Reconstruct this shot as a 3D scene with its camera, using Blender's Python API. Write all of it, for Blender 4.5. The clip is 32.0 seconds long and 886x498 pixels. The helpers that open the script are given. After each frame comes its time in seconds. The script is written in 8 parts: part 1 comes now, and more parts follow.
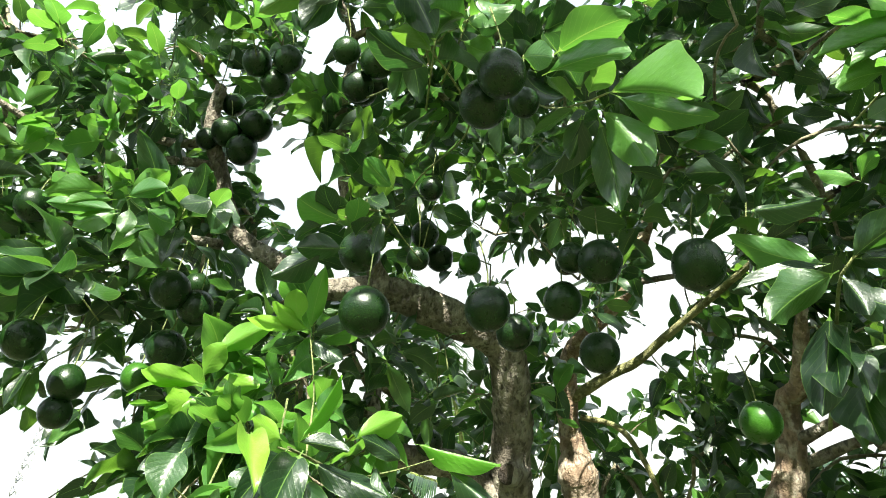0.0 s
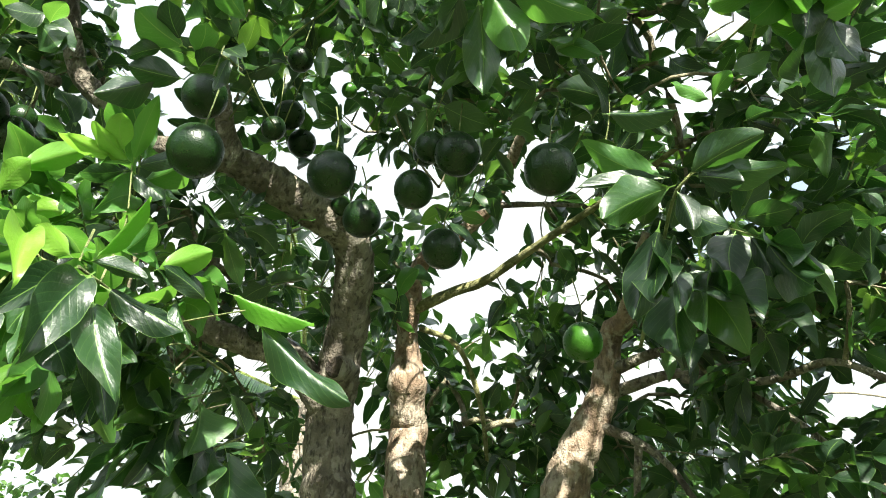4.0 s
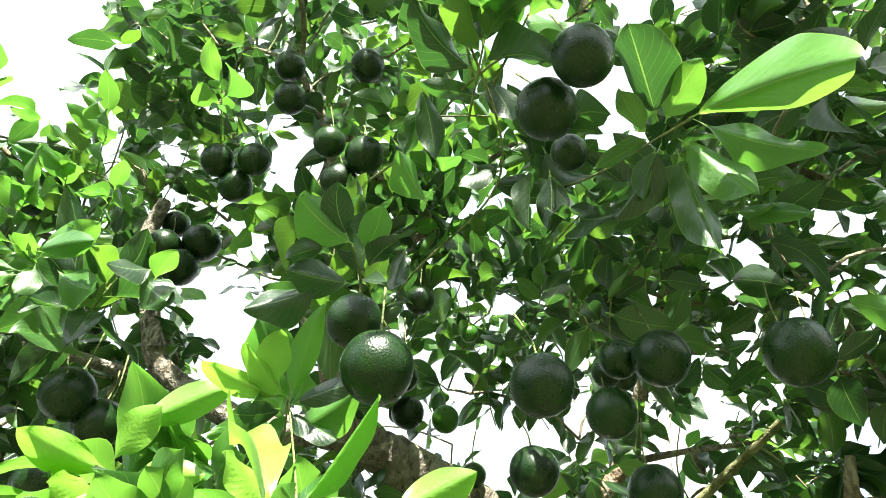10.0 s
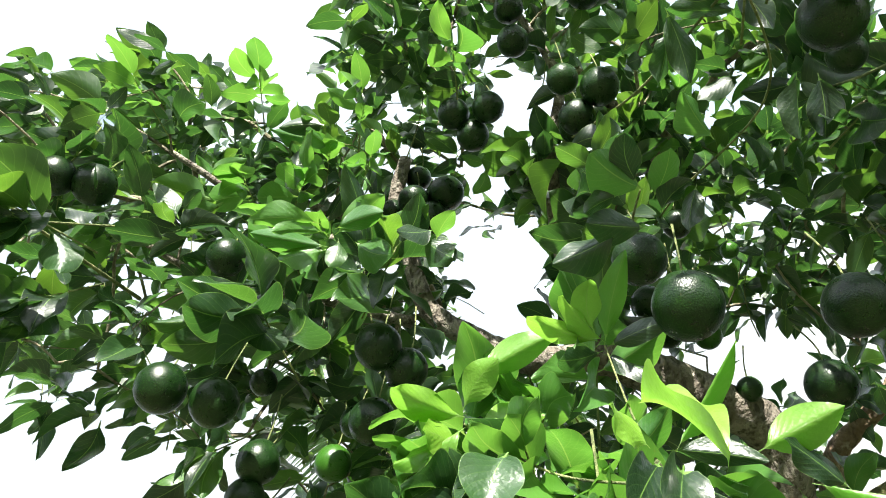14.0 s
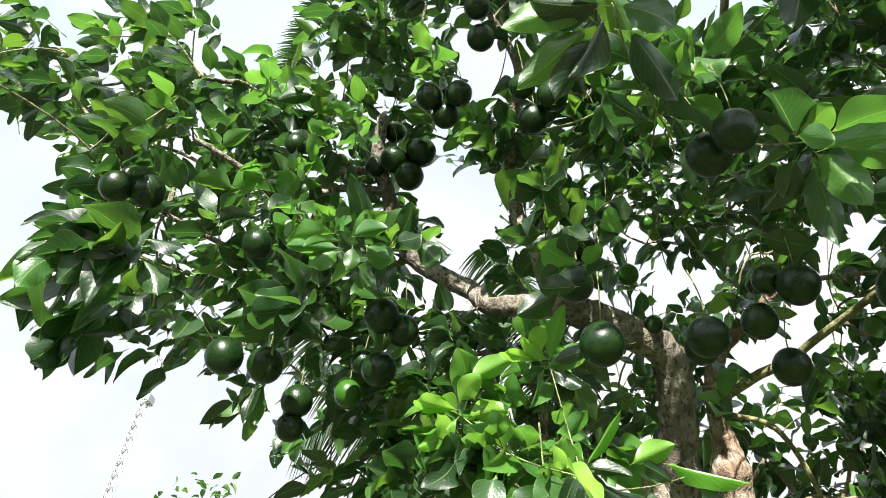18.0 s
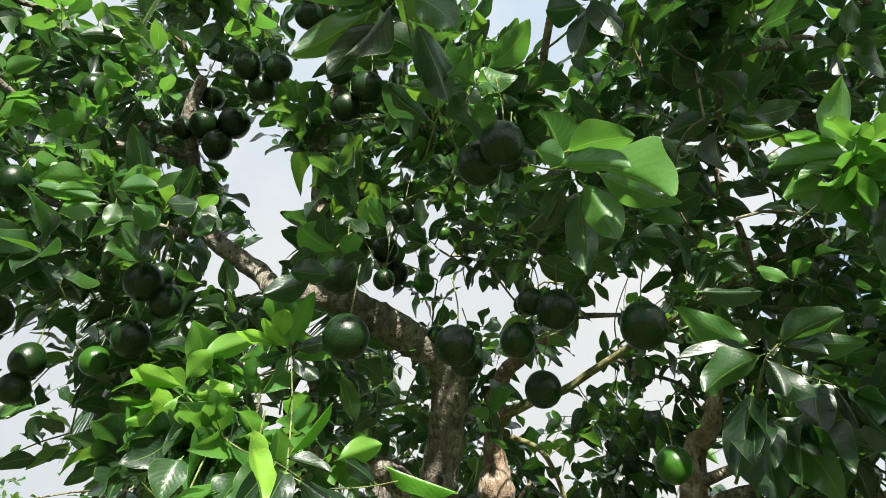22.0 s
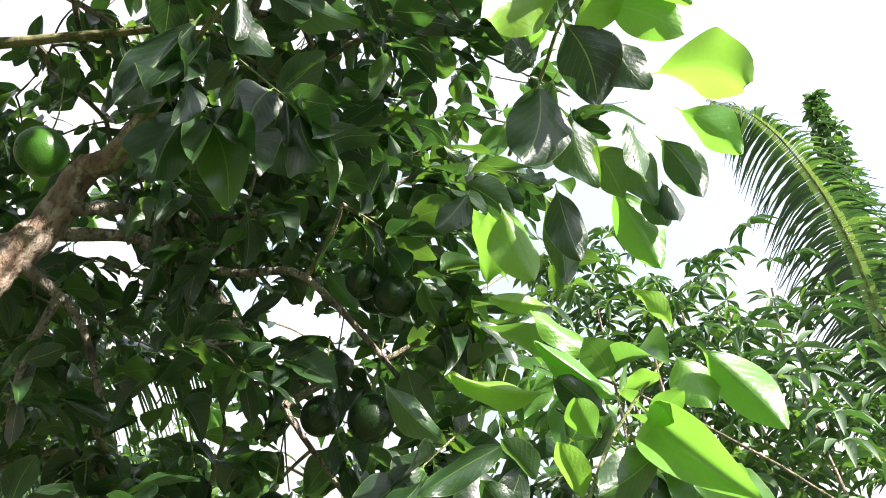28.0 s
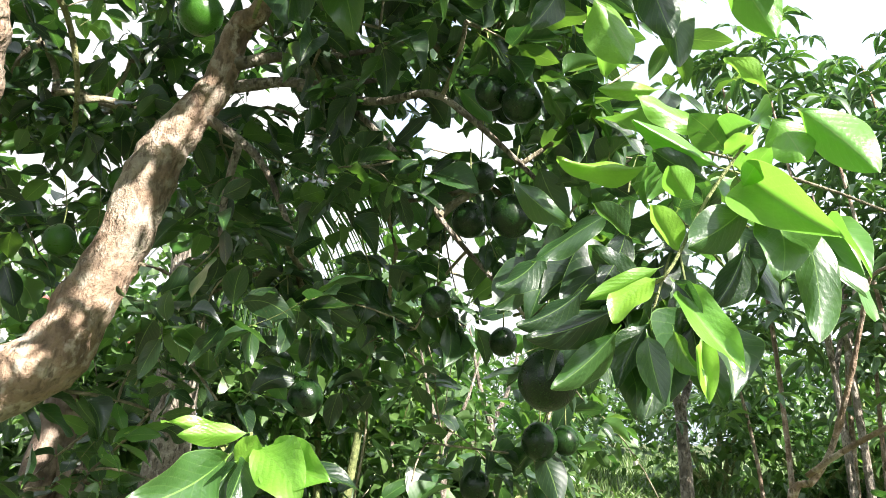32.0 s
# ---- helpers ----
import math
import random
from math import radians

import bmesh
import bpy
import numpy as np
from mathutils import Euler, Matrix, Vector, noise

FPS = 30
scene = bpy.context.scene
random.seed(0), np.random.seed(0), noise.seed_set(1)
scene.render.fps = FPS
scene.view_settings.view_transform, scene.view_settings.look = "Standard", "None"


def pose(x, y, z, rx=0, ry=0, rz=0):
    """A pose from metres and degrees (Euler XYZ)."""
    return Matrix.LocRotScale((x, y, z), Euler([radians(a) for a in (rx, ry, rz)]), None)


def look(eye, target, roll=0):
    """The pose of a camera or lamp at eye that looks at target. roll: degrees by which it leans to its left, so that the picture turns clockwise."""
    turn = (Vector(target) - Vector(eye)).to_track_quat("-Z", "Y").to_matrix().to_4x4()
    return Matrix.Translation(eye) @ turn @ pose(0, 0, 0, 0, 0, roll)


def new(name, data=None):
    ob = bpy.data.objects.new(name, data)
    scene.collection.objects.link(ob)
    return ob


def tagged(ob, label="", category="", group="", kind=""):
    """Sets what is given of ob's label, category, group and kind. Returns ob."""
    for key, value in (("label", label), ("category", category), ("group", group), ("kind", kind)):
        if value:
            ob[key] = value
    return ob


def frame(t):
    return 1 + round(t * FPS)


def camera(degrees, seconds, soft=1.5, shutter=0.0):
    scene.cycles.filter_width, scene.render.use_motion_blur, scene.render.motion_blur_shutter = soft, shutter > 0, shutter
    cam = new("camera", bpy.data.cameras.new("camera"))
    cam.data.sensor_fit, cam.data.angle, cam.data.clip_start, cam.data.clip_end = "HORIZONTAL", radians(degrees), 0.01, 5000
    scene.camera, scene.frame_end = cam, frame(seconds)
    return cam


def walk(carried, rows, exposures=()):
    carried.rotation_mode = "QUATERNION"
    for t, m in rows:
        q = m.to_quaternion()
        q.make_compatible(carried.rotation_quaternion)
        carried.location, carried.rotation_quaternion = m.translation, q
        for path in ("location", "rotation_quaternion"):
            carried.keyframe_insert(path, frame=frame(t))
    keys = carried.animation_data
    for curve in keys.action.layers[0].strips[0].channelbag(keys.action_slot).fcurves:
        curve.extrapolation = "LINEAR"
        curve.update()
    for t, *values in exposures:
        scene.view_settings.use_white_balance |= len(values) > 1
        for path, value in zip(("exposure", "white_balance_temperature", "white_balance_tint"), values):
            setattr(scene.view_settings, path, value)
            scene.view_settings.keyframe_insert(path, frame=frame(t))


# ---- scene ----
cam = camera(62.3, 32.0, soft=0.9)

PATH = [
    (0, (0.087, 0.059, 1.489), (-0.032, 1.554, 2.812), 4.5),
    (0.5, (0.097, 0.058, 1.488), (-0.014, 1.553, 2.811), 3.6),
    (1, (0.11, 0.06, 1.487), (0.017, 1.557, 2.81), 3.4),
    (1.5, (0.127, 0.066, 1.491), (0.061, 1.57, 2.807), 3.2),
    (2, (0.151, 0.083, 1.485), (0.134, 1.622, 2.762), 2.9),
    (2.5, (0.159, 0.105, 1.475), (0.208, 1.687, 2.698), 2.6),
    (3, (0.157, 0.101, 1.468), (0.258, 1.693, 2.675), 3.2),
    (3.5, (0.164, 0.122, 1.452), (0.34, 1.709, 2.657), 4.1),
    (5.5, (0.123, 0.465, 1.416), (0.461, 2.007, 2.644), 7.8),
    (6, (0.144, 0.574, 1.517), (0.474, 2.022, 2.857), 4.5),
    (6.5, (0.135, 0.6, 1.527), (0.477, 1.969, 2.944), 2.0),
    (7, (0.059, 0.619, 1.543), (0.445, 1.879, 3.048), 0.5),
    (7.5, (0.057, 0.638, 1.577), (0.433, 1.793, 3.167), 1.1),
    (8, (-0.002, 0.594, 1.58), (0.423, 1.659, 3.218), -2.9),
    (8.5, (-0.056, 0.566, 1.561), (0.322, 1.617, 3.22), -5.2),
    (9, (-0.056, 0.588, 1.555), (0.166, 1.608, 3.261), -1.5),
    (9.5, (-0.093, 0.575, 1.551), (0.038, 1.581, 3.275), -0.5),
    (10, (-0.109, 0.565, 1.557), (-0.021, 1.542, 3.3), -0.1),
    (10.5, (-0.112, 0.554, 1.562), (-0.084, 1.523, 3.311), 0.8),
    (11, (-0.151, 0.519, 1.558), (-0.193, 1.478, 3.313), 2.3),
    (11.5, (-0.172, 0.508, 1.56), (-0.302, 1.442, 3.323), 6.2),
    (12, (-0.221, 0.5, 1.561), (-0.402, 1.433, 3.32), 9.1),
    (12.5, (-0.244, 0.523, 1.56), (-0.474, 1.492, 3.294), 11.1),
    (13, (-0.274, 0.514, 1.54), (-0.569, 1.589, 3.2), 12.2),
    (13.5, (-0.291, 0.51, 1.532), (-0.664, 1.608, 3.162), 13.6),
    (14, (-0.243, 0.487, 1.523), (-0.68, 1.632, 3.104), 14.1),
    (14.5, (-0.169, 0.453, 1.518), (-0.617, 1.7, 3.016), 11.4),
    (15, (-0.142, 0.364, 1.511), (-0.625, 1.692, 2.926), 8.0),
    (15.5, (-0.07, 0.168, 1.488), (-0.498, 1.629, 2.785), 3.0),
    (17.5, (-0.21, -0.141, 1.446), (-0.503, 1.386, 2.703), 4.5),
    (18, (-0.238, -0.176, 1.444), (-0.54, 1.338, 2.716), 6.8),
    (18.5, (-0.246, -0.223, 1.449), (-0.539, 1.235, 2.787), 9.8),
    (19, (-0.243, -0.255, 1.459), (-0.535, 1.147, 2.855), 11.1),
    (19.5, (-0.234, -0.266, 1.463), (-0.542, 1.091, 2.899), 12.2),
    (20, (-0.244, -0.24, 1.446), (-0.542, 1.139, 2.864), 12.6),
    (20.5, (-0.211, -0.191, 1.438), (-0.464, 1.242, 2.81), 11.7),
    (21, (-0.186, -0.194, 1.463), (-0.299, 1.259, 2.833), 9.4),
    (21.5, (-0.091, -0.135, 1.47), (-0.095, 1.344, 2.816), 7.9),
    (22, (-0.035, -0.101, 1.467), (0.049, 1.398, 2.789), 6.7),
    (22.5, (0.014, -0.036, 1.471), (0.18, 1.491, 2.751), 5.0),
    (23, (0.082, 0.065, 1.513), (0.237, 1.56, 2.833), 4.6),
    (23.5, (0.126, 0.105, 1.554), (0.221, 1.488, 2.996), 5.1),
    (24, (0.157, 0.147, 1.528), (0.19, 1.469, 3.028), 6.0),
    (24.5, (0.218, 0.223, 1.493), (0.43, 1.663, 2.865), 8.0),
    (26.5, (0.33, 0.295, 1.423), (1.006, 1.664, 2.714), 9.8),
    (27, (0.337, 0.327, 1.417), (1.215, 1.591, 2.695), 9.1),
    (27.5, (0.342, 0.365, 1.455), (1.477, 1.483, 2.663), 6.4),
    (28, (0.33, 0.396, 1.437), (1.674, 1.348, 2.571), 3.4),
    (28.5, (0.325, 0.4, 1.44), (1.745, 1.385, 2.447), 1.6),
    (29, (0.313, 0.415, 1.396), (1.715, 1.487, 2.335), 1.6),
    (29.5, (0.309, 0.42, 1.387), (1.687, 1.575, 2.261), 1.7),
    (30, (0.306, 0.442, 1.389), (1.731, 1.633, 2.131), 1.2),
    (30.5, (0.313, 0.468, 1.377), (1.773, 1.669, 2.027), 1.8),
    (31, (0.306, 0.451, 1.362), (1.755, 1.697, 1.953), 2.1),
    (31.5, (0.299, 0.395, 1.351), (1.656, 1.724, 1.976), 2.6),
    (32, (0.315, 0.263, 1.336), (1.537, 1.686, 2.031), 3.8),
]
walk(cam, [(t, look(eye, target, roll)) for t, eye, target, roll in PATH], exposures=[(0, 1.84, 6600, 2), (3, 1.77, 6600, 2), (6, 1.90, 6500, 8), (7, 1.94, 6550, 4), (8, 1.92, 6650, 4), (9, 2.22, 6750, 0), (10, 2.38, 6650, 2), (11, 2.33, 6600, 2), (12, 1.92, 6550, 4), (13, 1.80, 6500, 6), (15, 1.70, 6450, 10), (18, 1.55, 6450, 10), (21, 1.55, 6450, 10), (22, 1.22, 6500, 8), (23, 1.14, 6550, 6), (24, 2.12, 6700, 0), (27, 2.12, 6500, 14), (28, 1.72, 6450, 18), (29, 1.42, 6500, 10), (30, 1.43, 6500, 10), (31, 1.91, 6500, 10), (32, 1.98, 6450, 14)])

# ---- light: sun from behind the start, bright broken cloud ----
SUN_TO = Vector((-0.03, -0.84, 0.54)).normalized()
sun = new("sun", bpy.data.lights.new("sun", "SUN"))
sun.data.energy, sun.data.angle, sun.data.color = 5.0, radians(0.6), (1.0, 0.95, 0.86)
sun.matrix_world = look(SUN_TO * 30, (0, 0, 0))

world = bpy.data.worlds.new("sky")
scene.world = world
world.use_nodes = True
wn, wl = world.node_tree.nodes, world.node_tree.links
wn.clear()
w_out, w_mix = wn.new("ShaderNodeOutputWorld"), wn.new("ShaderNodeMixShader")
w_sky, w_blue, w_white = wn.new("ShaderNodeTexSky"), wn.new("ShaderNodeBackground"), wn.new("ShaderNodeBackground")
w_sky.sky_type, w_sky.sun_disc = "NISHITA", False
w_sky.sun_elevation = math.asin(SUN_TO.z)
w_sky.sun_rotation = math.atan2(SUN_TO.x, SUN_TO.y)
w_blue.inputs["Strength"].default_value = 0.15
w_co, w_noise, w_ramp = wn.new("ShaderNodeTexCoord"), wn.new("ShaderNodeTexNoise"), wn.new("ShaderNodeValToRGB")
w_noise.inputs["Scale"].default_value, w_noise.inputs["Detail"].default_value = 2.6, 6
w_ramp.color_ramp.elements[0].position, w_ramp.color_ramp.elements[1].position = 0.20, 0.40
wl.new(w_co.outputs["Generated"], w_noise.inputs["Vector"])
wl.new(w_noise.outputs["Fac"], w_ramp.inputs["Fac"])
wl.new(w_ramp.outputs["Color"], w_mix.inputs["Fac"])
w_soft, w_tone = wn.new("ShaderNodeTexNoise"), wn.new("ShaderNodeValToRGB")
w_soft.inputs["Scale"].default_value, w_soft.inputs["Detail"].default_value = 1.7, 7
w_tone.color_ramp.elements[0].position, w_tone.color_ramp.elements[1].position = 0.36, 0.62
w_tone.color_ramp.elements[0].color, w_tone.color_ramp.elements[1].color = (0.66, 0.78, 0.92, 1), (1.0, 1.0, 1.0, 1)
wl.new(w_co.outputs["Generated"], w_soft.inputs["Vector"])
wl.new(w_soft.outputs["Fac"], w_tone.inputs["Fac"])
wl.new(w_tone.outputs["Color"], w_white.inputs["Color"])
w_side = wn.new("ShaderNodeVectorMath")
w_side.operation = "DOT_PRODUCT"
w_side.inputs[1].default_value = SUN_TO
wl.new(w_co.outputs["Generated"], w_side.inputs[0])
w_glow = wn.new("ShaderNodeMapRange")
w_glow.interpolation_type = "SMOOTHSTEP"
for key, value in (("From Min", -0.6), ("From Max", 1.2), ("To Min", 0.36), ("To Max", 0.58)):
    w_glow.inputs[key].default_value = value
wl.new(w_side.outputs["Value"], w_glow.inputs["Value"])
wl.new(w_glow.outputs["Result"], w_white.inputs["Strength"])
wl.new(w_sky.outputs["Color"], w_blue.inputs["Color"])
wl.new(w_blue.outputs[0], w_mix.inputs[1])
wl.new(w_white.outputs[0], w_mix.inputs[2])
wl.new(w_mix.outputs[0], w_out.inputs[0])


# ---- materials ----
def nodes_of(name):
    m = bpy.data.materials.new(name)
    m.use_nodes = True
    n, l = m.node_tree.nodes, m.node_tree.links
    return m, n, l, n["Principled BSDF"], n["Material Output"]


def ramp(n, l, fac, stops):
    r = n.new("ShaderNodeValToRGB")
    while len(r.color_ramp.elements) < len(stops):
        r.color_ramp.elements.new(0.5)
    for e, (p, c) in zip(r.color_ramp.elements, stops):
        e.position, e.color = p, (*c, 1)
    l.new(fac, r.inputs["Fac"])
    return r.outputs["Color"]


def tex_noise(n, l, scale, detail=4, coord="Object", stretch=None):
    t, c = n.new("ShaderNodeTexNoise"), n.new("ShaderNodeTexCoord")
    t.inputs["Scale"].default_value, t.inputs["Detail"].default_value = scale, detail
    source = c.outputs[coord]
    if stretch:
        m = n.new("ShaderNodeMapping")
        m.inputs["Scale"].default_value = stretch
        l.new(source, m.inputs["Vector"])
        source = m.outputs["Vector"]
    l.new(source, t.inputs["Vector"])
    return t.outputs["Fac"]


def maths(n, l, op, a, b=None, c=None):
    m = n.new("ShaderNodeMath")
    m.operation = op
    for i, v in enumerate((a, b, c)):
        if v is None:
            continue
        if isinstance(v, (int, float)):
            m.inputs[i].default_value = v
        else:
            l.new(v, m.inputs[i])
    return m.outputs[0]


def mixed(n, l, fac, a, b, mode="MIX"):
    m = n.new("ShaderNodeMix")
    m.data_type, m.blend_type = "RGBA", mode
    for sock, v in ((m.inputs["Factor"], fac), (m.inputs[6], a), (m.inputs[7], b)):
        if isinstance(v, (int, float)):
            sock.default_value = v
        elif isinstance(v, tuple):
            sock.default_value = (*v, 1)
        else:
            l.new(v, sock)
    return m.outputs[2]


def bumped(n, l, p, height, strength, distance):
    b = n.new("ShaderNodeBump")
    b.inputs["Strength"].default_value, b.inputs["Distance"].default_value = strength, distance
    l.new(height, b.inputs["Height"])
    l.new(b.outputs["Normal"], p.inputs["Normal"])
    return b.outputs["Normal"]


def leaf_material(name, stops, through_stops, single, clear=0.22, rough=0.36, vein=(0.16, 0.3, 0.06), gloss=0.25):
    """Leaf with midrib and side veins from its own length and width, a pale edge painted as if lit through, and light
    passing through it.
    """
    m, n, l, p, out = nodes_of(name)
    if single:
        rnd = n.new("ShaderNodeObjectInfo").outputs["Random"]
    else:
        rnd = n.new("ShaderNodeNewGeometry").outputs["Random Per Island"]
    uv = n.new("ShaderNodeUVMap")
    sep = n.new("ShaderNodeSeparateXYZ")
    l.new(uv.outputs["UV"], sep.inputs[0])
    u = maths(n, l, "ABSOLUTE", maths(n, l, "SUBTRACT", sep.outputs["X"], 0.5))
    rib = maths(n, l, "LESS_THAN", u, 0.013)
    slant = maths(n, l, "SUBTRACT", maths(n, l, "MULTIPLY", sep.outputs["Y"], 9.0), maths(n, l, "MULTIPLY", u, 6.0))
    wave = maths(n, l, "PINGPONG", slant, 0.5)
    side = maths(n, l, "MULTIPLY", maths(n, l, "LESS_THAN", wave, 0.05), 0.13)
    # pale leaf edge: light through the curled margin, put into the colour
    lit_edge = maths(n, l, "MULTIPLY", maths(n, l, "GREATER_THAN", u, 0.486), 0.45)
    stem = maths(n, l, "MULTIPLY", maths(n, l, "LESS_THAN", sep.outputs["Y"], 0.115), 0.9)
    veins = maths(n, l, "MAXIMUM", maths(n, l, "MAXIMUM", maths(n, l, "MULTIPLY", rib, 0.65), side), maths(n, l, "MAXIMUM", lit_edge, stem))
    base = ramp(n, l, rnd, stops)
    blotch = tex_noise(n, l, 24, 3)
    base = mixed(n, l, maths(n, l, "MULTIPLY", blotch, 0.5), base, tuple(0.6 * v for v in stops[0][1]))
    base = mixed(n, l, veins, base, vein)
    spot = ramp(n, l, tex_noise(n, l, 95, 3), [(0.66, (0, 0, 0)), (0.72, (0.7, 0.7, 0.7))])
    base = mixed(n, l, maths(n, l, "MULTIPLY", spot, ramp(n, l, tex_noise(n, l, 9, 2), [(0.5, (0, 0, 0)), (0.62, (1, 1, 1))])), base, (0.09, 0.065, 0.025))
    l.new(base, p.inputs["Base Color"])
    p.inputs["Roughness"].default_value = rough
    l.new(maths(n, l, "MULTIPLY_ADD", tex_noise(n, l, 40, 2), 0.25, rough - 0.1), p.inputs["Roughness"])
    height = maths(n, l, "ADD", maths(n, l, "SUBTRACT", maths(n, l, "MULTIPLY", wave, 0.35), maths(n, l, "MULTIPLY", veins, 0.5)), maths(n, l, "MULTIPLY", blotch, 0.8))
    bumped(n, l, p, height, 0.35, 0.003)
    p.inputs["Specular IOR Level"].default_value = 0.75
    p.inputs["Coat Weight"].default_value, p.inputs["Coat Roughness"].default_value = gloss, 0.14
    tr = n.new("ShaderNodeBsdfTranslucent")
    glow = ramp(n, l, rnd, through_stops)
    glow = mixed(n, l, maths(n, l, "MULTIPLY", veins, 0.8), glow, (0.5, 0.7, 0.15))
    l.new(glow, tr.inputs["Color"])
    mix = n.new("ShaderNodeMixShader")
    mix.inputs["Fac"].default_value = clear
    l.new(p.outputs[0], mix.inputs[1])
    l.new(tr.outputs[0], mix.inputs[2])
    l.new(mix.outputs[0], out.inputs["Surface"])
    return m


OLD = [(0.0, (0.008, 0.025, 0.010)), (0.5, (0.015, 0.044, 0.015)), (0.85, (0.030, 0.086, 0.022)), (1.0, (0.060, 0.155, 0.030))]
OLD_T = [(0.0, (0.05, 0.16, 0.03)), (0.6, (0.10, 0.29, 0.04)), (1.0, (0.28, 0.58, 0.05))]
YOUNG = [(0.0, (0.045, 0.14, 0.028)), (1.0, (0.095, 0.245, 0.036))]
YOUNG_T = [(0.0, (0.15, 0.42, 0.05)), (1.0, (0.24, 0.54, 0.06))]
M_LEAF = leaf_material("avocado_leaf", OLD, OLD_T, True)
M_YOUNG = leaf_material("young_avocado_leaf", YOUNG, YOUNG_T, True, clear=0.30)
M_FRESH = leaf_material("fresh_crown_leaf", YOUNG, YOUNG_T, False, clear=0.30)
# lime young leaf, its colour brightened past M_YOUNG to stand for full sun
M_LIME = leaf_material("sunlit_lime_leaf", [(0.0, (0.105, 0.29, 0.035)), (1.0, (0.25, 0.46, 0.045))], [(0.0, (0.24, 0.60, 0.06)), (1.0, (0.36, 0.72, 0.08))], True, clear=0.36)
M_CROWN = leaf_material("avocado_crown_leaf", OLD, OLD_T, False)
FAR = [(0.0, (0.034, 0.085, 0.028)), (1.0, (0.090, 0.185, 0.055))]
M_BUSH = leaf_material("undergrowth_leaf", [(0.0, (0.034, 0.078, 0.022)), (1.0, (0.110, 0.195, 0.050))], OLD_T, False, clear=0.3, rough=0.42)
M_FAR = leaf_material("shrub_leaf", FAR, OLD_T, False, clear=0.2, rough=0.55)


def bark_material(name, dark, mid, light, scale=1.0, rough=0.5):
    """Bark: broad stains, pale lichen patches, dark pits and short ridges."""
    m, n, l, p, out = nodes_of(name)
    big = tex_noise(n, l, 6 * scale, 6)
    patch = tex_noise(n, l, 19 * scale, 5)
    ridge = tex_noise(n, l, 52 * scale, 7, stretch=(1, 1, 0.4))
    grain = tex_noise(n, l, 150 * scale, 4)
    col = ramp(n, l, big, [(0.33, dark), (0.48, mid), (0.66, light)])
    col = mixed(n, l, ramp(n, l, patch, [(0.53, (0, 0, 0)), (0.62, (0.75, 0.75, 0.75))]), col, tuple(min(0.8, v * 1.2) for v in light))
    col = mixed(n, l, ramp(n, l, patch, [(0.36, (0.6, 0.6, 0.6)), (0.44, (0, 0, 0))]), col, dark)
    pit = ramp(n, l, ridge, [(0.36, (1, 1, 1)), (0.47, (0, 0, 0))])
    col = mixed(n, l, maths(n, l, "MULTIPLY", pit, min(1.0, rough * 1.1)), col, tuple(0.45 * v for v in dark))
    col = mixed(n, l, maths(n, l, "MULTIPLY", grain, 0.35), col, tuple(0.6 * v for v in mid))
    l.new(col, p.inputs["Base Color"])
    p.inputs["Roughness"].default_value = 0.85
    height = maths(n, l, "ADD", maths(n, l, "MULTIPLY", ridge, 2.2 * rough), maths(n, l, "MULTIPLY", grain, 0.35))
    bumped(n, l, p, maths(n, l, "ADD", height, maths(n, l, "MULTIPLY", patch, 0.8)), 1.0, 0.018)
    return m


M_BARK = bark_material("grey_bark", (0.10, 0.082, 0.062), (0.21, 0.178, 0.138), (0.35, 0.315, 0.26), 1.25, 0.75)
M_TAN = bark_material("tan_bark", (0.15, 0.10, 0.065), (0.33, 0.23, 0.155), (0.46, 0.40, 0.32), 1.15, 0.6)
M_TWIG = bark_material("green_twig", (0.12, 0.12, 0.05), (0.24, 0.24, 0.10), (0.38, 0.36, 0.18), 2.0, 0.1)
M_SHOOT = bark_material("shoot", (0.08, 0.10, 0.035), (0.17, 0.21, 0.07), (0.30, 0.32, 0.13), 2.0, 0.1)
M_CUT = bark_material("weathered_end_grain", (0.025, 0.018, 0.014), (0.06, 0.045, 0.035), (0.12, 0.09, 0.07), 3.0, 0.5)
M_PALM_STALK = bark_material("palm_stalk", (0.10, 0.13, 0.03), (0.22, 0.27, 0.07), (0.35, 0.38, 0.14), 1.0)



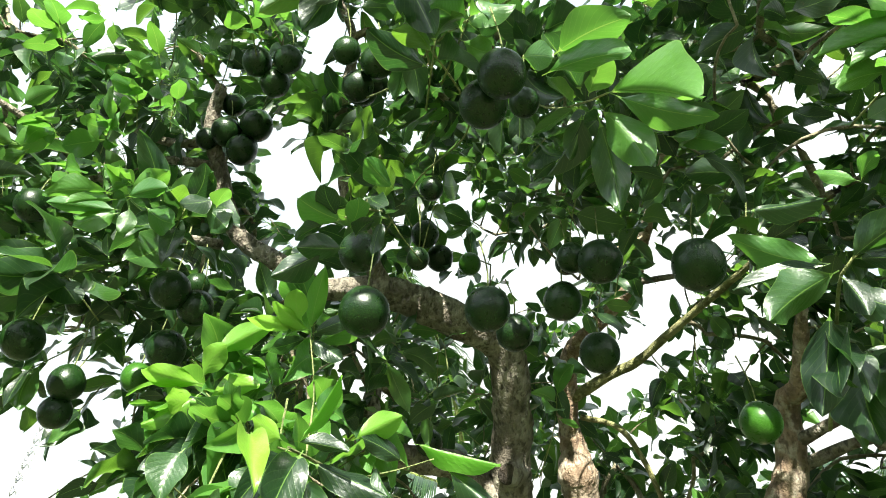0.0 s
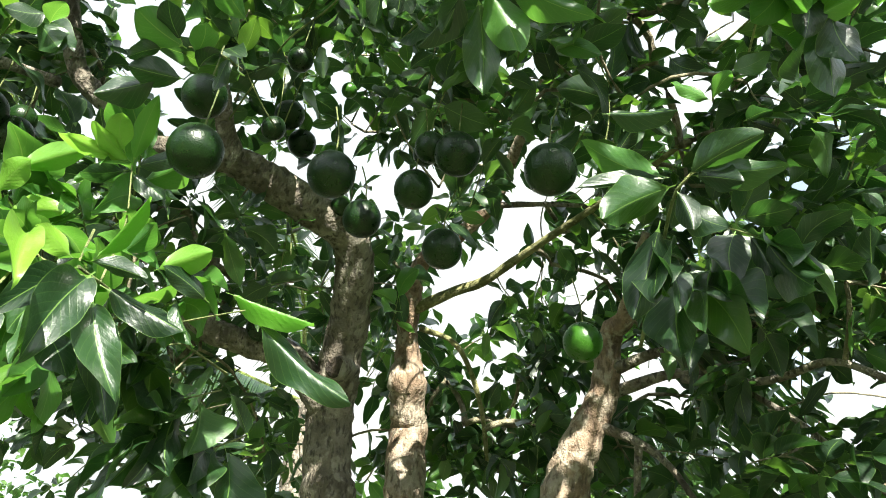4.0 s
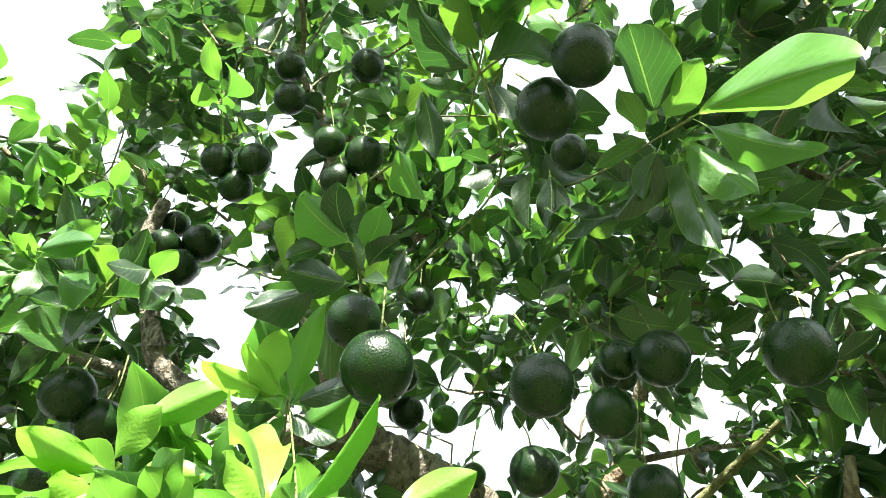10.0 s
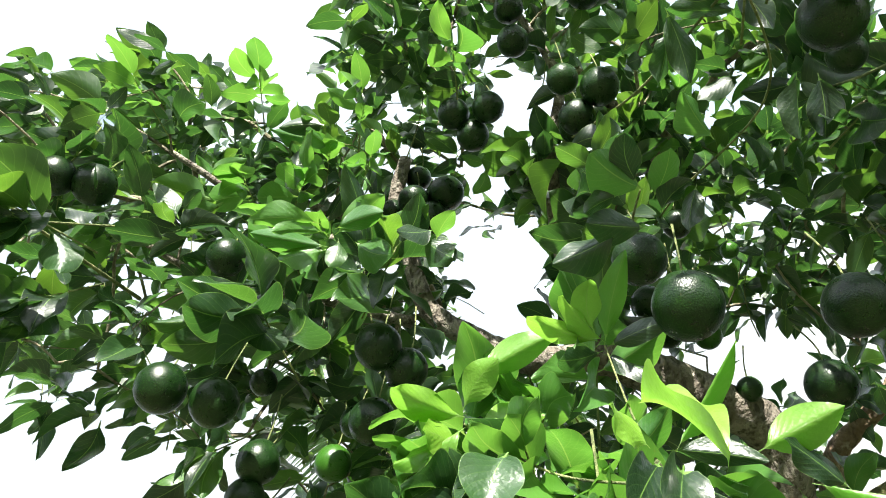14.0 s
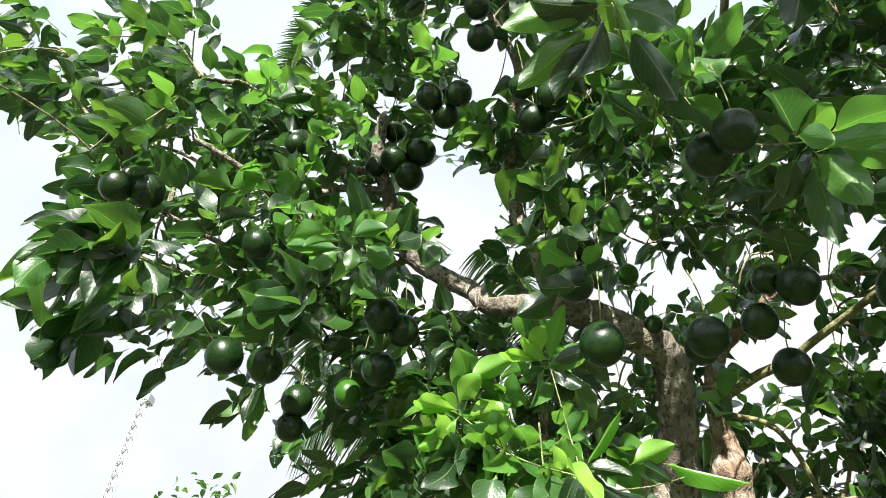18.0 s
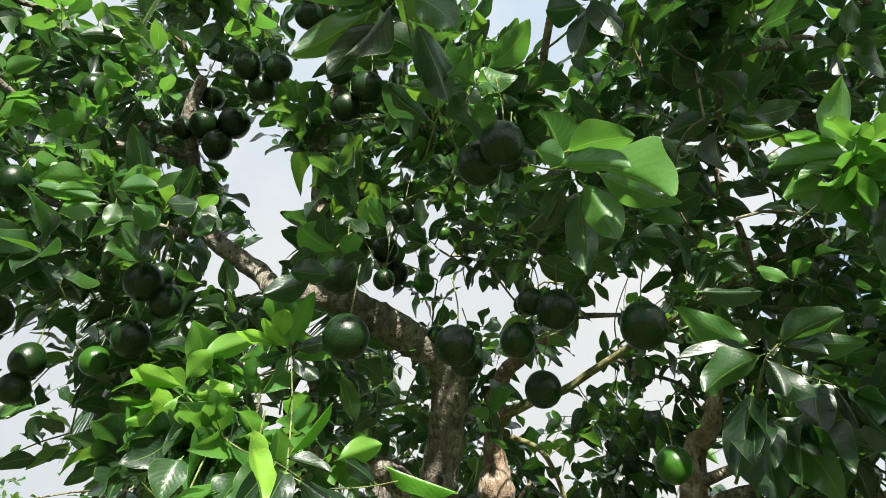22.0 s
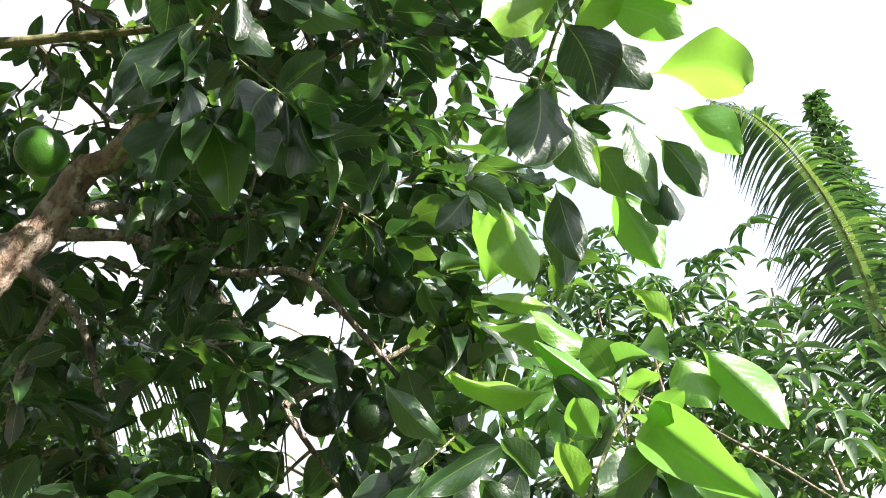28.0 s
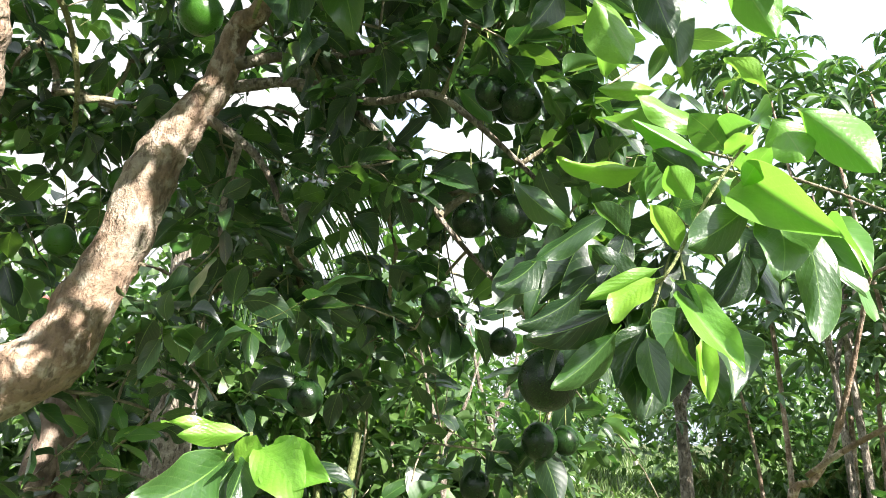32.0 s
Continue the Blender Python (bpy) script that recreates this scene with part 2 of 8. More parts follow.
def skin_material(name, stops, blush, dots_at):
    """Pebbled avocado skin: blotches, fine pale dots, a few brown scars, shallow pits."""
    m, n, l, p, out = nodes_of(name)
    rnd = n.new("ShaderNodeObjectInfo").outputs["Random"]
    c = n.new("ShaderNodeTexCoord")
    pits, dots = n.new("ShaderNodeTexVoronoi"), n.new("ShaderNodeTexVoronoi")
    pits.inputs["Scale"].default_value, dots.inputs["Scale"].default_value = 34, 50
    l.new(c.outputs["Object"], pits.inputs["Vector"])
    l.new(c.outputs["Object"], dots.inputs["Vector"])
    skin = ramp(n, l, rnd, stops)
    blotch = ramp(n, l, tex_noise(n, l, 3, 4), [(0.42, (0, 0, 0)), (0.68, (0.7, 0.7, 0.7))])
    skin = mixed(n, l, blotch, skin, blush)
    speck = ramp(n, l, dots.outputs["Distance"], [(0.18, (1, 1, 1)), (0.36, (0, 0, 0))])
    skin = mixed(n, l, maths(n, l, "MULTIPLY", speck, 0.5), skin, dots_at)
    scar = ramp(n, l, tex_noise(n, l, 11, 5), [(0.66, (0, 0, 0)), (0.72, (0.6, 0.6, 0.6))])
    skin = mixed(n, l, scar, skin, (0.05, 0.045, 0.02))
    l.new(skin, p.inputs["Base Color"])
    l.new(maths(n, l, "MULTIPLY_ADD", tex_noise(n, l, 7, 3), 0.22, 0.19), p.inputs["Roughness"])
    p.inputs["Specular IOR Level"].default_value = 0.4
    bumped(n, l, p, maths(n, l, "ADD", pits.outputs["Distance"], maths(n, l, "MULTIPLY", tex_noise(n, l, 9, 3), 0.7)), 0.12, 0.006)
    return m


M_FRUIT = skin_material("avocado_skin", [(0.0, (0.003, 0.013, 0.003)), (0.7, (0.005, 0.020, 0.004)), (1.0, (0.009, 0.032, 0.005))], (0.010, 0.030, 0.005), (0.055, 0.14, 0.025))
M_UNRIPE = skin_material("young_avocado_skin", [(0.0, (0.026, 0.095, 0.009)), (1.0, (0.042, 0.14, 0.013))], (0.032, 0.10, 0.012), (0.11, 0.25, 0.04))

M_GRASS, n, l, p, out = nodes_of("grass_ground")
g = ramp(n, l, tex_noise(n, l, 0.9, 6), [(0.3, (0.05, 0.085, 0.025)), (0.5, (0.09, 0.11, 0.04)), (0.66, (0.2, 0.16, 0.1))])
g = mixed(n, l, maths(n, l, "MULTIPLY", tex_noise(n, l, 14, 5), 0.6), g, (0.05, 0.09, 0.025))
l.new(g, p.inputs["Base Color"])
p.inputs["Roughness"].default_value = 0.95
bumped(n, l, p, tex_noise(n, l, 22, 5), 1.0, 0.05)


def plain(name, colour, rough=0.6, metal=0.0, scale=20, amount=0.3):
    m, n, l, p, out = nodes_of(name)
    l.new(mixed(n, l, maths(n, l, "MULTIPLY", tex_noise(n, l, scale, 5), amount), colour, tuple(v * 0.5 for v in colour)), p.inputs["Base Color"])
    p.inputs["Roughness"].default_value, p.inputs["Metallic"].default_value = rough, metal
    return m


M_STEEL = plain("pale_steel", (0.62, 0.62, 0.64), 0.5, 0.6)
M_ROOF = plain("red_sheet_roof", (0.42, 0.07, 0.05), 0.45)
M_WHITE = plain("white_paint", (0.75, 0.76, 0.78), 0.6)
M_POST = plain("weathered_post", (0.42, 0.40, 0.36), 0.9)


# ---- small builders ----
def part(name, mesh, material, parent, label=""):
    if isinstance(mesh, bmesh.types.BMesh):
        data = bpy.data.meshes.new(name)
        mesh.to_mesh(data)
        mesh.free()
        mesh = data
    if material and not mesh.materials:
        mesh.materials.append(material)
    ob = new(name, mesh)
    ob.parent = parent
    return tagged(ob, label)


def smooth_path(pts, step):
    """Points (x, y, z, radius) joined by a smooth curve, about step apart."""
    pts = [np.array(p, float) for p in pts]
    full = [2 * pts[0] - pts[1], *pts, 2 * pts[-1] - pts[-2]]
    out = []
    for a, b, c, d in zip(full, full[1:], full[2:], full[3:]):
        k = max(2, int(np.linalg.norm(c[:3] - b[:3]) / step))
        for i in range(k):
            t = i / k
            out.append(0.5 * (2 * b + (c - a) * t + (2 * a - 5 * b + 4 * c - d) * t * t + (3 * b - a - 3 * c + d) * t ** 3))
    return out + [pts[-1]]


def tube(path, sides, rough=0.0, seed=0.0):
    """A closed tapering mesh along points (x, y, z, radius), uneven by rough times its radius."""
    verts, faces = [], []
    path = [np.array(p, float) for p in path]
    side = Vector((0.3, 0.8, 0.2))
    for i, p in enumerate(path):
        ahead = Vector((path[min(i + 1, len(path) - 1)] - path[max(i - 1, 0)])[:3]).normalized()
        side = (side - ahead * side.dot(ahead)).normalized()
        other = ahead.cross(side)
        for k in range(sides):
            a = 2 * math.pi * k / sides
            way = math.cos(a) * side + math.sin(a) * other
            r = max(p[3], 0.0008)
            at = Vector(p[:3]) + way * r
            if rough:
                r *= 1 + rough * noise.noise(at * (0.7 / max(r, 0.01)) + Vector((seed, 0, 0))) + 0.5 * rough * noise.noise(at * (2.4 / max(r, 0.01))) + 0.35 * rough * noise.noise(at * 85.0)
                at = Vector(p[:3]) + way * r
            verts.append(at[:])
    n = len(path)
    for i in range(n - 1):
        for k in range(sides):
            a, b = i * sides + k, i * sides + (k + 1) % sides
            faces.append((a, b, b + sides, a + sides))
    faces.append(tuple(range(sides))[::-1])
    faces.append(tuple(range((n - 1) * sides, n * sides)))
    me = bpy.data.meshes.new("tube")
    me.from_pydata(verts, [], faces)
    me.polygons.foreach_set("use_smooth", [True] * (len(faces) - 2) + [False] * 2)
    return me


def leaf_form(rows, cols, fold, curl, wave, twist, tip=1.0, held=False):
    """Vertices, faces and uv of one leaf of length 1 and half width 1 (to be scaled), stalk end at the origin, top side up; held: it arches and its tip stays on its axis."""
    v, f, uv = [], [], []
    for i in range(rows + 1):
        s = i / rows
        s = s ** 0.9
        if s < 0.12:
            w = 0.03
        else:
            q = (s - 0.12) / 0.88
            w = max(0.0, math.sin(math.pi * min(1, q ** (0.80 + 0.14 * tip)))) ** 0.70 * (1 - 0.22 * q ** 3)
            if i == rows:
                w = 0.012
            w = max(w, 0.03) if i < rows else w
        for k in range(cols + 1):
            u = 2 * k / cols - 1
            x = u * w
            z = fold * (math.sqrt(x * x + 0.012) - 0.11) * 0.3 - curl * s * s * 0.5 + wave * 0.06 * u * u * math.sin(11 * s + 2.2 * (1 if u > 0 else -1) + twist * 5) * (s > 0.12)
            z += twist * 0.25 * x * s
            z += curl * s * 0.5 * held
            y = s * (1 - 0.18 * curl * s * (not held))
            v.append((x + twist * 0.55 * math.sin(math.pi * s), y, z))
            uv.append((0.5 + 0.5 * u, s))
    for i in range(rows):
        for k in range(cols):
            a = i * (cols + 1) + k
            f.append((a, a + 1, a + cols + 2, a + cols + 1))
    return np.array(v), np.array(f), np.array(uv)


dice = random.Random(7)
FINE = [leaf_form(16, 8, dice.uniform(0.2, 0.9), dice.uniform(0.25, 1.15), dice.uniform(0.4, 1.0), dice.uniform(-0.8, 0.8), dice.uniform(0.3, 1.3)) for _ in range(10)]
HELD = [leaf_form(18, 8, dice.uniform(0.15, 0.9), dice.uniform(0.1, 0.7), dice.uniform(0.4, 1.0), dice.uniform(-0.5, 0.5), dice.uniform(0.3, 1.3), True) for _ in range(10)]
COARSE = [leaf_form(10, 4, dice.uniform(0.0, 1.0), dice.uniform(0.1, 1.25), dice.uniform(0.3, 1.1), dice.uniform(-1.0, 1.0), dice.uniform(0.3, 1.3)) for _ in range(10)]


def sheet_mesh(name, v, f, uv, material):
    me = bpy.data.meshes.new(name)
    v, f = np.asarray(v, np.float32), np.asarray(f, np.int32)
    me.vertices.add(len(v))
    me.vertices.foreach_set("co", v.ravel())
    me.loops.add(f.size)
    me.loops.foreach_set("vertex_index", f.ravel())
    me.polygons.add(len(f))
    me.polygons.foreach_set("loop_start", np.arange(0, f.size, f.shape[1], dtype=np.int32))
    layer = me.uv_layers.new(name="UVMap")
    layer.data.foreach_set("uv", np.asarray(uv, np.float32)[f.ravel()].ravel())
    me.polygons.foreach_set("use_smooth", np.ones(len(f), bool))
    me.update(calc_edges=True)
    me.validate()
    me.materials.append(material)
    return me


LEAF_MESH = [sheet_mesh("leaf", v * (0.27, 1, 1), f, uv, M_LEAF) for v, f, uv in FINE]
YOUNG_MESH = [sheet_mesh("young_leaf", v * (0.27, 1, 1), f, uv, M_YOUNG) for v, f, uv in FINE]

HELD_MESH = [[sheet_mesh("leaf", v * (0.27, 1, 1), f, uv, m) for v, f, uv in HELD] for m in (M_LEAF, M_YOUNG, M_LIME)]


def leaf_frame(base, way, up, length, width):
    """Matrix of a leaf: y along way, z as near to up as can be; width is over length 0.54 for 1."""
    y = Vector(way).normalized()
    x = y.cross(Vector(up))
    x = x.normalized() if x.length > 1e-4 else Vector((1, 0, 0))
    z = x.cross(y)
    m = Matrix((x * (width / 0.54), y * length, z * length)).transposed().to_4x4()
    m.translation = base
    return m


class Foliage:
    """Many leaves gathered into one mesh."""

    def __init__(self, forms, wide=0.27):
        self.forms, self.v, self.f, self.uv, self.count = [(v * (wide, 1, 1), f, uv) for v, f, uv in forms], [], [], [], 0

    def add(self, m, pick):
        v, f, uv = self.forms[pick % len(self.forms)]
        a = np.array(m)
        self.v.append(v @ a[:3, :3].T + a[:3, 3])
        self.f.append(f + self.count)
        self.uv.append(uv)
        self.count += len(v)

    def mesh(self, name, material):
        return sheet_mesh(name, np.concatenate(self.v), np.concatenate(self.f), np.concatenate(self.uv), material)


# ---- the ground ----
def ground_z(x, y):
    """Height of the ground: nearly level under the tree, rising to a grassy bank beyond it."""
    far, up = math.hypot(x, y), 0.87 * x + 0.5 * y
    q = min(1.0, max(0.0, (up - 5) / 8))
    bank = 2.1 * q * q * (3 - 2 * q) + 0.11 * max(0.0, min(up, 45.0) - 13)
    return 0.25 * noise.noise((x * 0.12, y * 0.12, 0)) * min(1, far / 6) + 0.012 * min(far, 60) + bank


def ground_sheet():
    v, f = [], []
    n = 110
    line = [2.6 * math.sinh(7 * (2 * a / n - 1)) for a in range(n + 1)]
    for x in line:
        for y in line:
            v.append((x, y, ground_z(x, y)))
    for i in range(n):
        for k in range(n):
            a = i * (n + 1) + k
            f.append((a, a + n + 1, a + n + 2, a + 1))
    me = bpy.data.meshes.new("ground")
    me.from_pydata(v, [], f)
    me.polygons.foreach_set("use_smooth", [True] * len(f))
    me.materials.append(M_GRASS)
    return tagged(new("ground", me), "grassy orchard ground with bare dry patches", "ground", kind="structure")


ground_sheet()

# ---- the avocado tree ----
tree = tagged(new("avocado_tree"), "spreading avocado tree with glossy leaves and green fruit", "tree")
tree.location = (0.42, 2.5, 0.0)
TREE_AT = Vector(tree.location)
crown = Foliage(COARSE)
fresh = Foliage(COARSE)
CLUMPS, NODES = [], []


def settle(ob):
    """Keep a part where it was built in the world, under the tree."""
    ob.location = Vector(ob.location) - TREE_AT
    return ob


def limb(name, material, *pts, sides=14, rough=0.16, label=""):
    """A limb through points (x, y, z, diameter)."""
    path = smooth_path([(x, y, z, d / 2) for x, y, z, d in pts], 0.018 if pts[2][3] > 0.06 and len(pts) > 3 else 0.035)
    sides = 26 if pts[2][3] > 0.06 and len(pts) > 3 else sides
    NODES.extend(tuple(p[:3]) for p in path if p[2] > 1.3)
    me = tube(path, sides, rough, pts[0][0] * 9)
    return settle(part(name, me, material, tree, label))


def twig(*pts):
    path = smooth_path([(x, y, z, d * 0.38) for x, y, z, d in pts], 0.03)
    return settle(part("twig", tube(path, 7, 0.12), M_SHOOT, tree))


def tree_leaf(bx, by, bz, tx, ty, tz, face, width, age=0, form=0):
    """One leaf from its stalk end to its tip, its top side turned to face."""
    base, tip = Vector((bx, by, bz)), Vector((tx, ty, tz))
    way = tip - base
    ob = part("leaf", HELD_MESH[age][form % 10], None, tree)
    ob.matrix_basis = Matrix.Translation(-TREE_AT) @ leaf_frame(base, way, face, way.length * 1.02, width * 0.97)
    return ob


def sprig(at, way, count, size, rng, put):
    """A shoot tip: leaves set in a spiral round the end of a twig, the older ones hanging."""
    way = Vector(way).normalized()
    side = way.orthogonal().normalized()
    outward = Vector((at.x - 0.3, at.y - 2.4, 0)).normalized()
    turn0 = rng.uniform(0, 6.28)
    for i in range(count):
        a = turn0 + 2.4 * i
        out = side * math.cos(a) + way.cross(side) * math.sin(a)
        age = i / count
        spread = 0.35 + 0.85 * age + rng.uniform(-0.15, 0.25)
        d = way * math.cos(spread) + out * math.sin(spread) + outward * rng.uniform(0, 0.4)
        d.z -= rng.uniform(0.1, 0.5) + 0.7 * age
        d.normalize()
        up = Vector((rng.uniform(-0.7, 0.7), rng.uniform(-0.7, 0.7), 0.75)) + outward * 0.2 + out * 0.45
        length = size * rng.uniform(0.55, 1.2)
        put(leaf_frame(at - way * age * 0.09, d, up, length, length * rng.uniform(0.36, 0.54)), rng.randrange(10))


shoot_dice = random.Random(17)


def shoot(x, y, z, way, count, size, young=False):
    """A leafy shoot whose leaves are pieces of their own."""
    def put(m, pick):
        ob = part("leaf", (YOUNG_MESH if young else LEAF_MESH)[pick % 10], None, tree)
        ob.matrix_basis = Matrix.Translation(-TREE_AT) @ m

    at = Vector((x, y, z))
    sprig(at, way, count, size, shoot_dice, put)
    way = Vector(way)
    twig((*at, 0.004), (*(at - way * 0.09), 0.005), (*(at - way * 0.2), 0.006))


clump_dice = random.Random(21)


def clump(x, y, z, count=2, r=0.085, size=0.142):
    """A bit of the crown: a few shoot tips close together."""
    CLUMPS.append((x, y, z))
    for _ in range(count):
        at = Vector((x, y, z)) + Vector([clump_dice.uniform(-r, r) for _ in range(3)])
        way = Vector((at.x - 0.3, at.y - 2.2, 0.6)).normalized() * 0.6 + Vector([clump_dice.uniform(-0.8, 0.8) for _ in range(3)]) + Vector((0, 0, 0.5))
        sprig(at, way, clump_dice.randint(4, 6), size, clump_dice, fresh.add if clump_dice.random() < 0.06 else crown.add)
        way.normalize()
        if clump_dice.random() < 0.9:
            continue
        bend = Vector((clump_dice.uniform(-0.1, 0.1), clump_dice.uniform(-0.02, 0.1), -clump_dice.uniform(0.02, 0.1)))
        TWIGS.append((at, at - way * 0.09, at - way * 0.15 + bend))


TWIGS = []


def tuft(x, y, z, way, count, size):
    """A tip of fresh pale leaves within the crown."""
    at = Vector((x, y, z))
    sprig(at, way, count, size, clump_dice, fresh.add)
    way = Vector(way).normalized()
    TWIGS.append((at, at - way * 0.09, at - way * 0.16))

# limbs and boughs
limb('trunk', M_BARK, (0.420, 2.500, -0.100, 0.260), (0.400, 2.500, 0.500, 0.220), (0.380, 2.470, 1.200, 0.200), (0.300, 2.460, 1.750, 0.190), (0.197, 2.476, 2.306, 0.156), (0.187, 2.377, 2.553, 0.141), (0.184, 2.258, 2.720, 0.131), (0.153, 2.118, 2.865, 0.126), (0.009, 2.011, 2.901, 0.120), (-0.132, 1.936, 2.914, 0.112), (-0.248, 1.873, 2.918, 0.090), (-0.350, 1.856, 2.901, 0.075), (-0.455, 1.857, 2.900, 0.070), (-0.543, 1.969, 3.048, 0.072), (-0.677, 1.941, 3.107, 0.069), (-0.791, 1.903, 3.189, 0.061), (-0.872, 1.819, 3.386, 0.058), (-0.922, 1.738, 3.525, 0.055), (-0.904, 1.657, 3.675, 0.042), label='grey cracked bark')
limb('branch', M_BARK, (-0.233, 1.882, 2.913, 0.069), (-0.277, 1.795, 2.978, 0.057), (-0.294, 1.732, 3.024, 0.051), (-0.362, 1.711, 3.156, 0.052), (-0.379, 1.617, 3.258, 0.048), (-0.391, 1.503, 3.369, 0.040), (-0.360, 1.367, 3.551, 0.029), (-0.483, 1.198, 3.722, 0.019))
limb('branch_stub', M_BARK, (0.211, 2.358, 2.544, 0.086), (0.181, 2.296, 2.513, 0.077), (0.175, 2.283, 2.506, 0.067), label='old sawn branch stub')
limb('cut_face', M_CUT, (0.175, 2.285, 2.507, 0.066), (0.175, 2.282, 2.505, 0.065), (0.175, 2.279, 2.503, 0.061), label='dark weathered sawn end')
limb('branch', M_BARK, (0.167, 2.428, 2.438, 0.112), (0.011, 2.385, 2.572, 0.097), (-0.128, 2.364, 2.581, 0.089), (-0.254, 2.348, 2.608, 0.088), (-0.309, 2.344, 2.651, 0.083), (-0.302, 2.337, 2.755, 0.068), (-0.306, 2.342, 2.918, 0.039))
limb('branch', M_TAN, (0.420, 2.500, 0.900, 0.150), (0.500, 2.750, 1.700, 0.120), (0.510, 2.906, 2.480, 0.153), (0.483, 2.856, 2.672, 0.135), (0.466, 2.811, 2.762, 0.159), (0.455, 2.787, 2.846, 0.112), (0.436, 2.747, 2.933, 0.089), (0.422, 2.658, 3.064, 0.089), (0.445, 2.564, 3.179, 0.068), (0.580, 2.439, 3.276, 0.060), (0.667, 2.325, 3.367, 0.060), (0.694, 2.224, 3.449, 0.048), (0.720, 2.008, 3.545, 0.035), (0.726, 1.863, 3.578, 0.023), label='tan peeling bark')
limb('branch', M_TWIG, (0.445, 2.674, 3.020, 0.052), (0.590, 2.579, 3.078, 0.044), (0.689, 2.500, 3.096, 0.039), (0.771, 2.381, 3.127, 0.035), (0.954, 2.047, 3.159, 0.027), (1.037, 1.836, 3.152, 0.023), (1.091, 1.639, 3.126, 0.017), sides=8)
limb('branch', M_BARK, (0.700, 2.329, 3.353, 0.028), (0.826, 2.244, 3.320, 0.022), (1.004, 2.138, 3.268, 0.015), sides=8)
limb('branch', M_TWIG, (0.480, 2.712, 2.958, 0.024), (0.628, 2.670, 2.886, 0.022), (0.737, 2.701, 2.688, 0.019), (0.800, 2.785, 2.483, 0.017), sides=8)
limb('branch', M_TAN, (0.420, 2.480, 1.100, 0.170), (0.520, 2.380, 1.450, 0.140), (0.655, 2.343, 1.563, 0.172), (0.778, 2.308, 1.650, 0.172), (0.834, 2.295, 1.809, 0.152), (0.885, 2.282, 1.997, 0.149), (0.915, 2.253, 2.223, 0.143), (0.964, 2.205, 2.383, 0.113), (1.019, 2.168, 2.518, 0.094), (1.037, 2.122, 2.707, 0.078), (1.052, 2.030, 2.727, 0.062), (1.057, 1.927, 2.870, 0.042), (1.068, 1.868, 2.950, 0.026), label='tan bark with pale patches')
limb('branch', M_BARK, (1.049, 2.126, 2.585, 0.042), (1.123, 2.027, 2.600, 0.032), (1.204, 1.896, 2.579, 0.023), (1.269, 1.706, 2.548, 0.013), sides=8)
limb('branch', M_BARK, (1.058, 2.162, 2.523, 0.042), (1.163, 2.031, 2.536, 0.032), (1.226, 1.931, 2.511, 0.025), (1.307, 1.729, 2.478, 0.013), sides=8)
limb('branch', M_BARK, (1.000, 2.179, 2.407, 0.035), (1.098, 2.117, 2.341, 0.028), (1.168, 2.069, 2.259, 0.020), (1.252, 1.999, 2.056, 0.015), sides=8)
limb('branch', M_BARK, (1.098, 2.117, 2.341, 0.024), (1.110, 2.182, 2.201, 0.021), (1.135, 2.223, 2.076, 0.016), sides=8)
limb('branch', M_BARK, (1.169, 1.938, 2.479, 0.027), (1.261, 1.690, 2.370, 0.022), (1.315, 1.521, 2.349, 0.019), (1.370, 1.448, 2.287, 0.017), (1.454, 1.370, 2.183, 0.014), (1.504, 1.303, 2.089, 0.011), sides=8)
limb('branch', M_BARK, (1.227, 1.811, 2.423, 0.019), (1.340, 1.703, 2.272, 0.017), (1.495, 1.630, 2.071, 0.015), (1.571, 1.550, 1.948, 0.013), (1.633, 1.465, 1.828, 0.010), sides=8)
limb('branch', M_BARK, (-0.991, 1.772, 3.078, 0.037), (-1.138, 1.611, 3.114, 0.029), (-1.270, 1.432, 3.150, 0.022), (-1.408, 1.310, 3.178, 0.016), sides=8)
limb('branch', M_BARK, (-0.891, 1.801, 3.399, 0.036), (-1.063, 1.760, 3.377, 0.031), (-1.228, 1.693, 3.212, 0.022), sides=8)
limb('branch', M_BARK, (-0.915, 1.771, 3.495, 0.036), (-1.059, 1.750, 3.463, 0.032), (-1.226, 1.707, 3.505, 0.023), sides=8)
limb('branch', M_BARK, (-0.830, 1.916, 3.127, 0.039), (-1.036, 1.695, 2.985, 0.026), (-1.230, 1.547, 2.884, 0.019), (-1.443, 1.389, 2.910, 0.015), sides=8)

# the crown, shoot by shoot
clump(1.591, 2.469, 2.942)
clump(-1.838, 1.968, 3.227)
clump(-0.192, 1.619, 3.627)
clump(-0.871, 2.685, 2.498)
clump(1.487, 1.943, 3.104)
clump(-1.466, 1.491, 3.241)
clump(-0.673, 2.277, 2.549)
clump(-0.796, 2.098, 3.332)
clump(-0.945, 1.615, 1.984)
clump(1.472, 1.498, 3.671)
clump(1.258, 1.402, 4.176)
clump(1.510, 1.897, 3.679)
clump(0.087, 1.539, 3.306)
clump(-1.341, 2.189, 2.145)
clump(0.981, 1.721, 3.114)
clump(0.767, 2.576, 2.460)
clump(-0.233, 2.984, 2.442)
clump(1.384, 1.647, 3.061)
clump(-0.982, 2.662, 2.824)
clump(-0.455, 1.966, 2.641)
clump(-0.116, 2.575, 2.849)
clump(-0.872, 2.052, 2.755)
clump(1.143, 2.371, 3.114)
clump(-0.675, 2.406, 3.075)
clump(1.185, 1.932, 3.674)
clump(1.410, 2.555, 3.129)
clump(0.536, 0.976, 3.352)
clump(-0.510, 2.218, 3.042)
clump(-0.617, 1.702, 2.135)
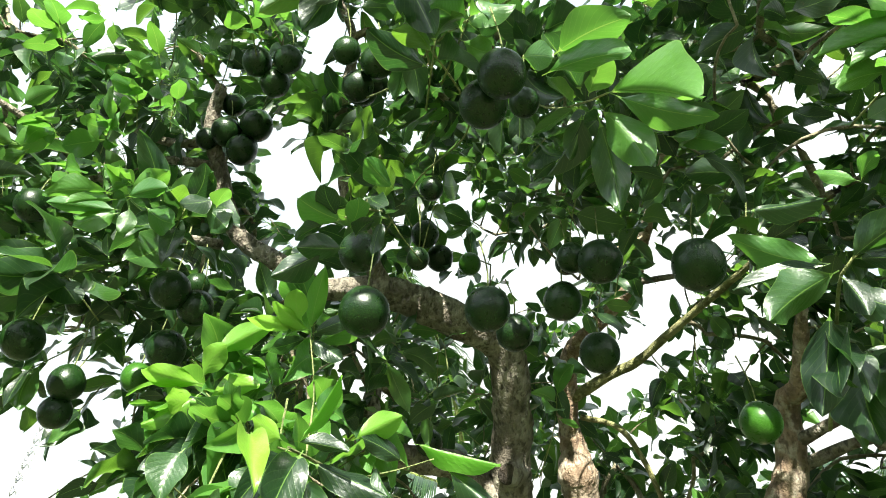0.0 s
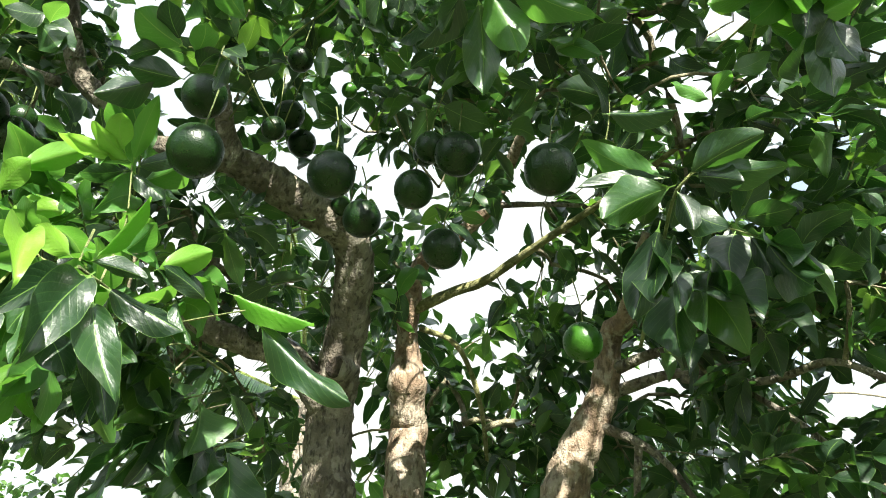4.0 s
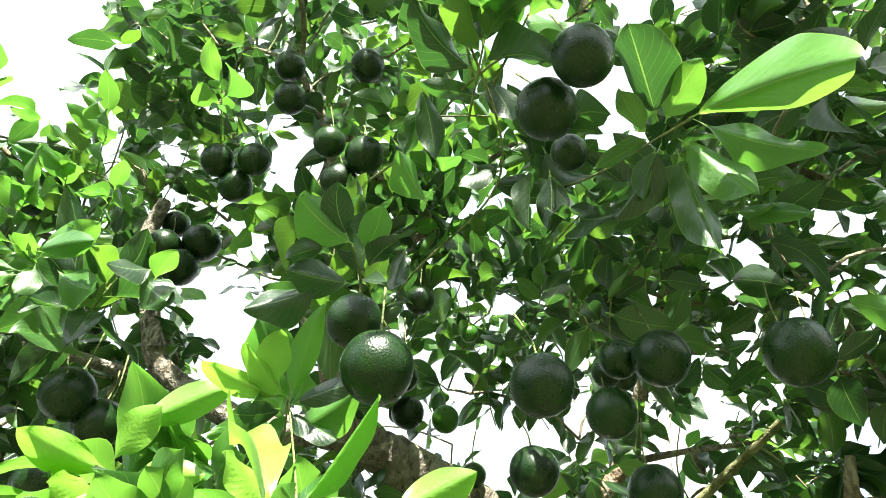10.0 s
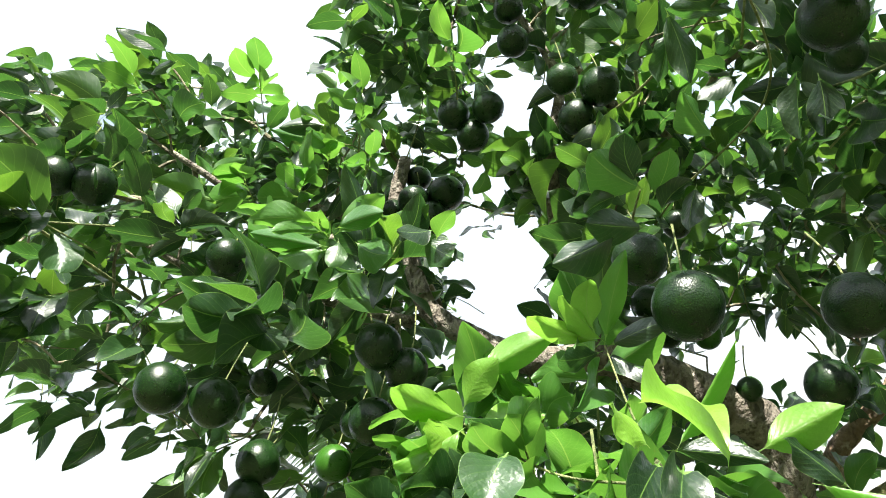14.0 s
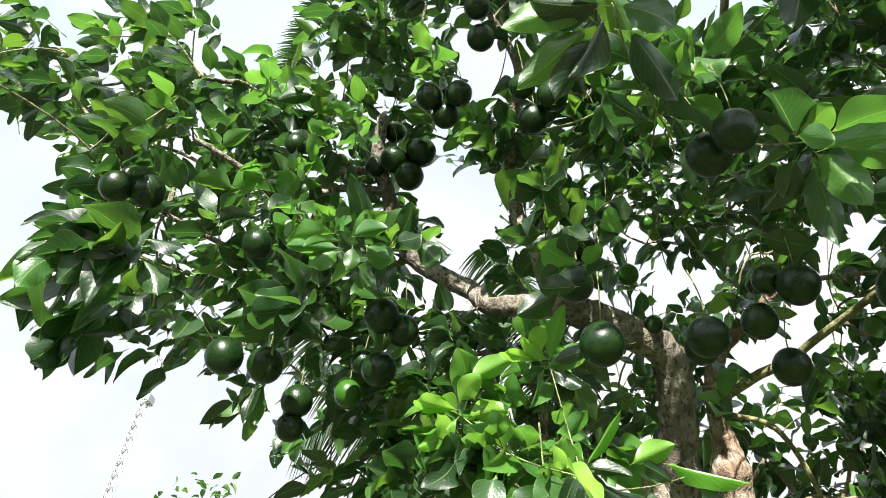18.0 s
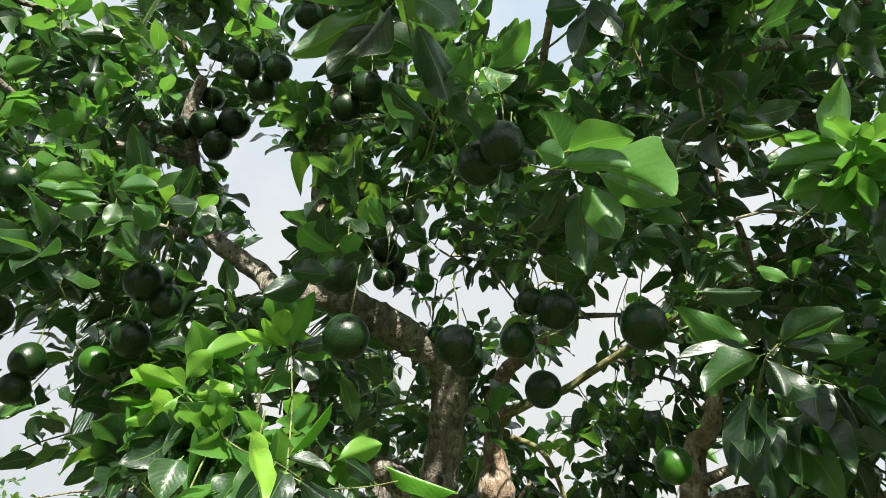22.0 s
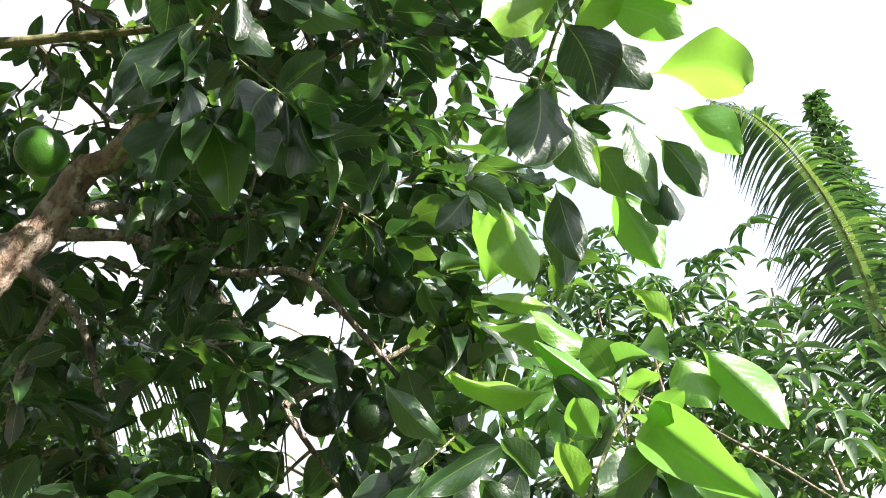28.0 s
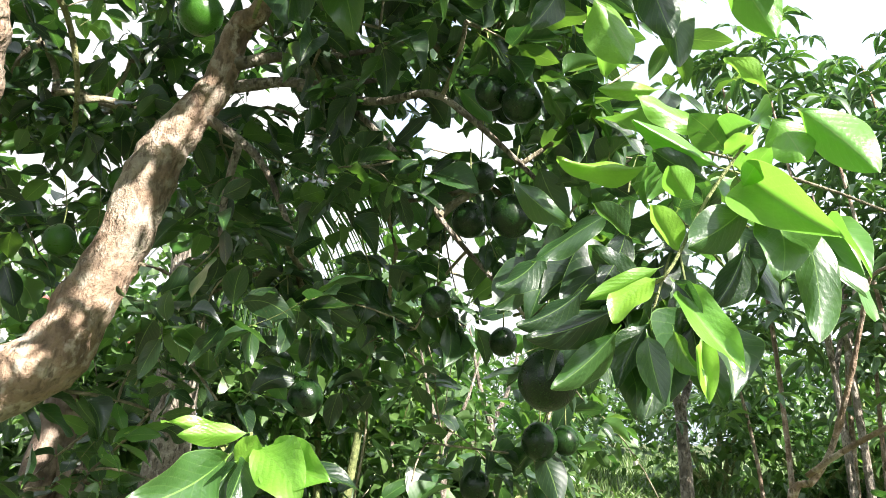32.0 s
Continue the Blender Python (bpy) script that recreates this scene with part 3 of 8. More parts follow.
clump(-0.384, 1.545, 3.410)
clump(-1.245, 1.951, 2.859)
clump(-0.368, 1.767, 2.189)
clump(-1.373, 1.922, 2.911)
clump(-1.471, 2.321, 3.027)
clump(-0.789, 2.380, 2.249)
clump(-0.494, 2.118, 3.972)
clump(-0.102, 1.635, 3.507)
clump(-0.888, 2.636, 2.815)
clump(-1.303, 1.470, 2.625)
clump(1.126, 1.796, 2.458)
clump(-0.758, 2.025, 2.902)
clump(-1.129, 2.201, 3.505)
clump(1.170, 1.533, 3.117)
clump(0.945, 1.245, 3.282)
clump(0.554, 1.646, 3.088)
clump(-0.681, 1.437, 3.705)
clump(0.792, 1.045, 3.351)
clump(1.110, 1.469, 2.406)
clump(1.103, 1.540, 3.642)
clump(1.092, 1.605, 2.470)
clump(-0.561, 1.934, 2.208)
clump(0.283, 1.529, 3.011)
clump(0.244, 2.768, 3.049)
clump(-0.559, 1.351, 3.976)
clump(1.321, 1.965, 3.074)
clump(-1.093, 1.872, 3.467)
clump(0.953, 1.291, 3.985)
clump(0.452, 1.218, 3.155)
clump(-0.272, 2.426, 2.564)
clump(-0.153, 2.600, 2.559)
clump(-0.329, 1.966, 2.298)
clump(1.421, 2.153, 2.875)
clump(-0.083, 1.988, 2.206)
clump(0.593, 1.185, 3.287)
clump(-0.325, 2.305, 2.260)
clump(-1.160, 2.563, 3.076)
clump(1.317, 1.591, 2.850)
clump(-0.712, 1.319, 3.690)
clump(-0.880, 2.155, 3.493)
clump(0.500, 1.033, 3.395)
clump(-0.416, 1.906, 3.737)
clump(0.796, 1.373, 2.940)
clump(1.140, 2.429, 2.424)
clump(-0.662, 1.188, 3.846)
clump(0.021, 1.615, 3.927)
clump(-0.261, 2.860, 2.542)
clump(1.106, 1.458, 2.579)
clump(1.632, 2.450, 2.689)
clump(1.349, 1.573, 3.771)
clump(-0.807, 2.581, 3.070)
clump(-0.971, 2.664, 2.939)
clump(-0.899, 2.228, 3.071)
clump(2.405, 2.418, 2.833)
clump(1.323, 2.490, 3.006)
clump(1.515, 1.933, 3.506)
clump(1.087, 2.107, 3.059)
clump(-0.831, 1.909, 3.343)
clump(1.144, 1.667, 4.102)
clump(0.804, 1.910, 3.734)
clump(1.955, 1.779, 3.955)
clump(0.024, 2.173, 3.872)
clump(-0.025, 2.072, 3.989)
clump(1.438, 1.437, 3.341)
clump(-0.222, 3.208, 3.236)
clump(-1.041, 2.097, 3.450)
clump(1.058, 2.761, 3.183)
clump(1.056, 1.507, 3.801)
clump(0.265, 1.667, 3.482)
clump(0.825, 1.867, 4.121)
clump(1.709, 3.139, 2.740)
clump(0.113, 2.699, 3.467)
clump(0.892, 3.507, 2.640)
clump(-0.741, 3.122, 2.681)
clump(-0.294, 1.995, 3.677)
clump(0.059, 2.255, 3.562)
clump(-0.269, 2.678, 3.759)
clump(-0.377, 1.970, 3.673)
clump(1.849, 1.737, 2.933)
clump(1.490, 1.249, 3.466)
clump(1.387, 1.429, 4.105)
clump(0.035, 3.309, 2.454)
clump(1.501, 2.074, 3.412)
clump(1.939, 2.165, 3.012)
clump(-1.162, 2.096, 3.748)
clump(0.498, 3.367, 2.750)
clump(2.129, 1.991, 3.739)
clump(1.295, 2.227, 2.384)
clump(1.732, 1.355, 3.350)
clump(-0.189, 2.368, 3.034)
clump(-0.948, 3.426, 2.624)
clump(1.505, 1.917, 2.228)
clump(-0.437, 2.299, 2.998)
clump(1.500, 2.144, 3.694)
clump(-0.730, 3.119, 3.371)
clump(0.840, 1.398, 3.370)
clump(-0.226, 2.464, 2.849)
clump(1.415, 2.000, 3.361)
clump(-0.146, 1.699, 3.602)
clump(0.138, 2.846, 3.362)
clump(2.376, 2.710, 2.631)
clump(-0.348, 2.412, 4.104)
clump(-0.902, 2.753, 3.220)
clump(-0.133, 3.027, 3.357)
clump(-0.673, 2.401, 3.243)
clump(-0.292, 2.774, 2.193)
clump(-0.076, 3.229, 2.815)
clump(-0.086, 3.137, 2.654)
clump(0.238, 2.479, 2.837)
clump(-0.039, 2.952, 2.475)
clump(1.319, 1.305, 3.199)
clump(-1.255, 2.165, 3.741)
clump(0.726, 1.903, 4.071)
clump(1.318, 1.150, 3.139)
clump(1.109, 1.604, 3.977)
clump(1.567, 1.565, 3.941)
clump(1.680, 2.464, 3.550)
clump(0.927, 1.734, 3.933)
clump(1.169, 0.866, 3.516)
clump(1.106, 2.027, 3.036)
clump(-1.033, 1.525, 3.623)
clump(1.486, 1.178, 3.947)
clump(0.823, 1.199, 3.320)
clump(-0.130, 1.414, 3.433)
clump(1.066, 0.777, 3.648)
clump(1.129, 1.326, 3.079)
clump(-0.131, 1.214, 3.393)
clump(0.294, 1.278, 3.478)
clump(-0.021, 1.270, 4.610)
clump(-0.125, 1.423, 4.146)
clump(1.620, 1.370, 3.807)
clump(1.755, 1.331, 4.083)
clump(1.519, 1.406, 3.468)
clump(1.559, 1.640, 3.446)
clump(-1.179, 1.611, 4.156)
clump(1.121, 1.096, 4.808)
clump(0.120, 2.568, 4.153)
clump(-0.654, 1.963, 2.980)
clump(-0.884, 1.972, 2.894)
clump(0.917, 2.090, 4.325)
clump(1.305, 1.085, 3.511)
clump(1.211, 0.901, 3.771)
clump(0.058, 2.286, 2.795)
clump(-1.019, 2.399, 2.801)
clump(1.357, 1.806, 3.327)
clump(-0.115, 2.020, 3.311)
clump(-0.745, 1.148, 4.369)
clump(-0.067, 1.756, 4.401)
clump(-0.207, 2.461, 4.036)
clump(-0.389, 2.188, 2.930)
clump(1.262, 1.624, 3.716)
clump(-0.370, 2.326, 3.355)
clump(-0.867, 3.226, 3.421)
clump(1.682, 2.094, 3.664)
clump(1.755, 2.498, 3.320)
clump(1.454, 1.865, 3.258)
clump(-0.980, 2.081, 3.306)
clump(-1.633, 2.500, 3.929)
clump(1.600, 1.481, 4.362)
clump(-1.323, 2.439, 3.711)
clump(1.605, 1.718, 3.446)
clump(-0.881, 1.873, 3.665)
clump(1.038, 1.069, 3.603)
clump(1.109, 0.861, 4.041)
clump(-0.960, 2.304, 3.213)
clump(-0.307, 1.969, 3.113)
clump(0.271, 1.849, 3.815)
clump(-0.938, 2.049, 3.081)
clump(-0.462, 1.554, 4.356)
clump(-0.040, 1.295, 4.758)
clump(1.012, 0.760, 3.545)
clump(-0.101, 2.125, 3.560)
clump(-0.285, 1.849, 3.286)
clump(-0.755, 1.191, 3.861)
clump(0.115, 2.353, 4.314)
clump(-0.180, 1.378, 4.832)
clump(-1.374, 2.948, 3.806)
clump(1.042, 1.975, 4.261)
clump(1.093, 1.349, 4.277)
clump(0.104, 1.722, 3.546)
clump(-2.162, 1.882, 4.130)
clump(-0.895, 2.134, 3.573)
clump(-0.077, 1.488, 4.103)
clump(-0.394, 2.388, 4.412)
clump(-0.239, 1.529, 4.877)
clump(-0.500, 0.962, 3.765)
clump(-1.355, 1.106, 3.130)
clump(-2.519, 1.429, 3.844)
clump(1.082, 2.151, 4.094)
clump(0.164, 1.979, 3.451)
clump(-0.361, 1.709, 4.445)
clump(-0.341, 2.655, 3.843)
clump(-0.551, 2.332, 3.103)
clump(-1.910, 1.600, 4.342)
clump(-0.869, 1.453, 4.019)
clump(-0.750, 1.331, 4.423)
clump(0.300, 2.841, 3.246)
clump(-1.202, 2.092, 3.280)
clump(-0.236, 2.407, 3.917)
clump(-0.205, 1.202, 4.646)
clump(1.084, 1.713, 4.073)
clump(0.992, 1.276, 4.402)
clump(-1.104, 3.235, 3.593)
clump(-0.744, 2.118, 4.053)
clump(-0.462, 1.230, 4.992)
clump(-1.195, 2.103, 2.942)
clump(0.005, 2.536, 4.289)
clump(-2.069, 1.537, 3.992)
clump(0.640, 1.471, 3.451)
clump(-1.398, 2.082, 3.449)
clump(-1.678, 1.567, 3.114)
clump(-1.439, 1.786, 2.700)
clump(0.867, 1.904, 4.553)
clump(-2.089, 1.251, 3.386)
clump(-2.010, 1.552, 3.455)
clump(-0.997, 1.876, 4.694)
clump(-0.843, 1.768, 4.453)
clump(-1.945, 1.735, 2.894)
clump(-1.612, 2.349, 3.039)
clump(-0.072, 1.069, 4.096)
clump(-2.105, 1.945, 4.053)
clump(1.207, 1.854, 4.379)
clump(-2.150, 1.343, 3.750)
clump(-1.831, 1.994, 4.317)
clump(-1.909, 2.449, 3.462)
clump(-0.237, 2.163, 4.198)
clump(-1.433, 2.331, 3.227)
clump(-1.759, 1.381, 3.031)
clump(1.020, 2.022, 4.106)
clump(0.831, 2.196, 3.631)
clump(-1.296, 1.927, 4.041)
clump(-0.096, 1.834, 4.681)
clump(-0.113, 3.055, 3.269)
clump(-1.139, 2.184, 2.944)
clump(-0.358, 0.701, 3.380)
clump(-1.818, 2.051, 3.069)
clump(0.659, 2.472, 3.902)
clump(-1.522, 1.792, 2.729)
clump(-0.008, 2.137, 3.936)
clump(-1.497, 1.647, 3.884)
clump(0.100, 2.081, 4.163)
clump(0.834, 1.366, 4.288)
clump(-0.435, 2.036, 2.500)
clump(-0.584, 1.884, 2.817)
clump(-2.027, 1.844, 4.029)
clump(-0.349, 2.193, 3.816)
clump(-0.344, 2.070, 3.306)
clump(0.277, 0.635, 3.308)
clump(-1.869, 1.818, 4.026)
clump(-1.004, 1.643, 4.631)
clump(0.679, 0.754, 3.276)
clump(-2.517, 1.543, 3.859)
clump(-1.383, 2.914, 3.120)
clump(-1.797, 1.768, 2.824)
clump(-0.653, 1.565, 4.262)
clump(1.099, 1.515, 4.375)
clump(-0.686, 2.209, 2.673)
clump(-0.566, 1.561, 4.242)
clump(1.064, 2.051, 3.260)
clump(-0.189, 2.893, 2.746)
clump(0.425, 1.410, 3.035)
clump(-1.406, 1.185, 2.549)
clump(1.001, 1.818, 3.876)
clump(-0.206, 0.720, 3.542)
clump(-0.921, 2.466, 2.673)
clump(0.046, 2.912, 3.163)
clump(-0.290, 1.613, 3.760)
clump(-0.474, 1.171, 4.004)
clump(0.493, 1.606, 2.998)
clump(-1.622, 1.828, 3.029)
clump(-0.130, 2.055, 2.666)
clump(-1.960, 1.500, 4.164)
clump(-1.575, 1.398, 2.566)
clump(-1.552, 1.683, 2.712)
clump(1.364, 2.126, 3.629)
clump(-0.079, 0.996, 3.891)
clump(-0.920, 1.483, 4.242)
clump(-0.693, 1.507, 3.567)
clump(-1.644, 2.153, 3.937)
clump(0.473, 1.165, 4.206)
clump(0.697, 1.813, 4.237)
clump(0.870, 0.947, 4.076)
clump(-0.478, 2.703, 2.722)
clump(-1.573, 2.026, 3.024)
clump(0.521, 1.861, 4.096)
clump(-0.276, 1.833, 4.439)
clump(0.764, 1.460, 2.842)
clump(-2.344, 1.699, 3.829)
clump(-1.880, 0.824, 2.990)
clump(-1.811, 2.097, 3.977)
clump(0.730, 0.834, 3.205)
clump(-0.332, 2.226, 2.825)
clump(-0.498, 1.694, 2.298)
clump(-0.195, 2.179, 3.055)
clump(-2.064, 1.655, 3.990)
clump(-0.614, 0.948, 4.313)
clump(-0.732, 2.950, 2.988)
clump(-1.491, 1.222, 2.892)
clump(-2.078, 2.072, 3.096)
clump(-2.066, 0.849, 3.072)
clump(0.100, 2.093, 3.620)
clump(-1.176, 3.080, 2.797)
clump(1.154, 1.097, 4.485)
clump(-0.665, 0.918, 4.112)
clump(-2.453, 1.151, 3.385)
clump(0.585, 0.869, 3.060)
clump(-1.550, 1.276, 2.972)
clump(-0.874, 2.618, 3.793)
clump(-0.698, 1.319, 4.177)
clump(0.625, 0.744, 3.200)
clump(0.116, 1.678, 4.084)
clump(-0.124, 1.581, 4.496)
clump(0.689, 1.896, 3.797)
clump(0.421, 0.473, 3.157)
clump(-1.252, 2.261, 3.459)
clump(-0.335, 2.625, 2.700)
clump(-0.630, 2.595, 3.024)
clump(-2.396, 2.170, 3.394)
clump(-1.031, 2.435, 3.982)
clump(-1.280, 1.418, 2.967)
clump(-0.266, 2.591, 2.829)
clump(0.599, 0.913, 2.892)
clump(-1.998, 1.728, 3.746)
clump(0.629, 1.176, 2.938)
clump(0.539, 1.071, 3.336)
clump(-0.433, 1.380, 4.235)
clump(-2.240, 2.093, 3.389)
clump(0.817, 1.307, 3.898)
clump(-0.439, 0.940, 4.177)
clump(0.907, 1.106, 4.613)
clump(-0.268, 1.764, 2.611)
clump(-1.632, 1.627, 3.113)
clump(0.569, 0.646, 3.165)
clump(0.373, 2.110, 3.599)
clump(0.495, 0.822, 3.058)
clump(0.207, 2.621, 3.383)
clump(-0.647, 2.923, 3.015)
clump(-0.695, 1.133, 4.152)
clump(-1.971, 1.232, 3.379)
clump(1.206, 1.699, 4.264)
clump(0.511, 0.515, 3.303)
clump(0.644, 1.601, 3.204)
clump(-0.845, 1.144, 4.933)
clump(-2.370, 1.262, 3.636)
clump(1.189, 2.051, 2.958)
clump(1.255, 1.819, 3.110)
clump(-0.891, 2.506, 3.282)
clump(1.650, 0.995, 3.895)
clump(0.523, 1.735, 4.038)
clump(-0.982, 2.300, 2.836)
clump(0.734, 1.207, 3.251)
clump(0.967, 1.168, 4.011)
clump(-0.962, 1.913, 2.896)
clump(0.403, 2.015, 3.630)
clump(1.935, 1.652, 3.330)
clump(-1.046, 2.143, 2.865)
clump(1.411, 1.330, 3.539)
clump(-0.236, 2.017, 2.833)
clump(1.826, 1.458, 3.518)
clump(1.237, 0.770, 3.105)
clump(1.381, 1.824, 2.863)
clump(-0.878, 1.991, 2.969)
clump(-0.634, 2.694, 2.470)
clump(1.072, 1.294, 4.058)
clump(-0.572, 2.133, 2.874)
clump(-0.091, 2.131, 2.961)
clump(-0.779, 2.291, 2.359)
clump(1.595, 1.253, 3.858)
clump(1.454, 1.009, 3.317)
clump(1.198, 1.220, 4.018)
clump(-0.685, 1.960, 2.701)
clump(0.271, 1.921, 4.031)
clump(-0.583, 2.790, 2.379)
clump(1.511, 1.266, 4.092)
clump(0.262, 3.051, 2.584)
clump(1.493, 1.032, 3.518)
clump(-0.962, 2.006, 3.792)
clump(1.800, 1.488, 3.807)
clump(1.339, 1.614, 3.137)
clump(0.900, 1.866, 3.570)
clump(-0.217, 1.436, 3.494)
clump(0.982, 2.497, 2.514)
clump(1.834, 1.328, 3.662)
clump(1.726, 1.242, 3.855)
clump(-0.580, 1.989, 2.610)
clump(-0.954, 2.702, 2.690)
clump(-0.284, 1.342, 3.950)
clump(-0.307, 1.344, 3.557)
clump(-0.840, 2.477, 2.319)
clump(1.624, 1.336, 2.417)
clump(1.516, 1.190, 2.679)
clump(2.683, 0.538, 1.975)
clump(2.291, 1.901, 2.159)
clump(1.172, 1.777, 2.340)
clump(1.712, 1.375, 3.011)
clump(1.247, 1.998, 3.406)
clump(1.464, 2.371, 2.078)
clump(2.076, 1.564, 2.551)
clump(1.142, 1.086, 2.825)
clump(1.371, 1.040, 2.867)
clump(1.680, 1.079, 2.201)
clump(1.220, 2.397, 2.342)
clump(2.114, 1.751, 2.746)
clump(1.482, 2.296, 1.986)
clump(1.392, 2.186, 2.045)
clump(1.199, 1.781, 1.823)
clump(1.678, 1.276, 1.963)
clump(1.208, 1.623, 2.135)
clump(1.940, 1.389, 3.050)
clump(1.201, 2.496, 2.361)
clump(1.629, 1.107, 2.401)
clump(1.132, 2.334, 2.423)
clump(1.483, 1.167, 2.200)
clump(1.762, 1.011, 3.553)
clump(1.406, 1.380, 2.500)
clump(1.717, 1.316, 3.108)
clump(1.612, 1.250, 1.781)
clump(1.489, 1.720, 1.801)
clump(1.623, 1.343, 1.925)
clump(1.936, 1.159, 3.350)
clump(1.993, 0.464, 1.770)
clump(1.352, 2.551, 2.057)
clump(1.506, 2.640, 2.323)
clump(1.940, 1.623, 3.036)
clump(1.373, 1.421, 3.558)
clump(1.464, 0.864, 2.714)
clump(1.056, 2.021, 1.988)
clump(1.792, 1.341, 2.737)
clump(2.064, 1.543, 2.445)
clump(1.199, 1.066, 2.943)
clump(1.326, 1.271, 2.392)
clump(1.322, 2.466, 2.700)
clump(1.208, 1.802, 3.172)
clump(1.528, 1.725, 1.887)
clump(1.805, 1.169, 3.049)
clump(1.735, 1.146, 2.143)
clump(1.742, 2.031, 2.342)
clump(1.756, 1.866, 2.000)
clump(1.249, 1.867, 2.665)
clump(1.437, 1.860, 1.770)
clump(1.661, 1.045, 2.657)
clump(1.942, 1.645, 1.666)
clump(1.621, 1.607, 2.222)
clump(1.036, 2.187, 1.723)
clump(1.942, 2.463, 1.439)
clump(2.763, 1.766, 1.333)
clump(1.435, 2.219, 1.980)
clump(1.733, 2.148, 1.912)
clump(1.926, 1.431, 2.928)
clump(2.329, 2.226, 1.520)
clump(1.508, 1.635, 2.554)
clump(1.304, 2.581, 1.896)
clump(2.095, 1.893, 1.522)
clump(1.123, 2.464, 1.584)
clump(1.628, 1.804, 1.530)
clump(0.901, 2.696, 2.615)
clump(2.377, 1.634, 2.596)
clump(1.834, 1.609, 1.512)
clump(1.539, 1.149, 2.133)
clump(1.511, 2.213, 2.378)
clump(1.184, 2.040, 1.538)
clump(0.908, 2.945, 2.227)
clump(1.891, 1.917, 2.389)
clump(1.802, 2.272, 2.533)
clump(2.435, 1.593, 2.627)
clump(1.845, 2.207, 2.180)
clump(1.172, 1.879, 2.807)
clump(1.534, 1.544, 2.577)
clump(1.125, 2.953, 1.387)
clump(1.796, 2.419, 1.330)
clump(1.922, 1.760, 2.659)
clump(1.190, 3.085, 1.423)
clump(2.114, 1.874, 1.893)
clump(1.864, 1.764, 2.230)
clump(1.858, 1.566, 1.382)
clump(1.049, 2.651, 1.412)
clump(1.186, 2.110, 1.565)
clump(2.064, 1.530, 2.934)
clump(1.583, 1.244, 2.710)
clump(1.068, 1.382, 2.540)
clump(1.024, 2.624, 2.561)
clump(1.119, 2.822, 1.578)
clump(1.372, 1.070, 2.550)
clump(1.015, 2.151, 1.890)
clump(1.083, 2.254, 2.181)
clump(1.547, 2.852, 1.322)
clump(1.319, 2.507, 1.309)
clump(2.320, 1.826, 1.754)
clump(1.251, 2.678, 1.397)
clump(1.207, 2.544, 2.602)
clump(0.975, 1.765, 1.820)
clump(1.572, 2.658, 2.104)
clump(1.483, 1.106, 2.266)
clump(1.913, 1.246, 2.938)
clump(0.807, 2.892, 2.087)
clump(1.531, 2.212, 2.883)
clump(1.927, 1.681, 1.285)
clump(1.730, 2.656, 1.466)
clump(2.079, 1.425, 2.427)
clump(1.536, 1.745, 1.290)
clump(1.011, 1.929, 1.719)
clump(1.513, 1.357, 2.528)
clump(1.983, 1.177, 1.295)
clump(0.973, 3.085, 1.348)
clump(1.696, 2.241, 1.259)
clump(1.796, 1.505, 1.893)
clump(1.222, 1.530, 2.070)
clump(1.158, 1.688, 2.130)
clump(1.214, 2.591, 1.939)
clump(1.741, 1.519, 1.971)
clump(1.760, 1.454, 1.700)
clump(0.866, 2.414, 1.599)
clump(2.479, 1.590, 2.473)
clump(2.364, 1.699, 2.323)
clump(2.130, 2.323, 1.661)
clump(1.320, 2.552, 2.675)
clump(1.537, 1.264, 2.234)
clump(2.124, 1.676, 1.984)
clump(0.685, 2.846, 1.836)
clump(1.401, 2.228, 2.680)
clump(1.113, 1.815, 1.255)
clump(-0.906, 3.401, 3.261)
clump(-0.018, 3.583, 2.937)
clump(-1.137, 3.150, 2.127)
clump(-0.969, 2.810, 2.379)
clump(-0.768, 3.195, 3.334)
clump(-0.097, 3.297, 2.363)
clump(-1.180, 3.444, 2.759)
clump(-0.348, 2.906, 2.765)
clump(-0.283, 2.736, 2.121)
clump(-0.112, 3.753, 3.303)
clump(-1.111, 3.248, 2.903)
clump(-1.303, 3.042, 3.141)
clump(-0.069, 2.833, 2.417)
clump(-0.678, 2.746, 2.504)
clump(-0.541, 3.702, 2.471)
clump(-0.476, 2.573, 2.965)
clump(-1.370, 3.149, 2.364)
clump(-1.199, 3.055, 3.375)
clump(-0.804, 3.681, 2.990)
clump(-1.195, 3.110, 2.539)
clump(-0.216, 2.845, 3.148)
clump(-1.419, 2.993, 2.472)
clump(-0.840, 2.626, 2.640)
clump(-0.359, 2.599, 2.461)
clump(-1.084, 3.396, 3.369)
clump(-1.598, 3.482, 3.185)
clump(-0.122, 3.401, 3.235)
clump(0.019, 3.202, 2.670)
clump(-0.146, 2.408, 3.136)
clump(-0.015, 2.732, 2.372)
clump(-1.138, 3.334, 2.791)
clump(0.198, 3.099, 3.248)
clump(1.330, 3.304, 3.454)
clump(1.051, 3.711, 2.592)
clump(1.069, 3.003, 3.187)
clump(0.596, 3.790, 3.066)
clump(0.893, 3.182, 2.400)
clump(0.093, 3.062, 2.997)
clump(1.474, 2.967, 2.279)
clump(1.680, 3.444, 3.032)
clump(0.721, 3.661, 3.283)
clump(1.766, 3.308, 2.673)
clump(0.243, 2.660, 3.034)
clump(0.865, 2.821, 2.656)
clump(1.423, 2.837, 2.388)
clump(1.588, 2.524, 3.008)
clump(1.161, 3.486, 2.674)
clump(0.096, 3.380, 3.076)
clump(1.438, 3.147, 2.935)
clump(1.627, 3.066, 2.673)
clump(1.280, 2.981, 3.059)
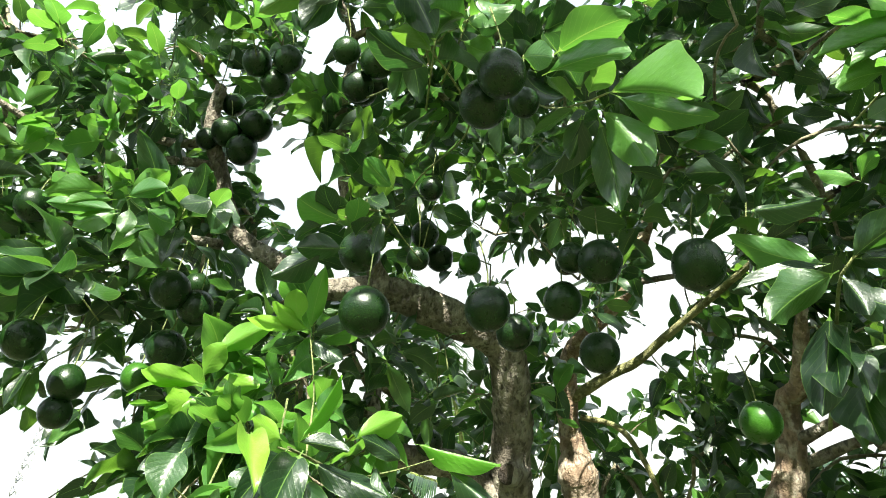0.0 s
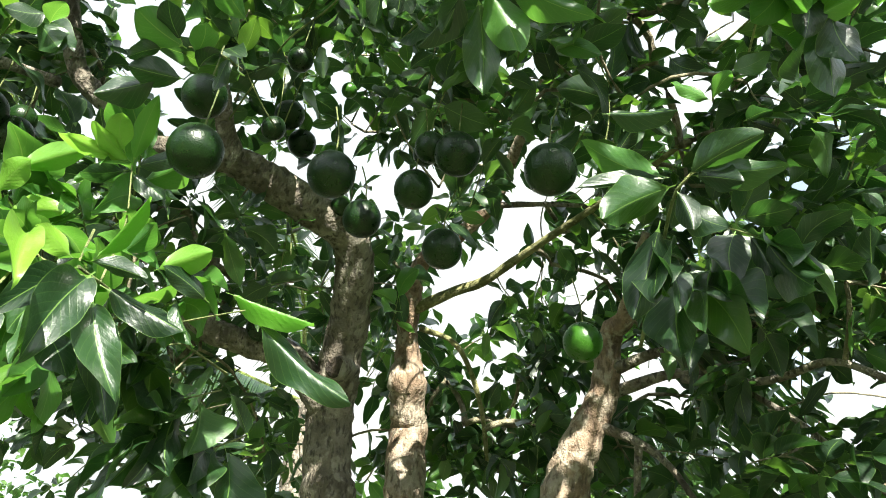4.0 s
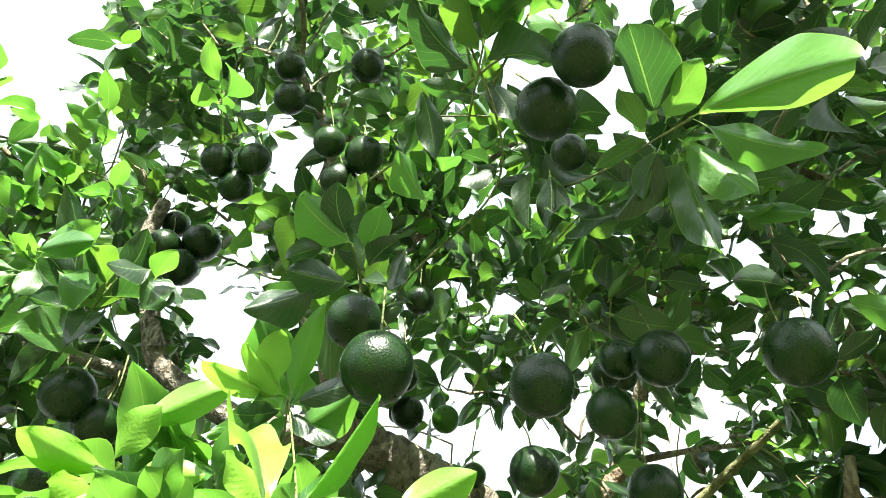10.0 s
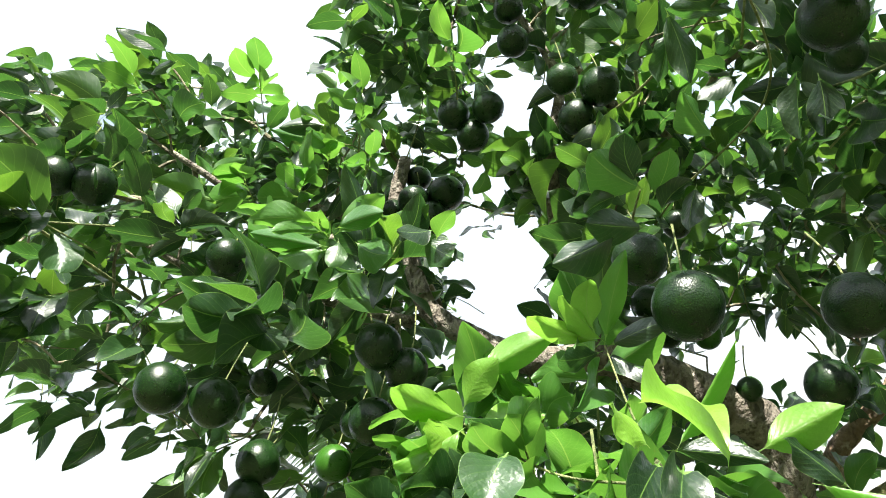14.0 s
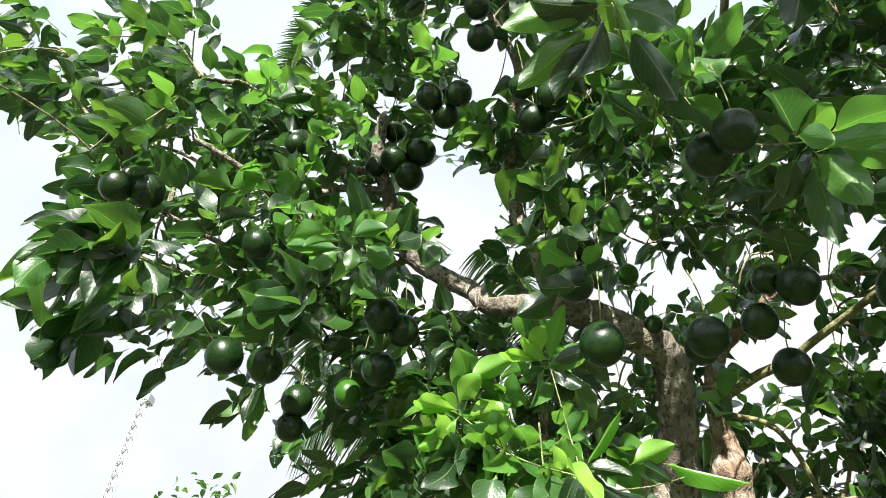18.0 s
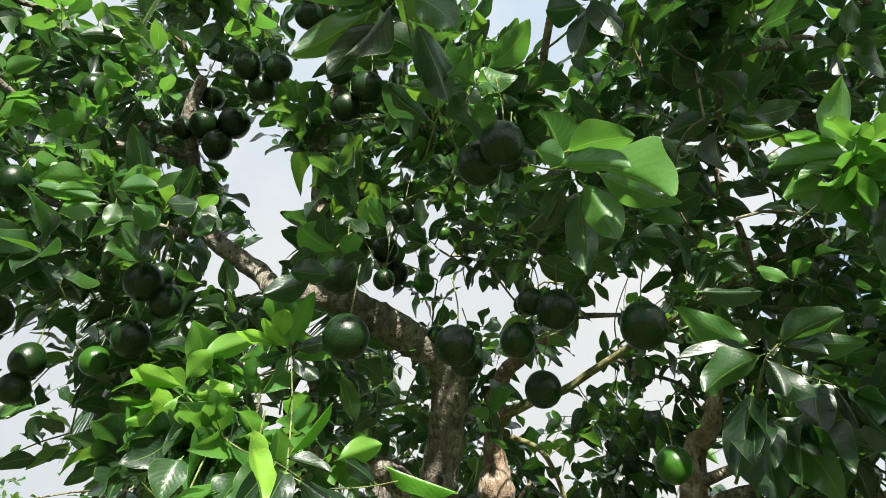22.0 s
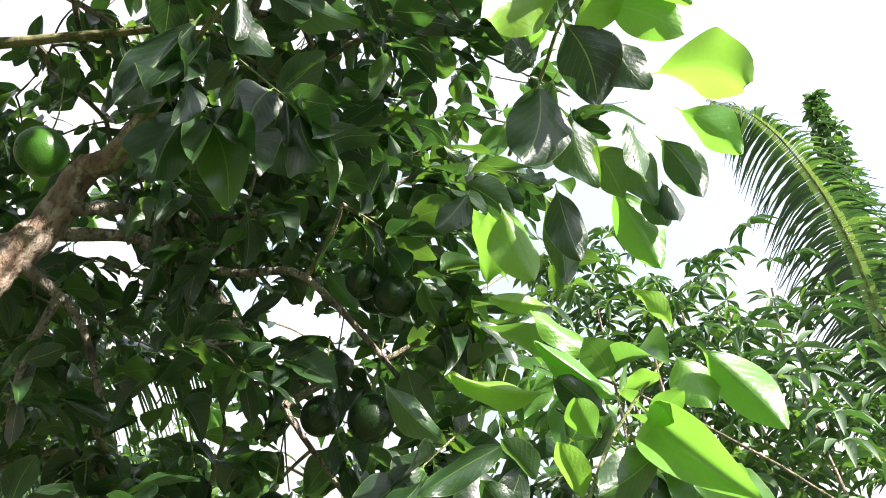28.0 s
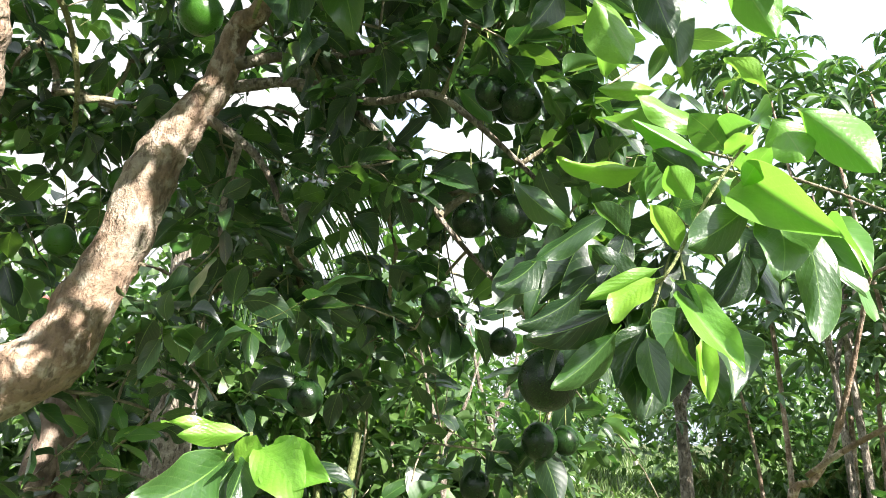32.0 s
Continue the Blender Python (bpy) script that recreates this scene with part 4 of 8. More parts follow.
clump(1.780, 2.848, 2.658)
clump(0.303, 2.962, 3.225)
clump(0.131, 3.989, 2.736)
clump(0.717, 2.960, 2.268)
clump(0.425, 3.794, 2.675)
clump(0.643, 3.366, 2.711)
clump(1.157, 3.268, 3.452)
clump(0.652, 2.979, 2.882)
clump(0.617, 3.156, 2.789)
clump(0.200, 3.980, 2.447)
clump(-0.660, 2.744, 2.288)
clump(-1.212, 3.261, 3.302)
clump(-0.121, 3.961, 3.000)
clump(-0.183, 2.693, 2.974)
clump(-0.016, 3.057, 2.290)
clump(-1.019, 3.390, 2.825)
clump(0.004, 3.581, 3.176)
clump(-0.845, 3.739, 3.428)
clump(-1.222, 3.281, 3.436)
clump(-0.954, 2.688, 3.020)
clump(-0.511, 2.857, 2.798)
clump(0.088, 2.906, 2.633)
clump(-0.095, 3.098, 3.331)
clump(-0.277, 3.421, 3.342)
clump(-0.176, 4.155, 2.598)
clump(-0.954, 4.189, 2.578)
clump(-0.380, 4.067, 2.859)
clump(-0.719, 2.474, 2.716)
clump(-0.002, 3.500, 3.150)
clump(-0.502, 3.594, 3.341)
clump(-0.396, 2.702, 2.633)
clump(-0.692, 3.695, 2.667)
clump(-0.983, 4.047, 2.588)
clump(-0.784, 3.137, 2.925)
clump(-1.183, 3.320, 3.234)
clump(-0.226, 2.643, 3.177)
clump(-0.673, 3.463, 2.503)
clump(-0.811, 3.728, 2.891)
clump(2.565, 2.819, 1.524)
clump(2.284, 2.907, 2.219)
clump(2.250, 2.941, 2.771)
clump(1.765, 2.685, 3.108)
clump(0.789, 3.536, 2.759)
clump(0.643, 2.637, 2.010)
clump(1.199, 3.303, 1.391)
clump(2.056, 3.773, 2.473)
clump(2.208, 2.916, 2.222)
clump(1.631, 2.884, 3.266)
clump(1.132, 2.791, 1.681)
clump(1.208, 4.106, 2.409)
clump(1.727, 1.704, 2.692)
clump(1.213, 3.699, 1.672)
clump(1.815, 3.808, 2.941)
clump(1.294, 3.150, 1.859)
clump(1.246, 2.735, 1.925)
clump(0.693, 3.597, 2.321)
clump(1.116, 3.256, 3.215)
clump(2.621, 3.438, 2.510)
clump(1.666, 3.539, 2.673)
clump(2.354, 2.054, 2.339)
clump(2.387, 1.679, 2.226)
clump(1.513, 2.829, 3.222)
clump(1.730, 2.115, 2.753)
clump(2.299, 3.665, 2.480)
clump(2.388, 1.890, 3.401)
clump(2.101, 3.648, 2.810)
clump(2.781, 2.883, 2.389)
clump(2.117, 2.148, 2.172)
clump(-0.256, 2.224, 3.827)
clump(0.308, 1.461, 3.081)
clump(-1.467, 1.224, 2.669)
clump(-1.390, 1.063, 2.962)
clump(-0.104, 1.615, 3.169)
clump(-2.144, 1.900, 3.595)
clump(-1.673, 1.228, 3.040)
clump(0.761, 1.213, 3.481)
clump(-1.193, 1.587, 2.821)
clump(0.487, 1.142, 3.056)
clump(-1.523, 2.555, 3.137)
clump(0.350, 1.281, 2.822)
clump(-0.091, 1.388, 3.579)
clump(0.406, 1.121, 2.888)
clump(-1.169, 2.124, 3.535)
clump(0.213, 2.171, 3.932)
clump(0.352, 1.430, 2.974)
clump(-1.939, 1.894, 3.018)
clump(-1.519, 1.486, 2.903)
clump(0.112, 1.877, 3.785)
clump(-0.657, 1.923, 2.580)
clump(-0.594, 2.205, 3.187)
clump(0.023, 1.651, 3.542)
clump(-0.449, 1.968, 2.880)
clump(-1.706, 2.113, 2.932)
clump(-1.745, 1.943, 3.415)
clump(-0.107, 2.393, 2.814)
clump(-1.558, 2.019, 3.197)
clump(-0.506, 2.157, 2.665)
clump(-0.429, 2.001, 4.223)
clump(0.074, 2.199, 3.680)
clump(-1.621, 1.910, 3.394)
clump(0.206, 1.825, 3.218)
clump(1.453, 2.971, 2.977)
clump(1.179, 2.356, 3.676)
clump(0.500, 3.228, 2.944)
clump(0.613, 3.237, 2.742)
clump(0.461, 3.240, 3.080)
clump(0.439, 3.639, 3.357)
clump(0.749, 3.348, 2.750)
clump(0.610, 3.405, 3.280)
clump(0.107, 2.577, 3.630)
clump(1.594, 3.620, 3.107)
clump(0.892, 3.011, 2.706)
clump(1.157, 2.441, 3.630)
clump(0.596, 3.563, 3.014)
clump(1.230, 2.592, 3.378)
clump(0.294, 3.384, 3.432)
clump(0.959, 2.688, 3.237)
clump(0.403, 3.385, 2.663)
clump(0.176, 2.762, 3.399)
clump(1.211, 3.425, 2.925)
clump(1.551, 3.174, 3.258)
clump(1.090, 3.059, 2.870)
clump(1.035, 2.612, 3.387)
clump(1.320, 3.811, 2.999)
clump(0.592, 3.470, 3.906)
clump(1.333, 2.577, 3.487)
clump(1.236, 2.833, 4.338)
clump(0.599, 3.558, 3.107)
clump(1.163, 3.456, 3.409)
clump(1.001, 3.616, 3.016)
clump(1.189, 3.056, 3.818)
clump(1.137, 2.149, 3.615)
clump(0.641, 3.594, 3.305)
clump(1.149, 3.611, 3.183)
clump(1.325, 2.715, 3.025)
clump(0.966, 1.502, 3.322)
clump(1.154, 1.326, 2.997)
clump(1.186, 1.247, 3.796)
clump(1.488, 0.810, 3.975)
clump(1.162, 1.195, 3.874)
clump(0.750, 0.881, 3.397)
clump(0.797, 1.618, 3.252)
clump(0.768, 0.960, 3.568)
clump(0.964, 0.849, 3.727)
clump(1.284, 1.473, 3.809)
clump(1.354, 1.401, 3.160)
clump(1.379, 1.005, 3.986)
clump(0.969, 1.001, 3.422)
clump(1.553, 1.645, 3.637)
clump(1.679, 1.455, 3.754)
clump(1.371, 0.955, 3.637)
clump(1.290, 1.202, 3.246)
clump(1.818, 1.862, 3.099)
clump(1.632, 1.956, 2.959)
clump(1.987, 2.103, 2.858)
clump(1.722, 1.792, 2.937)
clump(1.906, 1.840, 3.431)
clump(1.645, 2.024, 2.718)
clump(1.731, 1.989, 3.307)
clump(1.393, 1.755, 2.904)
clump(1.251, 1.581, 2.917)
clump(1.492, 2.144, 3.047)
clump(1.905, 1.820, 3.341)
clump(1.857, 1.985, 2.857)
clump(1.610, 2.131, 3.233)
clump(1.763, 2.263, 2.991)
clump(1.659, 1.744, 3.214)
clump(1.111, 1.669, 2.990)
clump(1.841, 1.769, 3.419)
clump(1.856, 1.905, 3.245)
clump(-0.865, 1.769, 4.237)
clump(-0.767, 1.832, 3.900)
clump(-1.622, 2.071, 3.581)
clump(-1.230, 1.734, 3.895)
clump(-1.077, 1.572, 3.537)
clump(-1.560, 1.664, 3.685)
clump(-0.733, 1.634, 3.968)
clump(-0.999, 2.054, 3.700)
clump(-0.892, 1.771, 4.110)
clump(-0.967, 1.979, 3.982)
clump(-1.527, 1.875, 3.767)
clump(-1.438, 1.820, 3.546)
clump(-1.255, 1.683, 3.641)
clump(-1.625, 1.233, 3.659)
clump(-1.473, 1.823, 3.947)
clump(-1.790, 1.674, 3.929)
clump(-1.784, 1.503, 4.104)
clump(-2.093, 1.479, 3.529)
clump(-1.762, 1.236, 3.735)
clump(-1.947, 1.159, 3.320)
clump(-1.651, 1.521, 3.542)
clump(-2.095, 1.509, 3.758)
clump(-1.938, 1.455, 3.695)
clump(-1.792, 1.416, 3.585)
clump(-1.691, 1.440, 3.834)
clump(-1.844, 1.267, 3.310)
clump(-2.148, 1.503, 3.868)
clump(-1.783, 1.628, 3.835)
clump(-1.756, 1.539, 3.853)
clump(-1.851, 1.185, 3.600)
clump(-2.100, 1.348, 3.525)
clump(-1.244, 1.695, 4.280)
clump(-2.292, 1.385, 3.843)
clump(-2.127, 1.402, 3.475)
clump(-0.991, 1.675, 2.940)
clump(-0.954, 1.663, 2.818)
clump(-0.220, 1.421, 3.040)
clump(-0.221, 1.537, 3.089)
clump(-0.220, 1.523, 3.188)
clump(-0.250, 1.386, 2.912)
clump(-0.109, 1.448, 3.852)
clump(-0.223, 1.163, 3.790)
clump(-0.335, 1.620, 4.346)
clump(-0.424, 1.340, 3.785)
clump(-0.359, 1.279, 4.376)
clump(-0.313, 1.357, 4.312)
clump(-0.118, 1.186, 4.076)
clump(-0.330, 1.329, 4.072)
clump(-0.451, 1.242, 4.455)
clump(-0.391, 1.313, 4.194)
clump(-1.295, 1.608, 3.666)
clump(-1.037, 1.631, 3.844)
clump(-1.429, 1.477, 3.688)
clump(-1.412, 1.535, 3.788)
clump(-1.280, 1.723, 3.532)
clump(-1.214, 1.681, 3.290)
clump(-1.440, 1.657, 3.280)
clump(-1.260, 1.638, 3.540)
clump(-1.111, 1.808, 3.577)
clump(-1.521, 1.645, 3.369)
clump(-1.528, 1.354, 3.568)
clump(-1.192, 1.643, 3.879)
clump(-1.556, 1.410, 3.645)
clump(-1.028, 1.736, 3.849)
clump(-1.476, 1.537, 3.476)
clump(-1.489, 1.731, 3.695)
clump(-1.130, 1.869, 3.644)
clump(-0.943, 1.683, 3.940)
clump(-0.945, 1.737, 3.769)
clump(0.056, 1.618, 4.071)
clump(0.490, 1.197, 4.316)
clump(0.781, 1.562, 3.775)
clump(0.329, 1.776, 3.746)
clump(0.888, 1.596, 4.075)
clump(0.604, 1.013, 3.634)
clump(-0.063, 1.088, 3.897)
clump(0.031, 1.812, 3.704)
clump(0.580, 1.790, 3.999)
clump(0.809, 1.356, 4.128)
clump(0.558, 1.506, 3.490)
clump(0.588, 1.055, 3.537)
clump(0.816, 1.690, 3.737)
clump(0.762, 1.611, 4.070)
clump(0.759, 1.407, 4.178)
clump(-0.043, 1.562, 4.199)
clump(-0.050, 1.012, 3.467)
clump(0.532, 1.972, 3.879)
clump(0.128, 1.690, 3.482)
clump(0.643, 1.591, 3.369)
clump(0.294, 1.854, 3.897)
clump(-0.027, 1.732, 3.754)
clump(0.832, 1.207, 4.090)
clump(0.783, 1.534, 3.957)
clump(0.753, 1.245, 4.138)
clump(1.376, 1.192, 3.669)
clump(1.390, 0.858, 3.917)
clump(1.091, 1.298, 3.548)
clump(1.189, 1.063, 3.614)
clump(1.130, 1.313, 3.776)
clump(1.152, 0.932, 3.979)
clump(1.112, 1.426, 3.861)
clump(1.157, 1.166, 3.379)
clump(1.088, 1.231, 3.428)
clump(1.275, 0.981, 4.000)
clump(-1.135, 1.499, 2.816)
clump(-1.281, 1.703, 2.972)
clump(-1.239, 1.354, 2.893)
clump(-1.247, 1.517, 2.836)
clump(-1.216, 1.785, 3.211)
clump(-1.066, 1.612, 3.088)
clump(-1.026, 1.518, 3.430)
clump(-1.368, 1.683, 3.001)
clump(-1.066, 1.756, 3.096)
clump(-1.296, 1.748, 3.184)
clump(-1.143, 1.933, 3.056)
clump(1.606, 1.775, 2.239)
clump(1.811, 1.608, 2.336)
clump(1.647, 1.668, 2.427)
clump(1.688, 1.868, 2.238)
clump(1.947, 1.597, 2.670)
clump(1.709, 1.589, 2.174)
clump(1.899, 1.546, 2.212)
clump(1.378, 2.033, 2.527)
clump(1.385, 1.825, 2.331)
clump(1.821, 1.730, 2.725)
clump(1.344, 1.800, 2.252)
clump(1.586, 1.917, 2.432)
clump(1.406, 1.659, 2.633)
clump(1.645, 1.462, 3.215)
clump(1.756, 1.477, 2.678)
clump(1.795, 1.453, 2.762)
clump(1.462, 1.516, 2.834)
clump(1.361, 1.301, 2.539)
clump(1.557, 1.597, 2.902)
clump(1.583, 1.900, 3.019)
clump(1.629, 1.573, 3.258)
clump(1.777, 1.507, 2.515)
clump(1.403, 1.306, 2.902)
clump(1.440, 1.206, 2.649)
clump(1.286, 1.366, 2.468)
clump(1.337, 1.561, 2.723)
clump(1.666, 1.590, 3.014)
clump(1.859, 1.856, 2.700)
clump(-1.876, 1.688, 3.262)
clump(-1.715, 1.538, 3.401)
clump(-1.566, 1.158, 3.050)
clump(-1.725, 1.613, 3.155)
clump(-1.904, 1.610, 3.160)
clump(-1.698, 1.355, 3.127)
clump(-1.704, 1.711, 3.304)
clump(-1.886, 1.341, 3.359)
clump(-1.438, 1.361, 3.012)
# out-of-view clumps above the camera, added to shade the crown's right side
clump(1.098, 0.336, 3.685)
clump(1.316, 0.021, 3.838)
clump(0.952, -0.198, 3.356)
clump(0.236, -0.752, 4.234)
clump(0.260, 0.271, 3.593)
clump(1.170, -0.218, 4.130)
clump(1.159, -0.333, 4.002)
clump(0.836, -0.003, 4.106)
clump(0.291, -0.071, 3.921)
clump(0.603, -0.092, 3.255)
clump(0.250, -0.493, 4.164)
clump(1.258, -0.536, 4.036)
clump(0.222, -0.465, 4.058)
clump(1.000, 0.291, 4.082)
clump(0.711, 0.277, 3.939)
clump(0.589, -0.081, 4.323)
clump(0.288, -0.217, 3.982)
clump(1.195, 0.045, 3.797)
clump(-0.051, 0.333, 3.656)
clump(0.944, -0.004, 4.233)
clump(0.527, 0.067, 4.280)
clump(-0.051, -0.493, 4.083)
clump(0.187, -0.842, 4.396)
clump(1.094, 0.214, 3.974)
clump(0.608, -0.896, 4.036)
clump(0.975, -1.210, 3.961)
clump(1.064, -0.522, 4.294)
clump(0.620, 0.139, 4.221)
clump(0.274, -0.511, 3.982)
clump(1.047, -0.631, 3.655)
clump(1.131, 0.392, 3.569)
clump(0.119, 0.222, 4.391)
clump(1.078, 0.066, 3.240)
clump(1.088, 0.019, 4.145)
clump(0.556, -1.038, 4.249)
clump(1.159, 0.091, 4.139)
clump(1.329, -0.046, 3.927)
clump(-0.099, -0.774, 4.278)
clump(0.872, -0.149, 4.171)
clump(1.231, 0.288, 3.502)
clump(1.253, 0.253, 3.792)
clump(0.571, -0.121, 3.495)
clump(0.451, 0.083, 3.730)
clump(0.285, -0.268, 4.128)
clump(0.966, 0.082, 3.119)
clump(0.964, 0.387, 3.969)
clump(0.426, -0.645, 4.069)
clump(0.537, -1.209, 4.258)
clump(1.095, -0.365, 3.325)
clump(0.619, -0.432, 3.788)
clump(0.337, -0.250, 3.795)
clump(0.780, -0.279, 4.348)
clump(0.992, -1.074, 3.993)
clump(0.297, 0.189, 3.712)
clump(0.535, -0.646, 3.870)
clump(0.947, -0.484, 4.353)
clump(1.278, -0.426, 4.148)
clump(0.278, -0.878, 4.210)
clump(-0.089, -0.870, 4.340)
clump(0.563, -0.108, 3.599)
clump(1.001, -0.216, 3.471)
clump(0.968, -0.243, 4.303)
clump(0.621, 0.223, 3.359)
clump(0.737, -0.514, 4.317)
clump(0.375, 0.296, 3.531)
clump(0.373, 0.109, 3.663)
clump(0.943, 0.218, 3.976)
clump(0.345, -0.125, 3.741)
clump(1.276, -0.488, 4.322)
clump(0.436, 0.121, 3.848)
clump(0.663, 0.442, 4.010)
clump(0.483, 0.170, 3.419)
clump(0.507, -0.480, 3.742)
clump(0.998, -0.812, 4.388)
clump(0.915, 0.122, 3.951)
clump(0.979, -0.487, 3.739)
clump(0.757, 0.194, 3.730)
clump(0.571, -0.546, 3.818)
clump(0.467, 0.240, 3.490)
clump(0.970, -0.129, 4.221)
clump(0.550, 0.162, 4.088)
clump(-0.068, -0.653, 4.129)
clump(0.397, -0.462, 4.097)
clump(0.500, -1.112, 3.275)
clump(0.032, -0.998, 3.838)
clump(0.629, 0.342, 3.974)
clump(-0.459, -0.781, 3.955)
clump(-0.309, 0.401, 4.158)
clump(0.303, -0.217, 2.682)
clump(1.137, -1.112, 4.011)
clump(0.326, -0.404, 3.794)
clump(1.473, -0.960, 3.938)
clump(1.627, -0.647, 3.344)
clump(2.403, -0.584, 4.097)
clump(0.866, -0.360, 3.227)
clump(0.387, -1.176, 4.152)
clump(1.912, -0.340, 3.458)
# the crown in view again
clump(-0.955, 1.116, 3.738)
clump(-0.818, 1.120, 3.606)
clump(-0.971, 1.327, 3.672)
clump(-1.048, 1.214, 3.911)
clump(-0.999, 0.931, 4.065)
clump(-0.827, 1.290, 3.671)
clump(-0.857, 1.142, 4.001)
clump(-0.750, 0.914, 3.756)
clump(-0.467, 1.683, 3.596)
clump(-0.458, 1.687, 3.582)
clump(-0.449, 1.546, 3.312)
clump(-0.321, 0.976, 3.774)
clump(-0.704, 0.985, 3.680)
clump(-0.384, 1.022, 4.087)
clump(-0.605, 0.933, 3.979)
clump(-0.744, 0.935, 3.874)
clump(-0.415, 0.913, 3.747)
clump(-0.296, 1.030, 4.128)
clump(-0.274, 1.000, 3.912)
clump(-0.488, 1.057, 3.923)
clump(-0.675, 1.009, 4.110)
clump(-0.532, 1.657, 3.660)
clump(-0.581, 1.723, 3.625)
clump(-0.645, 1.564, 3.727)
clump(-0.959, 1.337, 4.228)
clump(-1.132, 1.465, 4.401)
clump(-1.235, 1.503, 4.311)
clump(-1.136, 1.428, 4.463)
clump(-1.109, 1.311, 4.282)
clump(-0.918, 1.268, 4.272)
clump(-1.060, 1.496, 4.109)
clump(-1.735, 1.453, 3.858)
clump(-1.945, 1.347, 3.935)
clump(0.162, 3.293, 3.322)
clump(0.388, 2.919, 3.186)
clump(0.650, 3.404, 2.570)
clump(0.738, 3.213, 2.684)
clump(0.557, 3.367, 3.002)
clump(0.636, 3.066, 2.977)
clump(0.449, 3.810, 3.318)
clump(0.294, 3.453, 3.313)
clump(0.972, 4.043, 2.581)
clump(0.332, 3.599, 3.458)
clump(0.421, 3.221, 3.644)
clump(0.778, 3.241, 2.731)
clump(0.805, 3.284, 2.640)
clump(0.424, 2.920, 3.071)
clump(0.416, 3.340, 3.105)
clump(1.506, 3.564, 2.842)
clump(1.705, 3.418, 2.635)
clump(1.143, 2.863, 2.698)
clump(1.290, 3.497, 2.607)
clump(1.488, 3.370, 3.084)
clump(1.289, 3.305, 2.747)
clump(1.412, 3.191, 2.668)
clump(1.239, 3.074, 2.655)
clump(1.159, 3.281, 2.953)
clump(1.437, 3.453, 3.015)
clump(1.095, 3.021, 3.417)
clump(1.083, 2.515, 2.981)
clump(0.427, 3.394, 3.464)
clump(0.460, 3.160, 2.922)
clump(0.618, 3.282, 2.861)
clump(0.598, 3.402, 3.210)
clump(0.919, 3.295, 2.896)
clump(0.959, 2.897, 2.996)
clump(0.604, 3.611, 3.042)
clump(1.300, 3.239, 3.075)
clump(1.561, 2.661, 2.769)
clump(1.739, 2.352, 3.332)
clump(1.826, 2.703, 3.278)
clump(2.029, 2.563, 3.449)
clump(1.959, 2.476, 2.782)
clump(1.988, 2.659, 2.812)
clump(1.678, 2.769, 2.879)
clump(1.854, 2.735, 2.894)
clump(1.551, 2.431, 3.257)
clump(2.197, 2.595, 3.365)
clump(1.540, 2.617, 3.350)
clump(2.096, 2.814, 3.325)
clump(0.742, 2.965, 2.632)
clump(0.989, 3.354, 2.669)
clump(0.561, 3.390, 3.078)
clump(1.269, 3.633, 2.869)
clump(1.174, 3.649, 2.614)
clump(1.076, 4.008, 2.251)
clump(0.945, 2.955, 2.475)
clump(0.967, 3.166, 2.804)
clump(1.402, 3.786, 1.634)
clump(1.230, 3.374, 1.728)
clump(1.139, 3.636, 2.059)
clump(0.958, 3.906, 2.599)
clump(0.946, 3.170, 1.897)
clump(1.395, 3.111, 2.022)
clump(1.359, 2.880, 1.802)
clump(1.055, 4.112, 2.510)
clump(0.651, 3.270, 2.971)
clump(0.799, 3.696, 2.488)
clump(0.805, 2.868, 2.690)
clump(1.246, 3.248, 2.453)
clump(2.183, 3.226, 2.186)
clump(2.095, 2.407, 2.002)
clump(1.651, 3.340, 2.900)
clump(1.768, 3.654, 2.322)
clump(1.665, 2.843, 2.364)
clump(2.549, 2.676, 2.183)
clump(1.585, 3.221, 2.008)
clump(2.065, 3.187, 1.985)
clump(2.595, 2.783, 2.134)
clump(2.018, 3.132, 2.309)
clump(1.769, 2.810, 2.713)
clump(2.010, 2.231, 1.816)
clump(0.998, 2.684, 2.973)
clump(1.042, 2.725, 3.145)
clump(0.903, 2.741, 2.814)
clump(1.040, 3.083, 3.066)
clump(0.726, 2.888, 2.659)
clump(1.112, 3.076, 3.061)
clump(0.755, 2.606, 2.920)
clump(0.990, 2.743, 2.868)
clump(0.373, 2.766, 3.266)
clump(0.550, 3.156, 3.193)
clump(0.379, 3.497, 2.997)
clump(0.642, 3.378, 3.040)
clump(0.499, 2.053, 3.585)
clump(0.371, 2.296, 3.712)
clump(0.122, 2.121, 3.393)
clump(0.613, 2.110, 3.660)
clump(0.420, 2.371, 3.835)
clump(0.262, 2.141, 3.402)
clump(0.390, 1.922, 3.841)
clump(1.163, 3.264, 3.571)
clump(1.165, 3.089, 3.160)
clump(1.015, 3.236, 3.142)
clump(0.874, 3.444, 3.502)
clump(0.738, 1.828, 4.249)
clump(0.364, 1.727, 3.741)
clump(0.588, 1.968, 4.116)
clump(0.606, 2.011, 4.218)
clump(-0.003, 1.392, 3.952)
clump(0.528, 1.812, 4.004)
clump(0.180, 1.821, 3.941)
clump(1.168, 2.315, 1.992)
clump(1.703, 2.198, 1.690)
clump(1.621, 2.006, 2.126)
clump(1.316, 2.188, 1.797)
clump(1.603, 2.347, 2.084)
clump(1.367, 2.647, 2.209)
clump(1.180, 2.694, 2.340)
clump(1.779, 2.539, 2.131)
clump(1.629, 2.199, 1.742)
clump(1.461, 2.649, 2.239)
clump(1.260, 1.443, 2.668)
clump(1.364, 1.930, 2.665)
clump(1.670, 1.807, 2.716)
